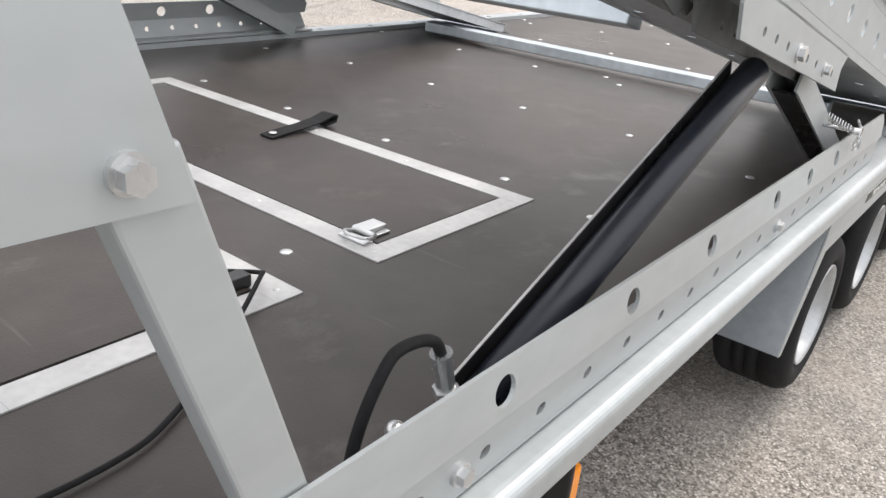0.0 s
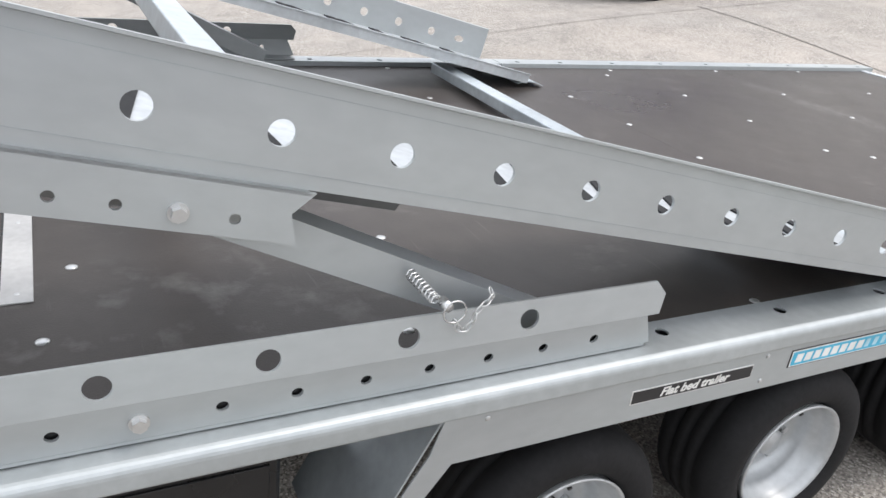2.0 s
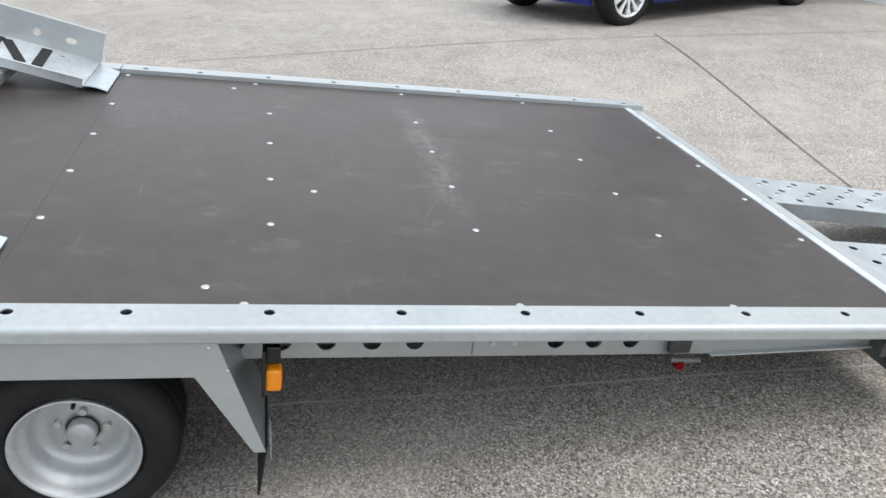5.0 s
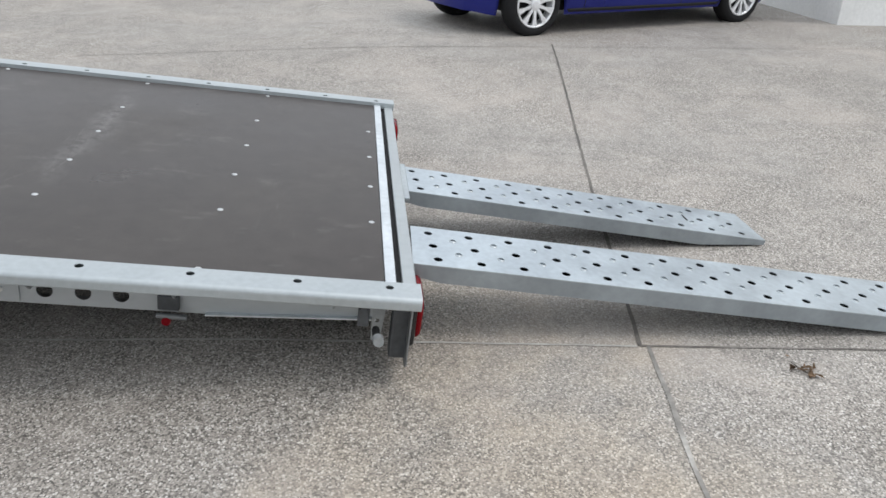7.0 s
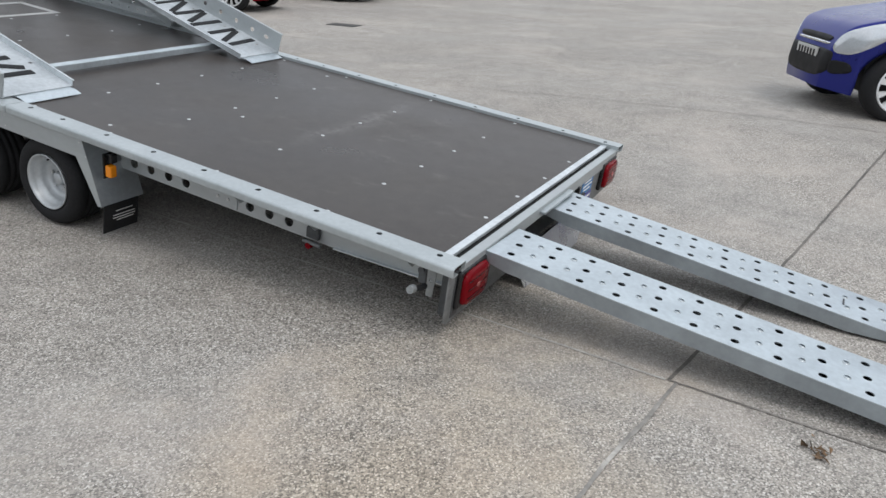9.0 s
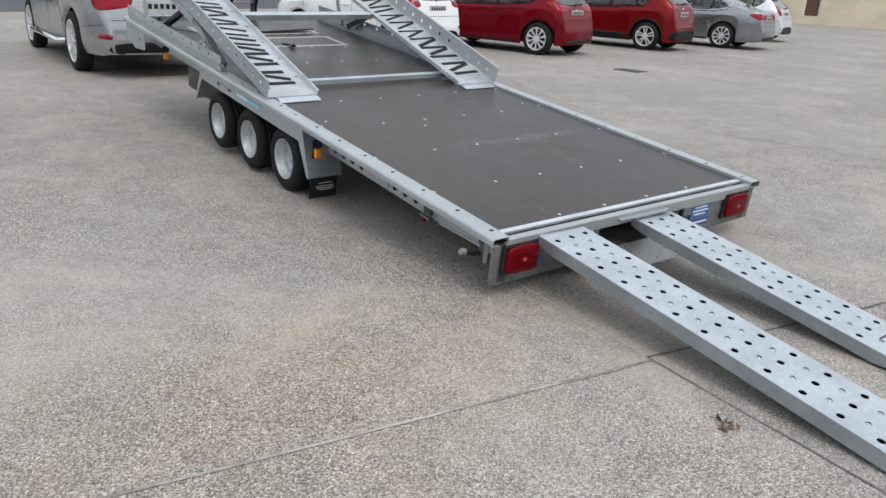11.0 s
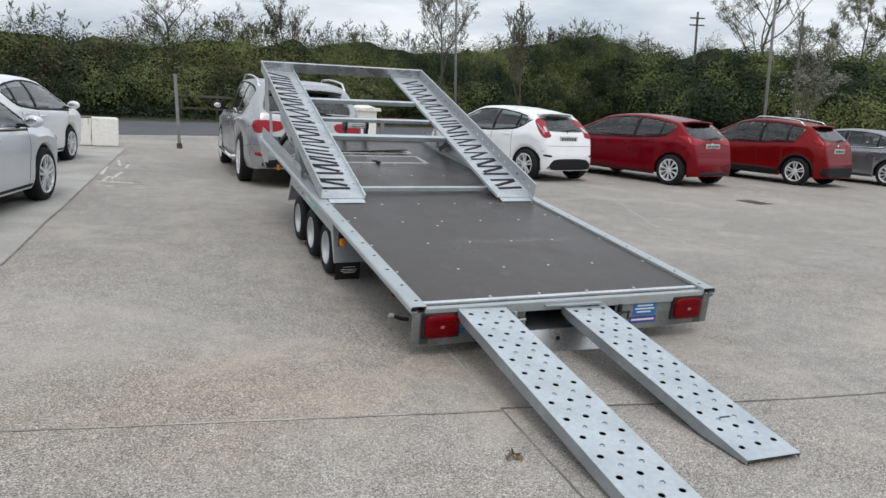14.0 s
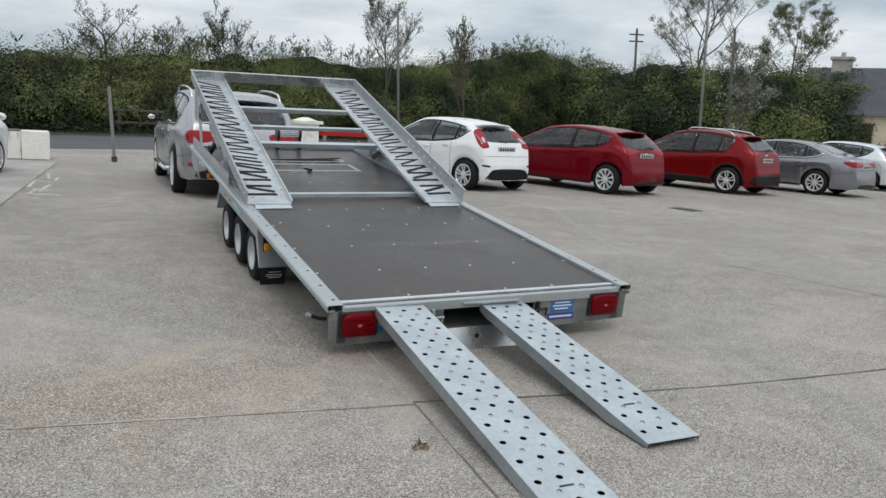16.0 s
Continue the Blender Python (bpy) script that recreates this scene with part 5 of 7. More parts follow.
# ---------------------------------------------------------------- loading ramps at the tail
def loading_ramp(length, m, label, slot_at):
    ramp = thing("loading_ramp", label, "ramp", m, "loading ramps at the tail")
    w, h = 0.31, 0.062
    bm = bmesh.new()
    holes = []
    k = 0
    y = 0.075
    while y < length - 0.06:
        for j, x in enumerate((0.05, 0.155, 0.26)):
            holes.append(ring(x, y + 0.012 * j - 0.012, 0.0155, 14))
        y += 0.148
    plate(bm, [(0, 0), (w, 0), (w, length), (0, length)], holes, 0.003, Matrix.Translation((0, 0, -0.003)))
    part("tread", bm, RAMP_STEEL, ramp, "perforated galvanised tread with raised dimples")
    swap = Matrix(((0, 0, 1, 0), (1, 0, 0, 0), (0, 1, 0, 0), (0, 0, 0, 1)))
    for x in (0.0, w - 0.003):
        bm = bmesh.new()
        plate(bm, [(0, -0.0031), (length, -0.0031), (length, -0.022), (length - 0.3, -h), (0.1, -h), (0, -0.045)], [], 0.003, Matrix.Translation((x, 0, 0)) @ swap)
        part("side_flange", bm, RAMP_FLANGE_SHADED, ramp)
    bm = bmesh.new()
    bmesh.ops.create_cone(bm, cap_ends=False, segments=12, radius1=0.014, radius2=0.0095, depth=0.004)
    dimple = None
    y = 0.149
    while y < length - 0.08:
        for x in (0.1, 0.208):
            at = Matrix.Translation((x, y + (0.012 if x > 0.15 else 0), 0.0018))
            if dimple is None:
                dimple = part("dimple", bm, GALV, ramp)
                dimple.matrix_basis = at
            else:
                again(dimple, ramp, at)
        y += 0.148
    # Black sheet added below the tread: the dark underneath, seen through the holes.
    bm = bmesh.new()
    box(bm, 0.003, w - 0.003, 0.004, length - 0.02, -0.024, -0.02)
    part("tread_hole_shade", bm, BLACK, ramp)
    bm = bmesh.new()
    box(bm, 0.125, 0.19, slot_at - 0.004, slot_at + 0.004, 0.0005, 0.003, 0.001)
    part("tread_slot", bm, BLACK, ramp)
    return ramp


def ramp_pose(p0, p1, roll=0):
    """Ramp from its top edge's nearside corner at p0 running down to p1."""
    d = Vector(p1) - Vector(p0)
    yaw = math.atan2(d.y, d.x) - math.pi / 2
    pitch = math.atan2(d.z, math.hypot(d.x, d.y))
    return Matrix.Translation(p0) @ Matrix.Rotation(yaw, 4, "Z") @ Matrix.Rotation(pitch, 4, "X") @ Matrix.Translation((-0.31, 0, 0))


loading_ramp(2.12, ramp_pose((0.235, -0.085, 0.297), (0.168, -2.2, 0.03)), "long perforated galvanised loading ramp leaning on the tail", 1.91)
loading_ramp(1.66, ramp_pose((0.95, -0.08, 0.283), (0.955, -1.72, 0.03)), "shorter perforated galvanised loading ramp leaning on the tail", 1.33)
# ---------------------------------------------------------------- cars
def paint(name, colour, metal=0.0, rough=0.32, flake=0.03):
    m = material(name, colour, rough, metal, flake, 1.5, 300.0, second=tuple(c * 0.93 for c in colour), coat=1.0)
    b = m.node_tree.nodes["Principled BSDF"]
    b.inputs["Specular IOR Level"].default_value = 0.05
    b.inputs["Coat Weight"].default_value = 0.35
    return m


def glass_material():
    """Tinted pane: clear straight through, mirror-like where the gloss takes over."""
    m = bpy.data.materials.new("tinted_car_glass")
    m.use_nodes = True
    n, l = m.node_tree.nodes, m.node_tree.links
    n.remove(n["Principled BSDF"])
    clear = n.new("ShaderNodeBsdfTransparent")
    clear.inputs["Color"].default_value = (0.55, 0.6, 0.59, 1)
    gloss = n.new("ShaderNodeBsdfGlossy")
    gloss.inputs["Roughness"].default_value = 0.02
    gloss.inputs["Color"].default_value = (1, 1, 1, 1)
    fres = n.new("ShaderNodeFresnel")
    fres.inputs["IOR"].default_value = 1.62
    mix = n.new("ShaderNodeMixShader")
    l.new(fres.outputs["Fac"], mix.inputs["Fac"])
    l.new(clear.outputs["BSDF"], mix.inputs[1])
    l.new(gloss.outputs["BSDF"], mix.inputs[2])
    l.new(mix.outputs["Shader"], n["Material Output"].inputs["Surface"])
    return m


GLASS = glass_material()
TRIM = material("black_car_trim", (0.01, 0.01, 0.011), 0.55, 0.0, 0.1)
TRIM.node_tree.nodes["Principled BSDF"].inputs["Specular IOR Level"].default_value = 0.25
SEAT = material("dark_seat_cloth", (0.03, 0.03, 0.033), 0.9, 0.0, 0.1)
CHROME = material("chrome", (0.8, 0.8, 0.8), 0.12, 1.0, 0.03)
LAMP_CLEAR = material("clear_headlamp", (0.62, 0.64, 0.66), 0.12, 0.5, 0.05, coat=1.0)
TAIL_RED = material("car_tail_red", (0.3, 0.003, 0.012), 0.14, 0.0, 0.05)
TAIL_RED.node_tree.nodes["Principled BSDF"].inputs["Specular IOR Level"].default_value = 0.35
PLATE_WHITE = material("number_plate", (0.52, 0.52, 0.5), 0.4, 0.0, 0.04)
ALLOY = material("alloy_wheel", (0.78, 0.79, 0.8), 0.32, 0.45, 0.04)


def profile(points):
    def f(y):
        if y <= points[0][0]:
            return points[0][1]
        for (a, u), (b, v) in zip(points, points[1:]):
            if y <= b:
                t = (y - a) / (b - a)
                return u + (v - u) * t
        return points[-1][1]

    return f


def smooth_profile(points, r=0.05):
    f = profile(points)
    return lambda y: (f(y - r) + 2 * f(y - r / 2) + 2 * f(y) + 2 * f(y + r / 2) + f(y + r)) / 8


def car_wheel(parent, x, y, side, R, width, spokes, colour):
    w = new("wheel")
    w.parent = parent
    w.matrix_basis = Matrix.Translation((x, y, R)) @ (Matrix() if side < 0 else Matrix.Rotation(math.pi, 4, "Z"))
    ri = R * 0.72
    bm = bmesh.new()
    lathe(bm, [(0.01, ri), (0.0, ri + 0.012), (-0.004, ri + 0.04), (0.004, R - 0.03), (0.02, R - 0.008), (0.04, R), (width - 0.04, R), (width - 0.01, R - 0.02), (width, ri), (0.01, ri)], 36)
    part("tyre", bm, RUBBER, w, smooth=True)
    bm = bmesh.new()
    lathe(bm, [(0.012, ri + 0.002), (0.0, ri - 0.004), (0.004, ri - 0.018), (0.02, ri - 0.024), (0.1, ri - 0.03), (0.14, ri - 0.03)], 36)
    part("rim", bm, colour, w, smooth=True)
    bm = bmesh.new()
    lathe(bm, [(0.1, ri - 0.02), (0.102, 0.0)], 24)
    part("brake_disc", bm, TRIM, w)
    bm = bmesh.new()
    pairs = (-0.17, 0.17) if spokes == 5 else (0.0,)
    for k in range(spokes):
        for twist in pairs:
            a = 2 * math.pi * k / spokes
            m = Matrix.Rotation(a, 4, "X")
            v = []
            for r, hw, d, sh in ((0.03, 0.017, 0.016, 0.3), (ri * 0.55, 0.014, 0.01, 0.75), (ri - 0.012, 0.02 if spokes < 8 else 0.032, 0.006, 1.0)):
                off = twist * sh * ri if len(pairs) > 1 else 0
                for s in (-1, 1):
                    for dd in (0.0, 0.022):
                        v.append(bm.verts.new(m @ Vector((d + dd, s * hw + off, r))))
            for o in (0, 4):
                for q in ((0, 2, 6, 4), (1, 5, 7, 3), (0, 4, 5, 1), (2, 3, 7, 6)):
                    bm.faces.new([v[i + o] for i in q])
    lathe(bm, [(0.04, 0.06), (0.01, 0.055), (0.004, 0.03), (0.004, 0.0)], 20)
    part("spokes", bm, colour, w)


def inside(p, poly):
    x, y = p
    odd = False
    for (x0, y0), (x1, y1) in zip(poly, poly[1:] + poly[:1]):
        if (y0 > y) != (y1 > y) and x < (x1 - x0) * (y - y0) / (y1 - y0) + x0:
            odd = not odd
    return odd


def rounded(poly, times=2):
    """Corner-cut a closed outline."""
    for _ in range(times):
        out = []
        for (x0, y0), (x1, y1) in zip(poly, poly[1:] + poly[:1]):
            out += [(x0 * 0.8 + x1 * 0.2, y0 * 0.8 + y1 * 0.2), (x0 * 0.2 + x1 * 0.8, y0 * 0.2 + y1 * 0.8)]
        poly = out
    return poly


def car(label, m, colour, L, W, wheelbase, rear_axle, R, top, belt, sill, panes, pane_foot, rear_glass, screen, tail, head, spokes=5, seams=(), rails=False, steps=False, plate=0.8, tumble=0.2, clad=False, plate_front=False, alloy=None, spoiler=None, insert=None, head_drop=0.09, bright=False, clear=False, slot=None, slot_of=None):
    """A car from its long profile: y = 0 at the rear bumper, L at the nose. Panes and lamps are fitted to the shell."""
    body = thing("car", label, "car", m)
    front_axle = rear_axle + wheelbase
    arch = R + 0.05
    topf, beltf, foot = smooth_profile(top, 0.05), profile(belt), profile(pane_foot)
    n = int(L / 0.04)
    ys = sorted({round(L * i / n, 4) for i in range(n + 1)} | {round(c + arch * math.cos(math.pi * k / 20), 4) for c in (rear_axle, front_axle) for k in range(21)} | {0.008, 0.02, 0.032, L - 0.008, L - 0.02})

    def half(y):
        u = abs(y - L / 2) / (L / 2)
        t = max(0.0, (y - L + 0.6) / 0.6)
        return W / 2 * (1 - 0.045 * u ** 2 - 0.24 * u ** 9 - 0.22 * t ** 2.4)

    def section(y):
        w, t = half(y), topf(y)
        zb = sill + 0.03 * smoothstep((0.25 - min(y, L - y)) / 0.25)
        for c in (rear_axle, front_axle):
            if abs(y - c) < arch:
                zb = max(zb, R + math.sqrt(max(0.0, arch ** 2 - (y - c) ** 2)) - 0.01)
        b = min(beltf(y), t - 0.015)
        zb = min(zb, b - 0.06)
        h, d = t - b, b - zb
        g = w * (0.94 - tumble * min(1, h / 0.5))
        key = [(w * 0.93, zb), (w * 0.975, zb + 0.16 * d), (w * 0.985, zb + 0.4 * d), (w * 0.997, zb + 0.62 * d), (w, zb + 0.72 * d), (w * 0.985, b - 0.05), (w * 0.955, b), (w * 0.6 * 0.945 + g * 0.4, b + 0.45 * h), (g, b + 0.83 * h), (g * 0.93, b + 0.925 * h), (g * 0.78, b + 0.965 * h), (g * 0.5, b + 0.99 * h), (0.0, t)]
        out = []
        for i in range(len(key) - 1):
            p0, p1, p2, p3 = key[max(0, i - 1)], key[i], key[i + 1], key[min(len(key) - 1, i + 2)]
            for f in (0.0, 0.5):
                out.append(tuple(0.5 * (2 * p1[c] + (p2[c] - p0[c]) * f + (2 * p0[c] - 5 * p1[c] + 4 * p2[c] - p3[c]) * f * f + (3 * p1[c] - p0[c] - 3 * p2[c] + p3[c]) * f ** 3) for c in (0, 1)))
        return out + [key[-1]]

    secs = [section(y) for y in ys]
    K = len(secs[0])
    shell = bmesh.new()
    made = {}

    def vert(i, k, s):
        key = (i, k, s if k < K - 1 else 0)
        if key not in made:
            x, z = secs[i][k]
            made[key] = shell.verts.new((s * x, ys[i], z))
        return made[key]

    for i in range(len(ys) - 1):
        for k in range(K - 1):
            for s in (-1, 1):
                q = (vert(i, k, s), vert(i + 1, k, s), vert(i + 1, k + 1, s), vert(i, k + 1, s))
                shell.faces.new(q if s > 0 else q[::-1])
    for i, flip in ((0, False), (len(ys) - 1, True)):
        loop = [vert(i, k, 1) for k in range(K)] + [vert(i, k, -1) for k in range(K - 2, -1, -1)]
        shell.faces.new(loop[::-1] if flip else loop)
    shell.normal_update()
    tree_of = BVHTree.FromBMesh(shell)
    gone = set()

    def frame_of(phi, s):
        a = radians(phi)
        return Vector((s * math.sin(a), -math.cos(a), 0)), Vector((s * math.cos(a), math.sin(a), 0))

    def hit(phi, s, u, z):
        nrm, across = frame_of(phi, s)
        o = across * u + nrm * 6 + Vector((0, 0, z))
        return tree_of.ray_cast(o, -nrm)[0]

    def pane(name, poly, phi, s, mat, offset, parent=body, cut=False, tag="", step=0.05, soft=2):
        """Fit an outline, seen along phi (0 from behind, 90 from the side), to the shell."""
        poly = rounded(poly, soft)
        nrm, across = frame_of(phi, s)
        pts = []
        for (x0, y0), (x1, y1) in zip(poly, poly[1:] + poly[:1]):
            c = max(1, int(math.hypot(x1 - x0, y1 - y0) / step))
            pts += [(x0 + (x1 - x0) * k / c, y0 + (y1 - y0) * k / c) for k in range(c)]
        edge_n = len(pts)
        xs, zs = [p[0] for p in pts], [p[1] for p in pts]
        gx = min(xs) + step * 0.6
        while gx < max(xs):
            gz = min(zs) + step * 0.6
            while gz < max(zs):
                if inside((gx, gz), poly):
                    pts.append((gx, gz))
                gz += step
            gx += step
        vs, _, fs, *_ = delaunay_2d_cdt([Vector(p) for p in pts], [(i, (i + 1) % edge_n) for i in range(edge_n)], [], 1, 1e-5)
        bm = bmesh.new()
        got = []
        for v in vs:
            p = hit(phi, s, v[0], v[1])
            got.append(bm.verts.new(p + nrm * offset) if p is not None else None)
        for f in fs:
            if all(got[i] is not None for i in f):
                bm.faces.new([got[i] for i in f])
        bmesh.ops.delete(bm, geom=[v for v in bm.verts if not v.link_faces], context="VERTS")
        rim = [e for e in bm.edges if len(e.link_faces) == 1]
        skirt = bmesh.ops.extrude_edge_only(bm, edges=rim)["geom"]
        for v in skirt:
            if isinstance(v, bmesh.types.BMVert):
                v.co -= nrm * (offset + 0.006)
        bmesh.ops.recalc_face_normals(bm, faces=bm.faces)
        if cut:
            for f in shell.faces:
                if f.normal.dot(nrm) > 0.12 and all(inside((v.co.dot(across), v.co.z), poly) for v in f.verts):
                    if abs(nrm.x) < 0.5 or f.calc_center_median().x * s > 0:
                        gone.add(f)
        return part(name, bm, mat, parent, tag, smooth=True)

    # side windows between the foot line and the roof rail
    for s in (-1, 1):
        for a, b in panes:
            up, lo = [], []
            for k in range(13):
                y = a + (b - a) * k / 12
                z0, z1 = foot(y), topf(y) - 0.085
                if z1 - z0 > 0.012:
                    lo.append((y, z0))
                    up.append((y, z1))
            pane("side_window", lo + up[::-1], 90, s, GLASS, 0.002, cut=True, soft=1)
        for (a, b), (c, d) in zip(panes, panes[1:]):
            pane("pillar", [(b - 0.012, foot(b) + 0.005), (c + 0.012, foot(c) + 0.005), (c + 0.012, topf(c) - 0.09), (b - 0.012, topf(b) - 0.09)], 90, s, TRIM, 0.004, soft=1)
        y0, y1 = panes[0][0], panes[-1][1]
        line = [(y0 + (y1 - y0) * k / 16, foot(y0 + (y1 - y0) * k / 16)) for k in range(17)]
        pane("window_seal", [(y, z - 0.03) for y, z in line] + [(y, z + 0.004) for y, z in line[::-1]], 90, s, TRIM, 0.004, soft=0)
        head_line = [(y, topf(y) - 0.085) for y, z in line if topf(y) - 0.085 - z > 0.03]
        pane("window_head", [(y, z - 0.008) for y, z in head_line] + [(y, z + 0.016) for y, z in head_line[::-1]], 90, s, TRIM, 0.004, soft=0)
        pane("sill_panel", [(rear_axle + arch + 0.02, sill - 0.005), (front_axle - arch - 0.02, sill - 0.005), (front_axle - arch - 0.02, sill + 0.06), (rear_axle + arch + 0.02, sill + 0.06)], 90, s, TRIM, 0.005, soft=0)
        pane("bumper_gap", [(0.05, 0.665), (rear_axle - arch - 0.02, 0.6), (rear_axle - arch - 0.02, 0.606), (0.05, 0.671)], 90, s, TRIM, 0.0015, soft=0)
        if bright:
            pane("window_moulding", [(y, z - 0.014) for y, z in line] + [(y, z + 0.008) for y, z in line[::-1]], 90, s, CHROME, 0.006, soft=0)
        for y in seams:
            pane("door_gap", [(y - 0.004, sill + 0.06), (y + 0.004, sill + 0.06), (y + 0.004, foot(y) - 0.01), (y - 0.004, foot(y) - 0.01)], 90, s, TRIM, 0.0015, soft=0)
        corner = half(0.1) * math.cos(radians(48)) + 0.1 * math.sin(radians(48))
        lamp = pane("tail_lamp", [(corner + u, z) for u, z in tail], 48, s, TAIL_RED, 0.006, tag="red tail lamp with a clear section", step=0.03)
        if clear:
            cu, cz = sum(u for u, z in tail) / len(tail), sum(z for u, z in tail) / len(tail)
            pane("clear_section", [(corner + cu - 0.05 + u * 0.28, cz - 0.02 + (z - cz) * 0.3) for u, z in [(u - cu, z) for u, z in tail]], 48, s, LAMP_CLEAR, 0.009, lamp, step=0.03)
        nose = 0.707 * (L - 0.12) - 0.707 * half(L - 0.12)
        hz = topf(L - 0.3) - head_drop
        pane("headlamp", [(nose + u, hz + z) for u, z in head], 135, s, LAMP_CLEAR, 0.006, step=0.03)
        if clad:
            pane("cladding", [(rear_axle + arch + 0.02, sill), (front_axle - arch - 0.02, sill), (front_axle - arch - 0.02, sill + 0.17), (rear_axle + arch + 0.02, sill + 0.17)], 90, s, TRIM, 0.006, soft=1)
            for c in (rear_axle, front_axle):
                arc = [hit(90, s, c + (arch + 0.02) * math.cos(math.pi * k / 14), R + (arch + 0.02) * math.sin(math.pi * k / 14)) for k in range(15)]
                bm = bmesh.new()
                pipe(bm, [p for p in arc if p is not None], 0.026, 8)
                part("arch_lip", bm, TRIM, body, smooth=True)
    # rear and front screens
    pane("rear_window", rear_glass + [(-x, z) for x, z in rear_glass[::-1]], 0, 1, GLASS, 0.002, cut=True)
    pane("windscreen", screen + [(-x, z) for x, z in screen[::-1]], 180, 1, GLASS, 0.002, cut=True)
    gl = [(0.5 * W - 0.17, 0.72), (0.5 * W - 0.17, 0.727)]
    pane("tailgate_gap", gl + [(-x, z) for x, z in gl[::-1]], 0, 1, TRIM, 0.0015, soft=0)
    if insert:
        pane("bumper_insert", insert + [(-x, z) for x, z in insert[::-1]], 0, 1, TRIM, 0.006, tag="black lower bumper insert")
    if slot:
        for s in (-1, 1):
            pane("bumper_slot", slot, 25, s, slot_of or TRIM, 0.006)
    for s in (-1, 1):
        pane("fog_pocket", [(nose - 0.1, sill + 0.2), (nose + 0.14, sill + 0.16), (nose + 0.14, sill + 0.3), (nose - 0.06, sill + 0.29)], 135, s, TRIM, 0.006, step=0.03)
    gr = [(0.27 * W, sill + 0.12), (0.3 * W, sill + 0.36), (0.24 * W, sill + 0.38)]
    pane("front_grille", gr + [(-x, z) for x, z in gr[::-1]], 180, 1, TRIM, 0.006)
    gr = [(0.2 * W, topf(L - 0.12) - 0.13), (0.24 * W, topf(L - 0.12) - 0.07)]
    pane("upper_grille", gr + [(-x, z) for x, z in gr[::-1]], 180, 1, TRIM, 0.006)
    gr = [(0.21 * W, gr[0][1] - 0.022), (0.23 * W, gr[0][1] + 0.002)]
    pane("grille_bar", gr + [(-x, z) for x, z in gr[::-1]], 180, 1, CHROME, 0.009)
    bmesh.ops.delete(shell, geom=list(gone), context="FACES")
    part("body", shell, colour, body, smooth=True)
    bm = bmesh.new()
    box(bm, -W / 2 * 0.8, W / 2 * 0.8, 0.3, L - 0.35, sill + 0.03, sill + 0.2)
    box(bm, -W / 2 * 0.76, W / 2 * 0.76, 0.25, L - 0.3, sill + 0.2, 0.62)
    part("underbody", bm, TRIM, body)
    bz = foot((panes[0][0] + panes[-1][1]) / 2)
    bm = bmesh.new()
    box(bm, -W / 2 * 0.8, W / 2 * 0.8, 0.35, panes[-1][1] + 0.15, 0.63, bz - 0.16)
    part("cabin_floor", bm, TRIM, body)
    mid = panes[-1][0]
    for sx in (-0.36, 0.36):
        for sy in (mid - 0.05, mid - 0.9):
            bm = bmesh.new()
            box(bm, sx - 0.24, sx + 0.24, sy, sy + 0.14, bz - 0.2, bz + 0.12, 0.04)
            box(bm, sx - 0.13, sx + 0.13, sy, sy + 0.1, bz + 0.12, bz + 0.3, 0.03)
            part("seat_back", bm, SEAT, body)
    for x in (-1, 1):
        for y in (rear_axle, front_axle):
            car_wheel(body, x * (half(y) - 0.012), y, x, R, 0.21, spokes, alloy or ALLOY)
        my = panes[-1][1] - 0.2
        mz = foot(my) + 0.05
        sx = half(my)
        bm = bmesh.new()
        bmesh.ops.create_uvsphere(bm, u_segments=16, v_segments=10, radius=1)
        bmesh.ops.scale(bm, vec=(0.105, 0.075, 0.07), verts=bm.verts)
        for v in bm.verts:
            v.co.y = max(v.co.y, -0.045)
        bmesh.ops.translate(bm, vec=(x * (sx + 0.1), my, mz + 0.03), verts=bm.verts)
        mir = part("mirror", bm, TRIM if rails and steps else colour, body, smooth=True)
        bm = bmesh.new()
        box(bm, min(x * (sx - 0.08), x * (sx + 0.06)), max(x * (sx - 0.08), x * (sx + 0.06)), my - 0.02, my + 0.03, mz - 0.04, mz, 0.006)
        part("mirror_stalk", bm, TRIM, mir)
        bm = bmesh.new()
        bmesh.ops.create_uvsphere(bm, u_segments=14, v_segments=8, radius=1)
        bmesh.ops.scale(bm, vec=(0.07, 0.006, 0.045), verts=bm.verts)
        bmesh.ops.translate(bm, vec=(x * (sx + 0.1), my - 0.046, mz + 0.03), verts=bm.verts)
        part("mirror_glass", bm, CHROME, mir, smooth=True)
        for y in seams[:-1]:
            p = hit(90, x, y + 0.14, foot(y) - 0.13)
            bm = bmesh.new()
            box(bm, p.x - 0.022, p.x + 0.022, y + 0.05, y + 0.24, p.z - 0.014, p.z + 0.014, 0.008)
            part("door_handle", bm, CHROME if bright else colour, body)
        if rails:
            ry0, ry1 = panes[0][0] + 0.05, panes[-1][0] + 0.35
            line = []
            for k in range(11):
                y = ry0 + (ry1 - ry0) * k / 10
                p = hit(90, x, y, topf(y) - 0.055)
                line.append((p.x - x * 0.03, y, topf(y) + (0.035 if 0 < k < 10 else -0.045)))
            bm = bmesh.new()
            pipe(bm, line, 0.017, 8)
            part("roof_rail", bm, rails, body, smooth=True)
        if steps:
            bm = bmesh.new()
            pipe(bm, [(x * (W / 2 - 0.12), rear_axle + arch + 0.05, 0.36), (x * (W / 2 + 0.02), rear_axle + arch + 0.12, 0.34), (x * (W / 2 + 0.02), front_axle - arch - 0.12, 0.34), (x * (W / 2 - 0.12), front_axle - arch - 0.05, 0.36)], 0.035, 12)
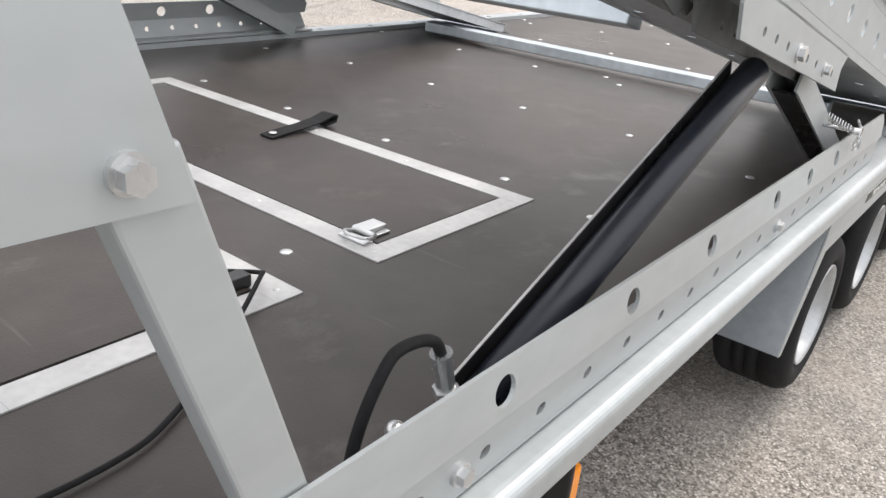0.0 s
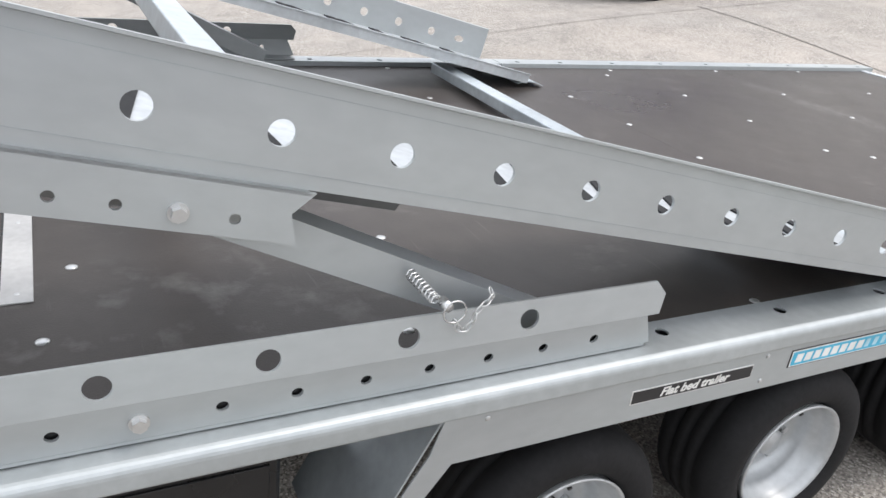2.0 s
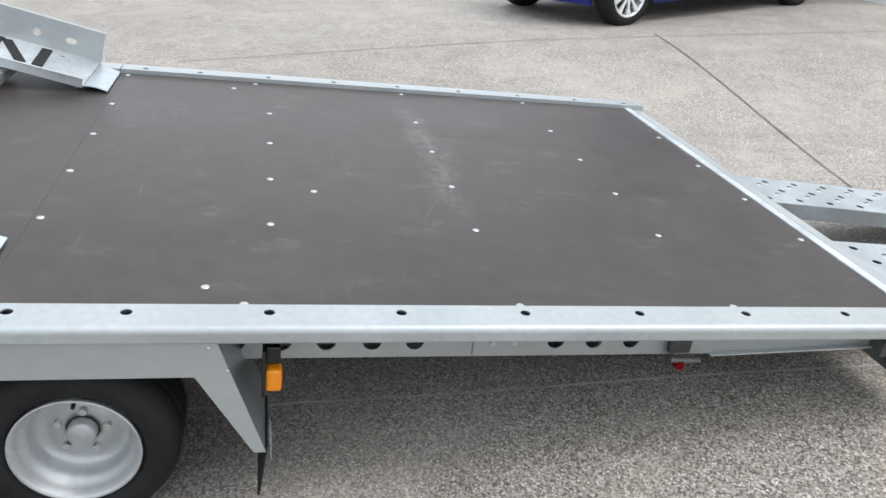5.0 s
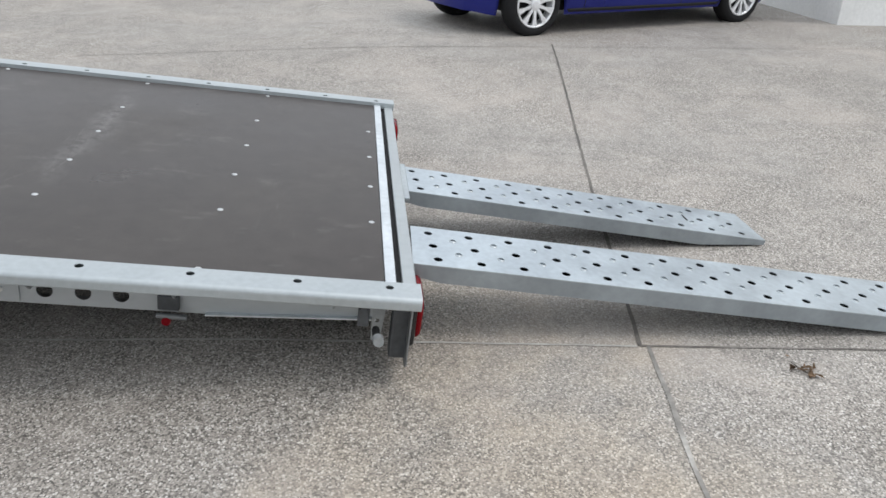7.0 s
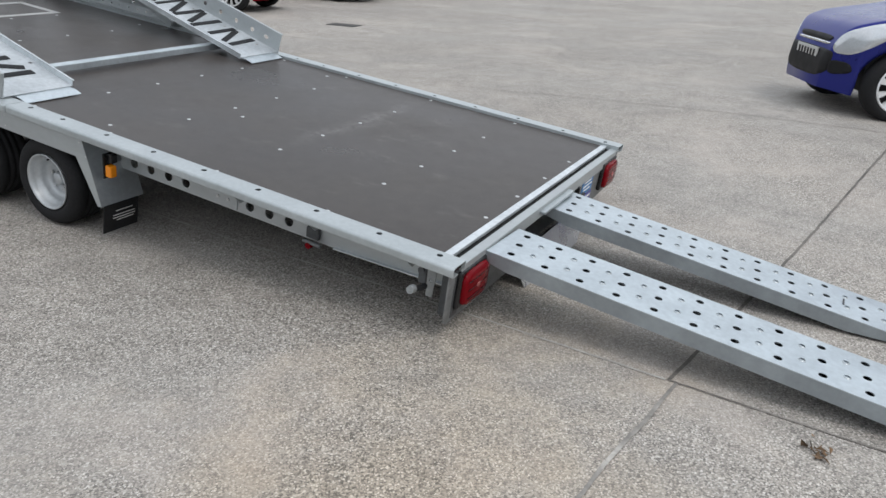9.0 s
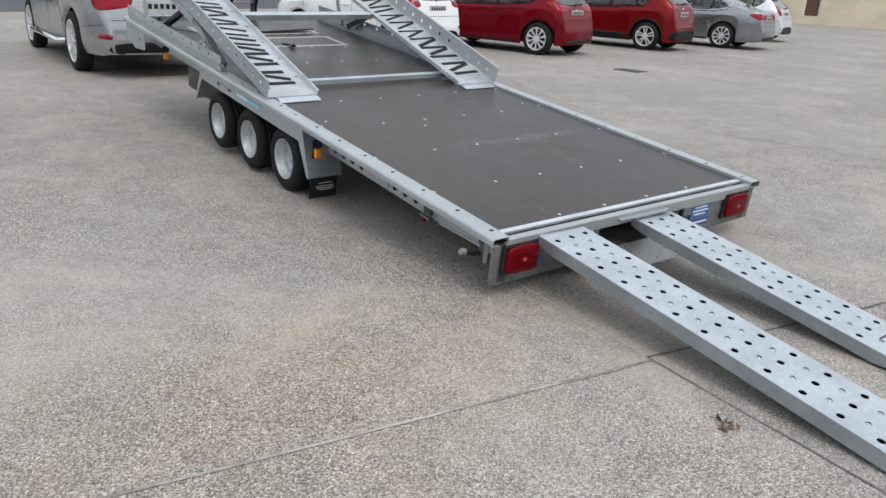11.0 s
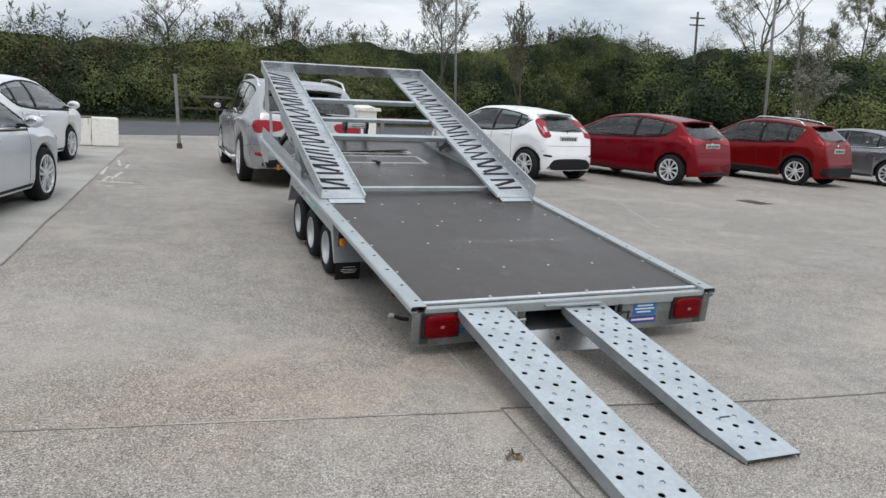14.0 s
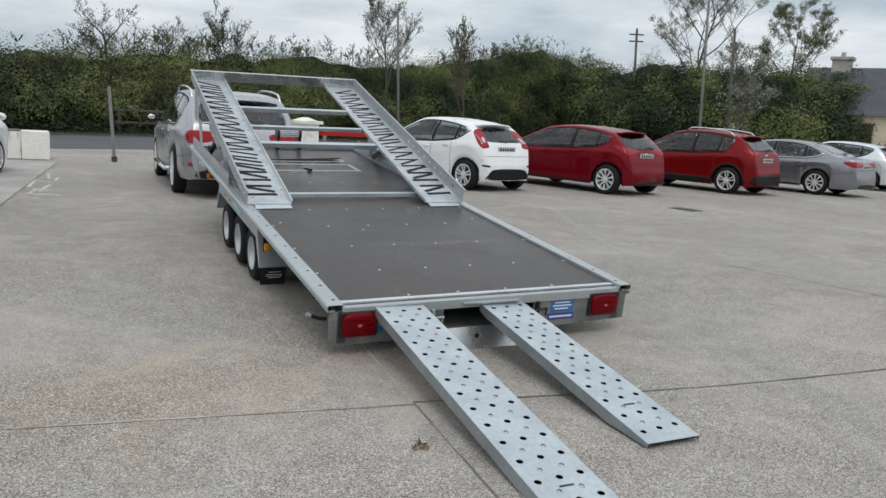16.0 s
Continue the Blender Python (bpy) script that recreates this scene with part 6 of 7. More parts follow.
            part("side_step", bm, CHROME, body, smooth=True)
    if spoiler:
        y0, y1, z, hw = spoiler
        bm = bmesh.new()
        rows = []
        for k in range(9):
            f = -1 + k / 4
            bow = 0.05 * f * f
            drop = 0.03 * f ** 4
            rows.append([bm.verts.new((hw * f, y + bow * g, zz - drop)) for y, zz, g in ((y0, z - 0.012, 1), (y0 + 0.008, z + 0.012, 1), (y1, topf(y1) - 0.004, 0), (y1, topf(y1) - 0.04, 0), (y0 + 0.1, z - 0.035, 1))])
        for a, b in zip(rows, rows[1:]):
            for k in range(5):
                bm.faces.new((a[k], a[(k + 1) % 5], b[(k + 1) % 5], b[k]))
        bm.faces.new(rows[0][::-1])
        bm.faces.new(rows[-1])
        part("spoiler", bm, colour, body)
    for s, z0 in ((0, plate), (180, sill + 0.32)):
        if s and not plate_front:
            continue
        p = hit(s, 1, 0, z0)
        d = -1 if s == 0 else 1
        q = hit(s, 1, 0, z0 + 0.06)
        y = min(p.y, q.y) if s == 0 else max(p.y, q.y)
        bm = bmesh.new()
        box(bm, -0.26, 0.26, min(y, y + d * 0.014), max(y, y + d * 0.014), z0 - 0.055, z0 + 0.055, 0.003)
        pl = part("number_plate", bm, PLATE_WHITE, body)
        for k in range(6):
            bm = bmesh.new()
            ya, yc = y + d * 0.0145, y + d * 0.016
            box(bm, -0.21 + k * 0.075, -0.165 + k * 0.075, min(ya, yc), max(ya, yc), z0 - 0.03, z0 + 0.03)
            part("plate_bar", bm, TRIM, pl)
    zs = [z for x, z in rear_glass]
    line = [hit(0, 1, u, min(zs) + v) for u, v in ((0.0, -0.02), (0.06, 0.03), (0.2, 0.045), (0.36, 0.03))]
    bm = bmesh.new()
    pipe(bm, [p + Vector((0, -0.012, 0)) for p in line if p is not None], 0.008, 6)
    part("wiper", bm, TRIM, body)
    p = hit(0, 1, 0, min(zs) - 0.1)
    bm = bmesh.new()
    bmesh.ops.create_uvsphere(bm, u_segments=14, v_segments=8, radius=1)
    bmesh.ops.scale(bm, vec=(0.06, 0.008, 0.03), verts=bm.verts)
    bmesh.ops.translate(bm, vec=p, verts=bm.verts)
    part("badge", bm, CHROME, body, smooth=True)
    return body


def hatch(label, m, colour, L=3.97, W=1.73, H=1.47, hood=0.97, wheelbase=2.49, rear_axle=0.66, R=0.305, glass_foot=1.0, kick=0.2, **k):
    top = [(0.0, 0.44), (0.012, 0.6), (0.04, 0.7), (0.075, 0.74), (0.1, 0.9), (0.14, glass_foot - 0.03), (0.2, glass_foot + 0.03), (0.56, H - 0.145), (0.64, H - 0.115), (0.95, H - 0.055), (1.4, H - 0.01), (1.75, H), (2.1, H - 0.02), (L * 0.57, H - 0.07), (L * 0.765, hood + 0.04), (L * 0.8, hood), (L * 0.92, hood - 0.09), (L * 0.965, hood - 0.16), (L * 0.985, hood - 0.28), (L * 0.995, 0.56), (L, 0.42)]
    belt = [(0, 0.88), (0.45, 1.02), (0.95, 1.0), (L * 0.5, 0.93), (L * 0.78, 0.88), (L, 0.78)]
    mid = rear_axle + 0.96
    a = rear_axle - 0.02
    foot = [(a - 0.05, H - 0.2), (a + 0.12, 1.03 + kick * 0.5), (a + 0.34, 1.03), (mid, 0.97), (L * 0.74, 0.92), (L, 0.9)]
    pk = dict(tumble=0.25, panes=[(a, a + 0.32), (a + 0.35, mid), (mid + 0.06, L * 0.745)], pane_foot=foot, rear_glass=[(0.57, glass_foot + 0.0), (0.64, glass_foot + 0.1), (0.5, H - 0.16)], screen=[(0.68, hood + 0.05), (0.52, H - 0.09)], tail=[(-0.1, 0.82), (0.02, 0.8), (0.1, 0.93), (0.17, 1.13), (0.1, 1.17), (-0.04, 1.0)], head=[(-0.12, -0.13), (0.08, -0.13), (0.14, -0.09), (0.0, 0.0), (-0.26, 0.08), (-0.42, 0.09), (-0.34, 0.0)], seams=(rear_axle + 0.38, mid + 0.03, L * 0.715), plate=0.86, spoiler=(0.44, 0.7, H - 0.112, 0.5), insert=[(0.66, 0.24), (0.6, 0.36), (0.46, 0.47)])
    pk.update(k)
    return car(label, m, colour, L, W, wheelbase, rear_axle, R, pk.pop("top", None) or top, pk.pop("belt", None) or belt, 0.2, **pk)


def from_rear_wheel(x, y, a, rear_axle, W):
    """Pose of a car whose nearside rear wheel stands at x, y, turned a degrees to the left of +y."""
    h = Vector((-math.sin(radians(a)), math.cos(radians(a)), 0))
    r = Vector((h.y, -h.x, 0))
    p = Vector((x, y, 0)) - h * rear_axle + r * (W / 2 - 0.05)
    return pose(p.x, p.y, 0, 0, 0, a)


WHITE = paint("white_car_paint", (0.86, 0.87, 0.88))
RED = paint("candy_red_paint", (0.185, 0.0012, 0.009), 0.3, 0.3)
ORANGE_RED = paint("orange_red_paint", (0.19, 0.005, 0.006), 0.3, 0.34)
GREY = paint("metallic_grey_paint", (0.3, 0.31, 0.33), 0.8, 0.3)
SILVER = paint("metallic_silver_paint", (0.43, 0.44, 0.455), 0.7, 0.3)
PALE_SILVER = paint("pale_silver_paint", (0.74, 0.77, 0.8), 0.45, 0.33)
BLUE = paint("metallic_blue_violet_paint", (0.022, 0.028, 0.2), 0.5, 0.3)

hatch("white five-door hatchback parked on the concrete", from_rear_wheel(5.82, 9.77, 17, 0.52, 1.73), WHITE, rear_axle=0.52, R=0.315, tail=[(-0.14, 0.9), (0.0, 0.87), (0.1, 0.95), (0.24, 1.2), (0.18, 1.26), (0.06, 1.23), (-0.04, 1.06)], clear=True, slot=[(0.5, 0.5), (0.68, 0.52), (0.68, 0.555), (0.5, 0.545)])
hatch("dark red family hatchback parked beside a white one", from_rear_wheel(9.07, 9.33, 17, 0.56, 1.8), RED, L=4.36, W=1.8, H=1.48, wheelbase=2.64, rear_axle=0.56, tail=[(-0.26, 0.92), (-0.04, 0.86), (0.08, 0.9), (0.32, 1.05), (0.24, 1.07), (0.0, 1.04), (-0.24, 1.0)], R=0.325, spokes=10, kick=0.12, insert=[(0.6, 0.25), (0.5, 0.32)])
hatch("orange-red crossover with roof rails and black cladding", from_rear_wheel(13.17, 9.84, 17, 0.7, 1.75), ORANGE_RED, L=4.16, W=1.75, H=1.55, hood=1.02, wheelbase=2.54, rear_axle=0.7, glass_foot=1.08, tail=[(-0.2, 0.98), (0.02, 0.95), (0.2, 1.02), (0.26, 1.1), (0.05, 1.08), (-0.18, 1.06)], R=0.33, spokes=5, kick=0.0, rails=CHROME, clad=True, insert=[(0.72, 0.22), (0.7, 0.5), (0.3, 0.5)])


def saloon(label, m, colour, L=4.7, W=1.83, H=1.43, **k):
    top = [(0.0, 0.46), (0.015, 0.66), (0.05, 0.72), (0.08, 0.94), (0.12, 0.985), (0.5, 1.03), (0.62, 1.06), (1.0, 1.22), (1.4, H - 0.06), (1.75, H - 0.01), (2.2, H), (2.6, H - 0.04), (3.0, 1.24), (3.5, 0.97), (4.3, 0.82), (L - 0.06, 0.68), (L, 0.44)]
    belt = [(0, 0.88), (0.6, 0.95), (2.5, 0.9), (3.5, 0.86), (L, 0.74)]
    foot = [(0.85, 1.13), (1.05, 1.02), (1.35, 0.97), (2.2, 0.93), (3.3, 0.9), (L, 0.86)]
    pk = dict(panes=[(0.88, 1.36), (1.39, 2.2), (2.26, 3.32)], pane_foot=foot, rear_glass=[(0.58, 1.08), (0.5, H - 0.07)], screen=[(0.7, 1.0), (0.54, H - 0.06)], tail=[(-0.36, 0.8), (0.0, 0.78), (0.22, 0.86), (0.26, 0.93), (0.0, 0.94), (-0.36, 0.92)], head=[(-0.16, -0.05), (0.04, -0.07), (0.12, -0.05), (-0.1, 0.05), (-0.35, 0.08), (-0.42, 0.07)], seams=(1.28, 2.23, 3.28), plate=0.8, insert=[(0.6, 0.24), (0.56, 0.34)], bright=True)
    pk.update(k)
    return car(label, m, colour, L, W, 2.8, 1.0, 0.325, top, belt, 0.2, **pk)


saloon("metallic grey saloon parked in the row", from_rear_wheel(16.5, 9.97, 17, 1.0, 1.83), GREY, spokes=10)
hatch("pale silver hatchback at the end of the row", from_rear_wheel(20.9, 11.6, 17, 0.66, 1.73), PALE_SILVER)

# the towing vehicle
suv_top = [(0.0, 0.5), (0.02, 0.76), (0.06, 0.84), (0.1, 0.88), (0.14, 1.12), (0.6, 1.5), (0.7, 1.56), (0.9, 1.61), (1.4, 1.66), (2.0, 1.68), (2.5, 1.67), (2.95, 1.6), (3.75, 1.18), (4.75, 1.0), (5.0, 0.82), (5.08, 0.5)]
suv_belt = [(0, 1.0), (0.6, 1.08), (2.5, 1.03), (3.7, 1.0), (5.08, 0.9)]
suv_foot = [(0.6, 1.34), (0.8, 1.16), (1.0, 1.11), (2.3, 1.09), (3.5, 1.06), (5.08, 1.0)]
car("silver estate-bodied SUV coupled to the trailer", pose(1.0, 7.69, 0, 0, 0, -0.5), SILVER, 5.08, 1.98, 3.0, 1.05, 0.385, suv_top, suv_belt, 0.28, [(0.66, 1.3), (1.35, 2.25), (2.32, 3.5)], suv_foot, [(0.62, 1.12), (0.7, 1.22), (0.6, 1.48)], [(0.76, 1.2), (0.6, 1.57)],
    [(-0.26, 0.88), (0.0, 0.83), (0.1, 0.86), (0.15, 0.94), (0.13, 1.02), (0.0, 1.04), (-0.26, 1.02)], [(-0.16, -0.05), (0.12, -0.07), (-0.1, 0.07), (-0.42, 0.09)], spokes=5, seams=(1.32, 2.29, 3.42), rails=CHROME, steps=True, plate=0.9, tumble=0.17, bright=True, spoiler=(0.46, 0.72, 1.53, 0.6), insert=[(0.75, 0.3), (0.7, 0.46)], slot=[(0.62, 0.5), (0.7, 0.49), (0.82, 0.5), (0.82, 0.555), (0.62, 0.55)], slot_of=TAIL_RED)


def from_front_wheel(x, y, az, L, front_overhang, W):
    """Pose of a car whose offside front wheel stands at x, y, heading az degrees to the right of +y."""
    h = Vector((math.sin(radians(az)), math.cos(radians(az)), 0))
    r = Vector((h.y, -h.x, 0))
    p = Vector((x, y, 0)) - h * (L - front_overhang) - r * (W / 2 - 0.06)
    return pose(p.x, p.y, 0, 0, 0, -az)


saloon("pale silver saloon on the concrete apron", from_front_wheel(-2.53, 6.3, 15, 4.7, 0.9, 1.83), PALE_SILVER, spokes=5)
hatch("white hatchback on the concrete apron behind a silver saloon", from_front_wheel(-2.54, 11.6, 15, 4.2, 0.85, 1.78), WHITE, L=4.2, W=1.78)

# blue hatchback: nearside front and rear wheels on the rise
kf, kr = Vector((5.66, -1.66)), Vector((6.84, -4.34))
kd = (kf - kr).normalized()
kc = kr - kd * 0.62 + Vector((kd.y, -kd.x)) * 0.82
hatch("metallic blue-violet hatchback with ten-spoke wheels by the white building", pose(kc.x, kc.y, 0.118, 0, 0, math.degrees(math.atan2(-kd.x, kd.y))), BLUE, L=4.16, W=1.74, wheelbase=(kf - kr).length, rear_axle=0.64, R=0.31, spokes=10, plate_front=True, head=[(-0.06, -0.22), (0.1, -0.22), (0.15, -0.16), (0.06, -0.03), (-0.2, 0.07), (-0.44, 0.11), (-0.36, -0.02), (-0.22, -0.13)])
# ---------------------------------------------------------------- roadside and background
# Bright and dark leaf patches put the hedge's light and shade into colour.
LEAF = material("hedge_leaves", (0.16, 0.18, 0.07), 0.7, 0.0, 0.2, 0.38, 3.0, second=(0.034, 0.05, 0.026), spread=(0.44, 0.6), island=0.08)
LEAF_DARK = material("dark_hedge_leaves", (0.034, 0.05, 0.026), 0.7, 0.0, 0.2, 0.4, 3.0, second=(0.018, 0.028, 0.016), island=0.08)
LEAF_PALE = material("spring_leaves", (0.15, 0.175, 0.08), 0.7, 0.0, 0.2, 0.8, 4.0, second=(0.11, 0.125, 0.05), island=0.12)
LEAF_NEW = material("opening_tree_leaves", (0.15, 0.165, 0.075), 0.7, 0.0, 0.15, 0.8, 4.0, second=(0.1, 0.115, 0.05), island=0.15)
LEAF_RUST = material("bramble_leaves", (0.105, 0.085, 0.045), 0.75, 0.0, 0.2, 0.5, 4.0, second=(0.06, 0.055, 0.028), island=0.2)
BLOSSOM = material("blossom", (0.34, 0.35, 0.3), 0.8, 0.0, 0.15, 1.5, 6.0, second=(0.2, 0.22, 0.15), island=0.4)
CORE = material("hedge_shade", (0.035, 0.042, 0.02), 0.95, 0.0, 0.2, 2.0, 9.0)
for leaf in (LEAF, LEAF_DARK, LEAF_PALE, LEAF_NEW, LEAF_RUST, BLOSSOM, CORE):
    leaf.node_tree.nodes["Principled BSDF"].inputs["Specular IOR Level"].default_value = 0.12
BARK = material("bark", (0.1, 0.085, 0.07), 0.9, 0.0, 0.2, 6.0, 40.0, 0.4, 40.0)
POLE_DARK = material("dull_steel_pole", (0.16, 0.165, 0.16), 0.7, 0.1, 0.1, 4.0, 30.0)
POLE = material("weathered_pole", (0.24, 0.235, 0.225), 0.7, 0.1, 0.1, 4.0, 30.0)
WOOD = material("weathered_fence_wood", (0.11, 0.1, 0.085), 0.85, 0.0, 0.2, 4.0, 50.0)

rng = np.random.default_rng(5)


def leaves(name, centres, size, mat, parent=None, flat=0.0, facing=None):
    """Many small bent leaf sprays, two triangles each; facing turns them outwards, more or less."""
    c = np.asarray(centres)
    n = len(c)
    u = rng.normal(size=(n, 3))
    u[:, 2] *= 1 - flat
    u /= np.linalg.norm(u, axis=1)[:, None]
    other = rng.normal(size=(n, 3))
    if facing is not None:
        out = np.asarray(facing) + 0.26 * other
        u = np.cross(out, rng.normal(size=(n, 3)))
        u /= np.linalg.norm(u, axis=1)[:, None]
        other = out
    w = np.cross(u, other)
    w /= np.linalg.norm(w, axis=1)[:, None]
    s = size * (0.5 + rng.random((n, 1)))
    bend = np.cross(u, w) * s * (0.35 if facing is None else 0.15)
    v = np.stack([c - u * s, c - w * s * 0.5 + bend, c + u * s, c + w * s * 0.5 + bend], axis=1).reshape(-1, 3)
    me = bpy.data.meshes.new(name)
    me.from_pydata(v.tolist(), [], np.arange(4 * n).reshape(n, 4).tolist())
    me.materials.append(mat)
    ob = new(name, me)
    if parent:
        ob.parent = parent
    return ob


def along(s, d):
    """A place s metres along the road line and d metres beyond its near edge."""
    p = ROAD_EDGE + ROAD_DIR * s + ROAD_SIDE * d
    return p.x, p.y


def toward(az, dist):
    """A place seen from the yard at a bearing, that far off."""
    return -1.37 + dist * math.sin(radians(az)), -4.25 + dist * math.cos(radians(az))


def hedge_meets(az, d):
    """Where a bearing from the yard crosses the hedge line d metres beyond the road's near edge: metres along, metres off."""
    a = Vector((math.sin(radians(az)), math.cos(radians(az)), 0))
    e = Vector((-1.37, -4.25, 0))
    k = (d - (e - ROAD_EDGE).dot(ROAD_SIDE)) / a.dot(ROAD_SIDE)
    p = e + a * k
    return (p - ROAD_EDGE).dot(ROAD_DIR), k


# the hedge's skyline: bearing and rise, in degrees
SKYLINE = [(-30, 2.7), (-9.8, 3.3), (-4, 4.0), (-0.8, 3.9), (1.1, 3.75), (7.2, 4.35), (11, 4.65), (14.5, 4.6), (18.5, 4.3), (23, 4.2), (25.8, 4.6), (29.1, 5.0), (30.7, 5.6), (33.1, 5.9), (35.5, 5.2), (37.2, 4.3), (39.2, 4.0), (41.4, 5.2), (44, 5.0), (46.9, 5.3), (49.1, 5.0), (50.5, 4.9), (52.2, 4.7), (53.0, 4.2), (53.6, 0.9), (60, 0.7)]
TOPS = []
for az, el in SKYLINE:
    s_at, far = hedge_meets(az, 11.5)
    if az < 44:
        TOPS.append((s_at, max(0.8, 1.43 + far * math.tan(radians(el)) - 0.25)))
hedge_line = profile(TOPS)
skyline = profile(SKYLINE)

# the thicket that turns away from the road towards the bungalow
THICKET_A, THICKET_B = Vector((*toward(35.0, 54), 0)), Vector((*toward(53.3, 47), 0))
THICKET_DIR = (THICKET_B - THICKET_A).normalized()
THICKET_LONG = (THICKET_B - THICKET_A).length


def thicket_place(s, d):
    p = THICKET_A + THICKET_DIR * s + Vector((-THICKET_DIR.y, THICKET_DIR.x, 0)) * (d - 10.0)
    return p.x, p.y


def ragged(s):
    return 0.35 * noise.noise(Vector((s * 0.5, 5.1, 0))) + 0.3 * noise.noise(Vector((s * 1.3, 9.3, 0)))


def hedge_height(s):
    return hedge_line(s) + ragged(s)


def thicket_height(s):
    x, y = thicket_place(s, 11.0)
    far = math.hypot(x + 1.37, y + 4.25)
    az = math.degrees(math.atan2(x + 1.37, y + 4.25))
    return max(0.6, 1.43 + far * math.tan(radians(skyline(az))) - 0.45) + ragged(s)


def stick(vs, fs, p, q, r0, r1, seg=5):
    d = (q - p)
    side = d.orthogonal().normalized()
    up = d.normalized().cross(side)
    base = len(vs)
    for c, r in ((p, r0), (q, r1)):
        for k in range(seg):
            a = 2 * math.pi * k / seg
            vs.append(tuple(c + r * (math.cos(a) * side + math.sin(a) * up)))
    for k in range(seg):
        fs.append((base + k, base + (k + 1) % seg, base + seg + (k + 1) % seg, base + seg + k))


def bush_row(name, label, s0, s1, count, per, size, mat, near, far, place=along, tall=hedge_height, low=0.4, key=0.0, want=None, reach=(0.8, 1.7), kind="hedge"):
    """Rounded bushes of many small leaves, lower towards the road; want keeps some stretches only."""
    pts, outs = [], []
    across = Vector((*place(1, 0), 0)) - Vector((*place(0, 0), 0))
    for k in range(count):
        s = s0 + (s1 - s0) * (k + rng.random()) / count
        back = rng.random()
        wide, turn, keep = reach[0] + (reach[1] - reach[0]) * rng.random(), rng.random() * 9, rng.random()
        if want and noise.noise(Vector((s * 0.17, key, back * 0.8))) + 0.35 * (keep - 0.5) < want:
            continue
        h = tall(s) * (low + (1 - low) * back ** 0.7) * (0.88 + 0.22 * keep)
        d = near + (far - near) * back
        rise = min(h * 0.62, wide * (0.9 + 0.5 * keep))
        n = int(per * wide * wide)
        v = rng.normal(size=(n, 3))
        v /= np.linalg.norm(v, axis=1)[:, None]
        v[:, 2] = np.where(v[:, 2] < -0.25, -v[:, 2], v[:, 2])
        r = 0.72 + 0.33 * rng.random(n) ** 0.7
        for i in range(n):
            lump = 1 + 0.55 * noise.noise(Vector((v[i, 0] * 1.5 + turn, v[i, 1] * 1.5, v[i, 2] * 1.5 + k)))
            q = v[i] * r[i] * lump
            x, y = place(s + q[0] * wide, d + q[1] * wide * 0.8)
            pts.append((x, y, max(0.03, h - rise + q[2] * rise)))
            outs.append((across.x * v[i, 0] - across.y * v[i, 1], across.y * v[i, 0] + across.x * v[i, 1], v[i, 2]))
    return tagged(leaves(name, pts, size, mat, facing=outs), label, kind, kind="stuff")


def shoots(name, label, s0, s1, count, mat, place=along, tall=hedge_height):
    """Thin twigs that stand above the hedge, with a few small leaves."""
    vs, fs, tips = [], [], []
    rnd = random.Random(31)
    while count:
        s = rnd.uniform(s0, s1)
        if noise.noise(Vector((s * 0.4, 3.3, 0))) < rnd.uniform(-0.5, 0.3):
            continue
        count -= 1
        x, y = place(s, rnd.uniform(11.0, 13.2))
        p = Vector((x, y, tall(s) - 0.5))
        q = p + Vector((rnd.gauss(0, 0.3), rnd.gauss(0, 0.3), rnd.uniform(0.5, 1.2)))
        stick(vs, fs, p, q, 0.012, 0.004, 3)
        for k in range(7):
            o = p.lerp(q, rnd.uniform(0.35, 0.95))
            e = o + Vector((rnd.gauss(0, 0.14), rnd.gauss(0, 0.14), rnd.uniform(0.1, 0.3)))
            stick(vs, fs, o, e, 0.007, 0.004, 3)
            tips += [tuple(o.lerp(e, f)) for f in (0.2, 0.35, 0.5, 0.65, 0.8, 1.0)]
    me = bpy.data.meshes.new(name)
    me.from_pydata(vs, [], fs)
    me.materials.append(BARK)
    tagged(new(name, me), "bare brown twigs standing above the roadside hedge", "hedge", kind="stuff")
    tagged(leaves(name + "_leaves", tips, 0.042, mat), label, "hedge", kind="stuff")


# A dark sheet behind the leaves, added as the shade between bushes.
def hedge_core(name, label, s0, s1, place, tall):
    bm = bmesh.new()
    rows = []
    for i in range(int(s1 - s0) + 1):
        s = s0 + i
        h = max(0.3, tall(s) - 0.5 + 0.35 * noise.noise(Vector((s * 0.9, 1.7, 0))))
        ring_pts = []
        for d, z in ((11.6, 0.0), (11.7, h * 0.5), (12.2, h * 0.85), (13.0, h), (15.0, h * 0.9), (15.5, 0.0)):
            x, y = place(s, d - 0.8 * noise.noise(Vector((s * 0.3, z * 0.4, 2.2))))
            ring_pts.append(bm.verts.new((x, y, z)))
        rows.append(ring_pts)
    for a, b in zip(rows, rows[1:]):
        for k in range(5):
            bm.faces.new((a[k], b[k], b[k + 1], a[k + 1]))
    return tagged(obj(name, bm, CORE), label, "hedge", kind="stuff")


hedge_core("hedge_inside", "dark sheet inside the roadside hedge, standing for its deep shade", -45, 64, along, hedge_height)
hedge_core("thicket_inside", "dark sheet inside the thicket, standing for its deep shade", 0.5, THICKET_LONG - 1.0, thicket_place, thicket_height)
bush_row("hedge", "dense mixed olive-green roadside hedge with a ragged top", -34, 60, 190, 620, 0.047, LEAF, 9.6, 12.6, low=0.3, reach=(0.9, 2.0))
bush_row("hedge_crest", "leafy crest of the roadside hedge", -34, 60, 150, 900, 0.047, LEAF, 11.4, 13.4, low=0.92, reach=(1.0, 1.9))
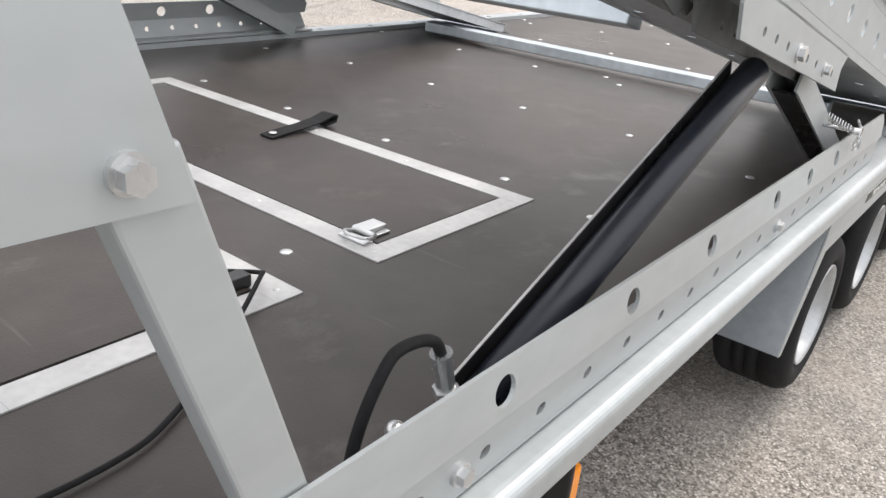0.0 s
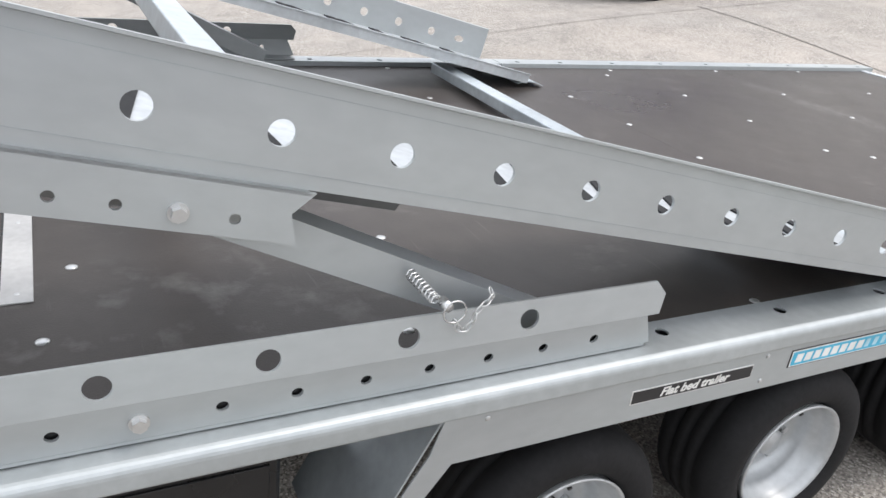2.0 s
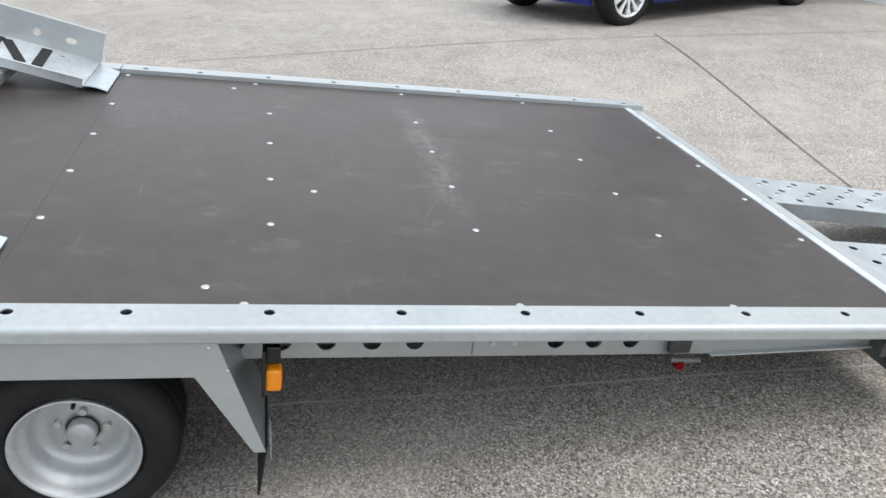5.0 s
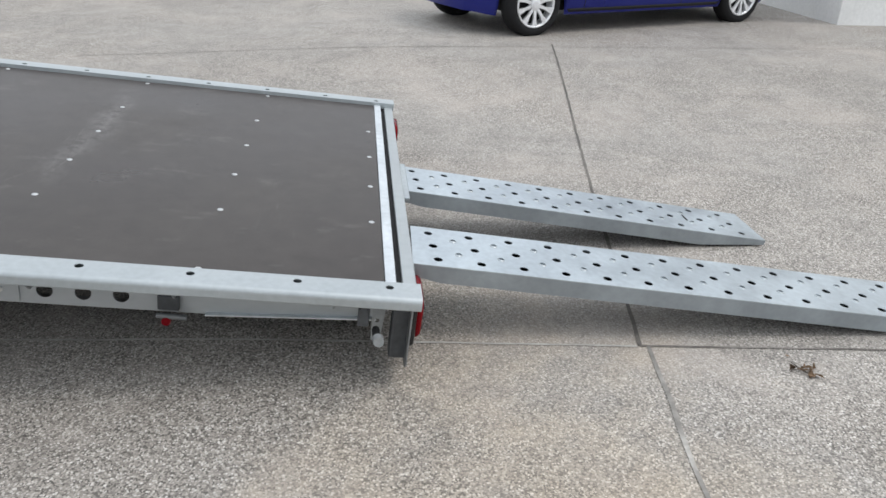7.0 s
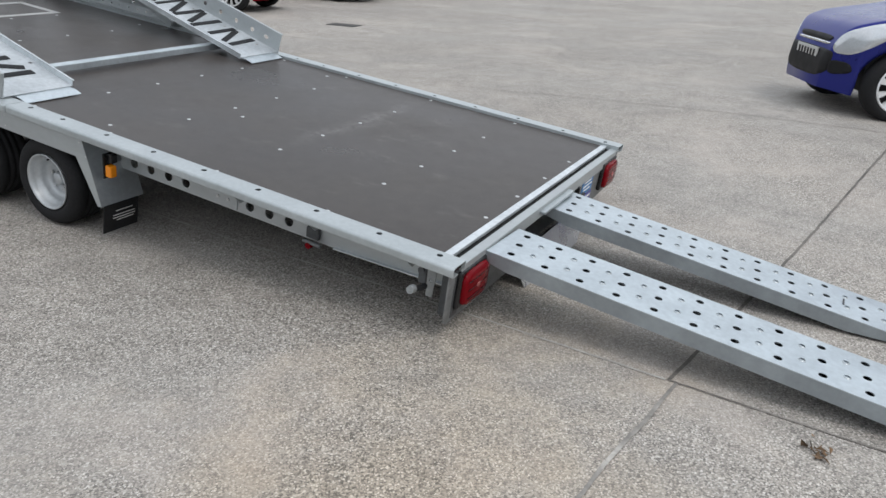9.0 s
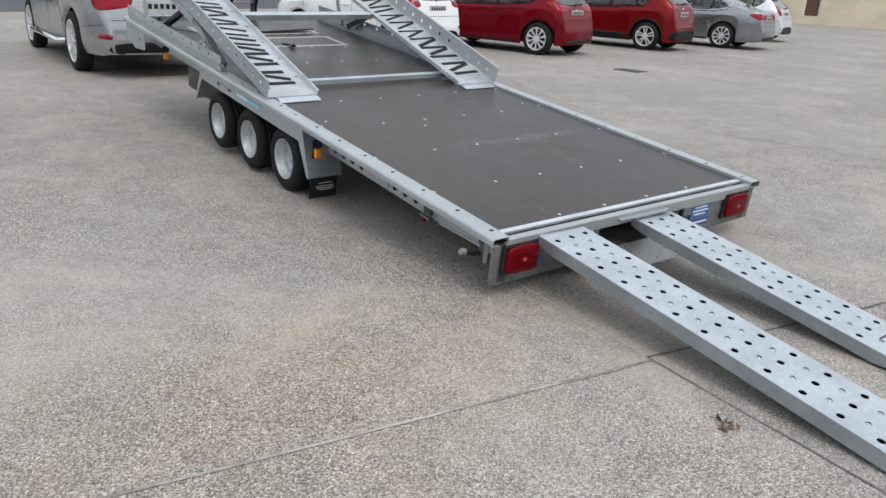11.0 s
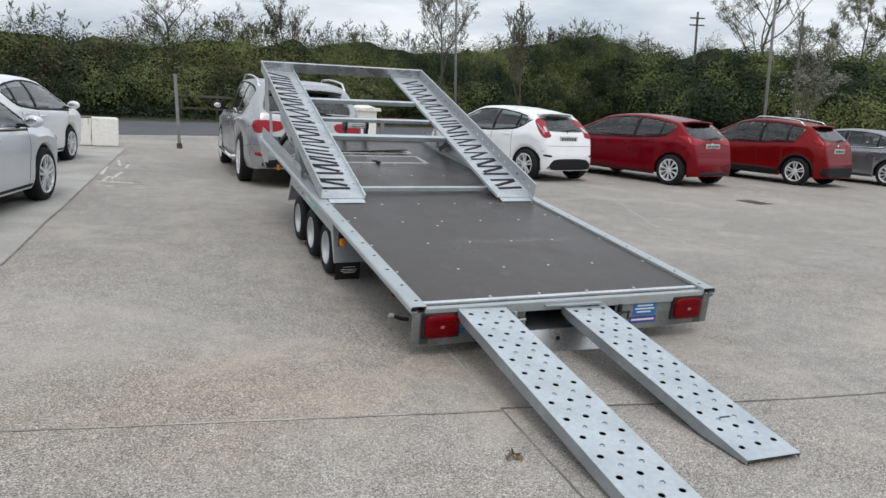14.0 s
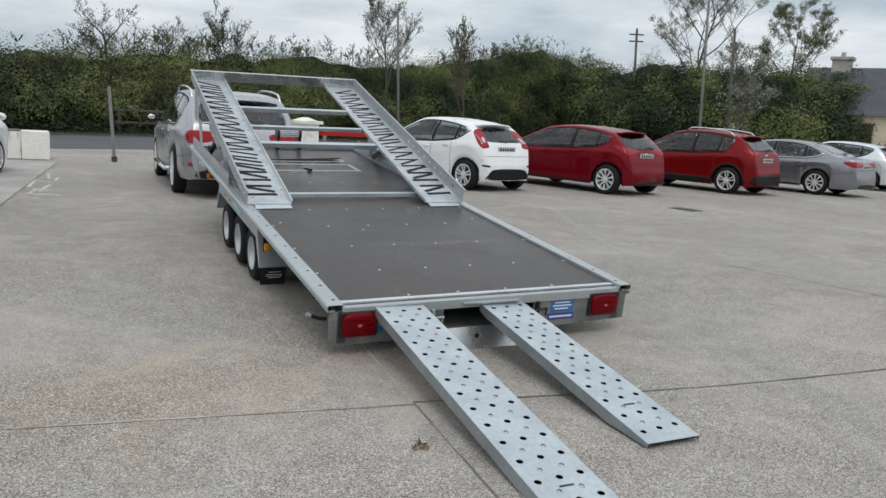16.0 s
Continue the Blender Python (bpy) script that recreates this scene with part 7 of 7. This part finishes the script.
# Bushes in the darkest leaf colour, painted-in shade between the lit ones.
bush_row("hedge_shade_bushes", "darker bushes in the roadside hedge, coloured dark for deep shade", -34, 60, 190, 600, 0.047, LEAF_DARK, 9.8, 13.0, key=5.0, want=-0.05, low=0.35, reach=(0.9, 2.0))
bush_row("hedge_sprays", "yellow-green young growth in the roadside hedge", -34, 60, 260, 420, 0.042, LEAF_PALE, 9.2, 12.4, key=9.0, want=0.1, low=0.3, reach=(0.5, 1.3))
bush_row("hedge_brambles", "rust-brown brambles in the roadside hedge", -26, 46, 220, 280, 0.05, LEAF_RUST, 9.0, 12.0, key=14.0, want=0.08, low=0.25, reach=(0.5, 1.2))
bush_row("verge_scrub", "low olive scrub and rough grass along the verge", -40, 60, 420, 260, 0.05, LEAF_DARK, 8.0, 9.4, tall=lambda s: 0.75 + 0.3 * ragged(s), low=0.35, reach=(0.35, 0.7), kind="scrub")
bush_row("thicket", "dense green thicket running up to a bungalow", 0, THICKET_LONG, 130, 420, 0.07, LEAF, 9.4, 12.0, low=0.6, reach=(1.1, 2.2), place=thicket_place, tall=thicket_height)
bush_row("thicket_crest", "leafy crest of the thicket by a bungalow", 0, THICKET_LONG, 34, 520, 0.07, LEAF, 10.8, 12.8, place=thicket_place, tall=thicket_height, low=0.92, reach=(1.2, 2.0))
bush_row("thicket_shade_bushes", "darker bushes in the thicket by a bungalow, coloured dark for deep shade", 0, THICKET_LONG, 110, 420, 0.07, LEAF_DARK, 9.6, 12.4, place=thicket_place, tall=thicket_height, low=0.6, reach=(1.1, 2.2), key=3.0, want=-0.15)
bush_row("thicket_blossom", "pale blossom on a thorn bush in the thicket", THICKET_LONG * 0.61, THICKET_LONG * 0.72, 10, 170, 0.06, BLOSSOM, 8.2, 9.2, place=thicket_place, tall=lambda s: thicket_height(s) * 0.8, low=0.5, reach=(0.6, 1.0))
shoots("hedge_twigs", "small young leaves on twigs above the hedge", -30, 58, 380, LEAF)


def tree(label, x, y, height, spread, leaf_n, leaf_size, leaf_mat, trunk_r=0.11, seed=1, fork=0.3, levels=5):
    rnd = random.Random(seed)
    t = thing("tree", label, "tree", lean(x, y))
    vs, fs, tips = [], [], []

    def limb(p, d, length, r, level):
        pts = [p]
        dd = d.copy()
        n = 4 if level < 3 else 3
        for k in range(n):
            j = 0.1 if level == 0 else 0.24
            dd = (dd + Vector((rnd.uniform(-j, j), rnd.uniform(-j, j), rnd.uniform(-0.02, 0.14)))).normalized()
            pts.append(pts[-1] + dd * length / n)
        for i in range(n):
            stick(vs, fs, pts[i], pts[i + 1], max(0.007, r * (1 - 0.7 * i / n)), max(0.006, r * (1 - 0.7 * (i + 1) / n)), 8 if level == 0 else 5 if level < 3 else 3)
        if level >= levels - 1:
            tips.extend(pts[1:])
        if level >= levels:
            return
        kids = (8, 5, 4, 3, 3)[level]
        for k in range(kids):
            f = fork + (1 - fork) * (k + rnd.random()) / kids if level == 0 else 0.25 + 0.75 * (k + rnd.random()) / kids
            i = min(n - 1, int(f * n))
            o = pts[i].lerp(pts[i + 1], f * n - i)
            a = rnd.uniform(0, 2 * math.pi)
            out = Vector((math.cos(a), math.sin(a), 0)) * spread
            nd = (dd * 0.6 + out * rnd.uniform(0.6, 1.1) + Vector((0, 0, 0.22))).normalized()
            limb(o, nd, length * rnd.uniform(0.42, 0.6) * (1.12 - 0.35 * f), r * (0.5 - 0.15 * f), level + 1)

    limb(Vector((0, 0, 0)), Vector((0, 0, 1)), height * 0.72, trunk_r, 0)
    me = bpy.data.meshes.new("trunk")
    me.from_pydata(vs, [], fs)
    me.materials.append(BARK)
    tr = new("trunk", me)
    tr.parent = t
    pts = []
    for k in range(leaf_n):
        p = rnd.choice(tips)
        pts.append((p.x + rnd.gauss(0, 0.09), p.y + rnd.gauss(0, 0.09), p.z + rnd.gauss(0, 0.08)))
    leaves("crown", pts, leaf_size, leaf_mat, t)
    return t


def lean(x, y, z=0):
    """Upright by the plumb line: the yard itself falls away a little."""
    return pose(x, y, z, 0, -3.2, 0)


SPARSE, BLOSSOMY, BUSHY = "slender hedgerow tree in sparse spring leaf", "small thorn tree in pale blossom", "round-crowned hedgerow tree in pale young leaf"
for az, dist, h, sp, n, mat, r, seed, fork, lab in ((2.6, 40, 5.9, 1.1, 700, LEAF_RUST, 0.12, 21, 0.45, SPARSE), (5.2, 41, 5.2, 1.0, 160, LEAF_RUST, 0.09, 22, 0.45, SPARSE), (7.0, 41, 4.7, 0.8, 60, LEAF_RUST, 0.07, 24, 0.5, SPARSE), (10.6, 41, 6.0, 0.45, 350, LEAF_PALE, 0.06, 3, 0.5, SPARSE), (21.5, 41, 7.3, 0.6, 700, LEAF_PALE, 0.08, 4, 0.5, SPARSE),
                                                   (27.0, 33, 5.2, 0.4, 260, LEAF_PALE, 0.04, 5, 0.35, SPARSE), (42.9, 57, 13.6, 0.85, 3400, LEAF_NEW, 0.14, 9, 0.42, BUSHY), (46.3, 40, 5.6, 0.8, 1500, BLOSSOM, 0.06, 10, 0.3, BLOSSOMY), (49.6, 57, 10.4, 0.95, 4600, LEAF_NEW, 0.11, 11, 0.4, BUSHY)):
    x, y = toward(az, dist)
    tree(lab, x, y, h, sp, n if mat is LEAF_RUST else n * 4, 0.034 if mat is LEAF_RUST else 0.04, mat, r, seed, fork)


def pole(name, az, dist, height, r, mat, label, arm=False):
    x, y = toward(az, dist)
    p = thing(name, label, "pole", lean(x, y))
    bm = bmesh.new()
    tube(bm, (0, 0, 0), (0, 0, height), r, r * 0.75, 12)
    part("shaft", bm, mat, p, smooth=True)
    if arm:
        for z in (0.5, 1.0):
            bm = bmesh.new()
            box(bm, -0.65, 0.65, -0.05, 0.05, height - z, height - z + 0.1, 0.01)
            a = part("cross_arm", bm, WOOD, p)
    return p


pole("lamp_post", 22.3, 27.5, 5.0, 0.05, POLE_DARK, "thin grey steel post at the roadside")
pole("street_pole", 43.9, 31, 8.5, 0.06, POLE, "tall grey roadside pole among the trees")
pole("telegraph_pole", 39.2, 62, 9.0, 0.11, WOOD, "distant wooden telegraph pole with cross arms", True)
pole("telegraph_pole", 45.7, 39, 6.3, 0.07, WOOD, "wooden telegraph pole behind the hedge")

# the gate post, a white barrier block and the entrance pillar
post = thing("gate_post", "pale square steel gate post standing on the concrete", "post", lean(-0.52, 14.95))
bm = bmesh.new()
box(bm, -0.036, 0.036, -0.036, 0.036, 0, 1.7, 0.006)
part("shaft", bm, POLE, post)
bm = bmesh.new()
box(bm, -0.06, 0.06, -0.06, 0.06, 0, 0.12, 0.01)
part("foot", bm, material("rusty_foot", (0.08, 0.06, 0.05), 0.8, 0, 0.2), post)

BLOCK_WHITE = material("weathered_white_concrete", (0.82, 0.8, 0.75), 0.85, 0.0, 0.08, 2.0, 18.0, 0.2, 60.0, second=(0.62, 0.56, 0.48), spread=(0.25, 0.42))
block = thing("barrier_block", "weathered white-painted concrete barrier block on the apron", "barrier", pose(-2.35, 15.1, 0.006, 0, 0, 4))
bm = bmesh.new()
box(bm, -0.05, 0.5, -0.28, 0.3, 0, 0.62, 0.02)
part("end_block", bm, BLOCK_WHITE, block)
bm = bmesh.new()
box(bm, -1.3, -0.053, -0.2, 0.25, 0, 0.61, 0.02)
part("wall_block", bm, material("rust_streaked_concrete", (0.8, 0.78, 0.73), 0.85, 0.0, 0.06, 3.0, 18.0, 0.2, 60.0, second=(0.26, 0.2, 0.15), spread=(0.34, 0.42), stretch=(4.5, 4.5, 0.4)), block, "white-painted block with brown run-off streaks")
bm = bmesh.new()
box(bm, -1.3, -0.056, -0.21, 0.26, 0.612, 0.634, 0.006)
part("coping", bm, material("stained_coping", (0.2, 0.17, 0.14), 0.9, 0.0, 0.2, 5.0, 30.0), block, "dark rust-stained top edge")

px, py = toward(15.4, 25)
pillar = thing("entrance_pillar", "white rendered entrance pillar with a capstone", "pillar", pose(px, py, 0, 0, 0, 20))
bm = bmesh.new()
box(bm, -0.32, 0.32, -0.32, 0.32, 0, 1.0, 0.01)
part("shaft", bm, BLOCK_WHITE, pillar)
bm = bmesh.new()
box(bm, -0.42, 0.42, -0.42, 0.42, 1.0, 1.1, 0.015)
tube(bm, (0, 0, 1.1), (0, 0, 1.2), 0.5, 0.12, 4)
part("capstone", bm, BLOCK_WHITE, pillar)
bar = thing("barrier_pole", "red painted horizontal barrier pole", "barrier", pose(px + 0.5, py, 0, 0, 0, 0))
bm = bmesh.new()
box(bm, 0, 3.4, -0.05, 0.05, 0.66, 0.8, 0.01)
part("pole", bm, paint("barrier_red", (0.4, 0.03, 0.03)), bar)
for a in (0.1, 3.2):
    bm = bmesh.new()
    box(bm, a, a + 0.11, -0.06, 0.06, 0, 0.66, 0.01)
    part("stand", bm, POLE, bar)

# post-and-rail fence in the hedge
fence = thing("fence", "old post-and-rail wooden fence in front of the hedge", "fence", pose(*toward(3.0, 34.3), 0, 0, 0, 10))
for k in range(2):
    bm = bmesh.new()
    box(bm, -0.1 + k * 1.5 - 0.05, -0.1 + k * 1.5 + 0.05, -0.05, 0.05, 0, 1.15, 0.008)
    part("post", bm, WOOD, fence)
for z in (0.45, 0.95):
    bm = bmesh.new()
    box(bm, -0.3, 2.0, -0.08, -0.05, z, z + 0.1, 0.006)
    part("rail", bm, WOOD, fence)

# cottage beyond the parked cars
hx, hy = toward(62.0, 50)
house = thing("bungalow", "cream rendered bungalow with a dark slate roof", "house", pose(hx, hy, 0.42, 0, 0, -60))
RENDER_CREAM = material("cream_render", (0.68, 0.6, 0.45), 0.85, 0.0, 0.06, 1.0, 12.0)
SLATE = material("dark_slate", (0.07, 0.075, 0.085), 0.6, 0.0, 0.15, 1.5, 9.0, 0.3, 6.0)
bm = bmesh.new()
swapx = Matrix.Rotation(radians(90), 4, "X")
plate(bm, [(-10, -0.42), (8, -0.42), (8, 2.5), (-10, 2.5)], [[(-7.0, 0.02), (-6.2, 0.02), (-6.2, 2.1), (-7.0, 2.1)], [(-4.9, 0.02), (-4.1, 0.02), (-4.1, 2.1), (-4.9, 2.1)], [(-2.8, 0.02), (-2.0, 0.02), (-2.0, 2.1), (-2.8, 2.1)]], 0.3, Matrix.Translation((0, -3.2, 0)) @ swapx)
box(bm, -10, 8, 2.7, 3.0, -0.42, 2.5)
box(bm, -10, -9.7, -3.2, 2.7, -0.42, 2.5)
box(bm, 7.7, 8, -3.2, 2.7, -0.42, 2.5)
part("wall", bm, RENDER_CREAM, house)
bm = bmesh.new()
eave = [bm.verts.new((x, y, 2.45)) for x, y in ((-10.5, -3.8), (8.5, -3.8), (8.5, 3.6), (-10.5, 3.6))]
ridge = [bm.verts.new((x, -0.1, 5.2)) for x in (-10.4, 8.2)]
bm.faces.new((eave[0], eave[1], ridge[1], ridge[0]))
bm.faces.new((eave[1], eave[2], ridge[1]))
bm.faces.new((eave[2], eave[3], ridge[0], ridge[1]))
bm.faces.new((eave[3], eave[0], ridge[0]))
bm.faces.new(eave)
roof = part("roof", bm, SLATE, house)
bm = bmesh.new()
box(bm, -9.1, -8.1, -0.5, 0.3, 4.7, 5.75, 0.02)
box(bm, -9.2, -8.0, -0.6, 0.4, 5.6, 5.78, 0.02)
tube(bm, (-8.6, -0.1, 5.75), (-8.6, -0.1, 6.05), 0.14, 0.12, 12)
part("chimney", bm, material("grey_chimney_render", (0.4, 0.385, 0.35), 0.85, 0.0, 0.1, 2.0, 15.0), roof)
BROWN_DOOR = material("brown_door", (0.12, 0.05, 0.03), 0.5)
for a, b, z0, z1, mat, nm in ((-7.0, -6.2, 0.02, 2.1, BROWN_DOOR, "door"), (-4.9, -4.1, 0.02, 2.1, BROWN_DOOR, "door"), (-2.8, -2.0, 0.02, 2.1, BROWN_DOOR, "door")):
    bm = bmesh.new()
    box(bm, a, b, -3.36, -3.3, z0, z1)
    w = part(nm, bm, mat, house)
    bm = bmesh.new()
    box(bm, a, b, -3.4, -3.36, z1 - 0.08, z1)
    box(bm, a, a + 0.07, -3.4, -3.36, z0, z1 - 0.08)
    box(bm, b - 0.07, b, -3.4, -3.36, z0, z1 - 0.08)
    part("frame", bm, WHITE_PAINT, w)

# white building behind the blue hatchback
hall = thing("building", "white-painted flat-roofed building at the yard's edge", "building", pose(6.75, -5.5, 0))
bm = bmesh.new()
box(bm, 0, 9, -12, 0, -0.1, 4.2, 0.01)
part("wall", bm, material("white_masonry_paint", (0.8, 0.8, 0.78), 0.8, 0, 0.05, 1.2, 25.0, 0.15, 60.0), hall)
bm = bmesh.new()
box(bm, -0.15, 9.15, -12.15, 0.15, 4.2, 4.4, 0.02)
part("roof", bm, SLATE, hall)

# manhole cover and a dead twig
cover = thing("manhole_cover", "dark cast-iron manhole cover in the concrete", "manhole cover", pose(9.05, 6.75, 0, 0, 0, 10))
bm = bmesh.new()
box(bm, -0.18, 0.18, -0.26, 0.26, 0.0, 0.008, 0.003)
part("plate", bm, material("cast_iron", (0.05, 0.048, 0.045), 0.6, 0.4, 0.15), cover)
twig = thing("twig", "dry brown leafy twig lying on the concrete", "twig", pose(-0.02, -1.37, 0.002, 0, 0, 25) @ Matrix.Diagonal((0.75, 0.75, 0.6, 1)))
bm = bmesh.new()
pipe(bm, curve_points([(-0.06, 0, 0.006), (0.0, 0.012, 0.01), (0.07, -0.004, 0.006)], 5), 0.003, 6)
pipe(bm, curve_points([(0.0, 0.01, 0.01), (0.02, 0.05, 0.016), (0.018, 0.075, 0.01)], 5), 0.0022, 6)
part("stem", bm, BARK, twig)
DRY = material("dry_leaf", (0.22, 0.14, 0.08), 0.8, 0.0, 0.2, island=0.3)
leaves("dry_leaves", [(0.05 * rng.normal(), 0.025 * rng.normal(), 0.012 + 0.006 * rng.random()) for k in range(14)], 0.022, DRY, twig)
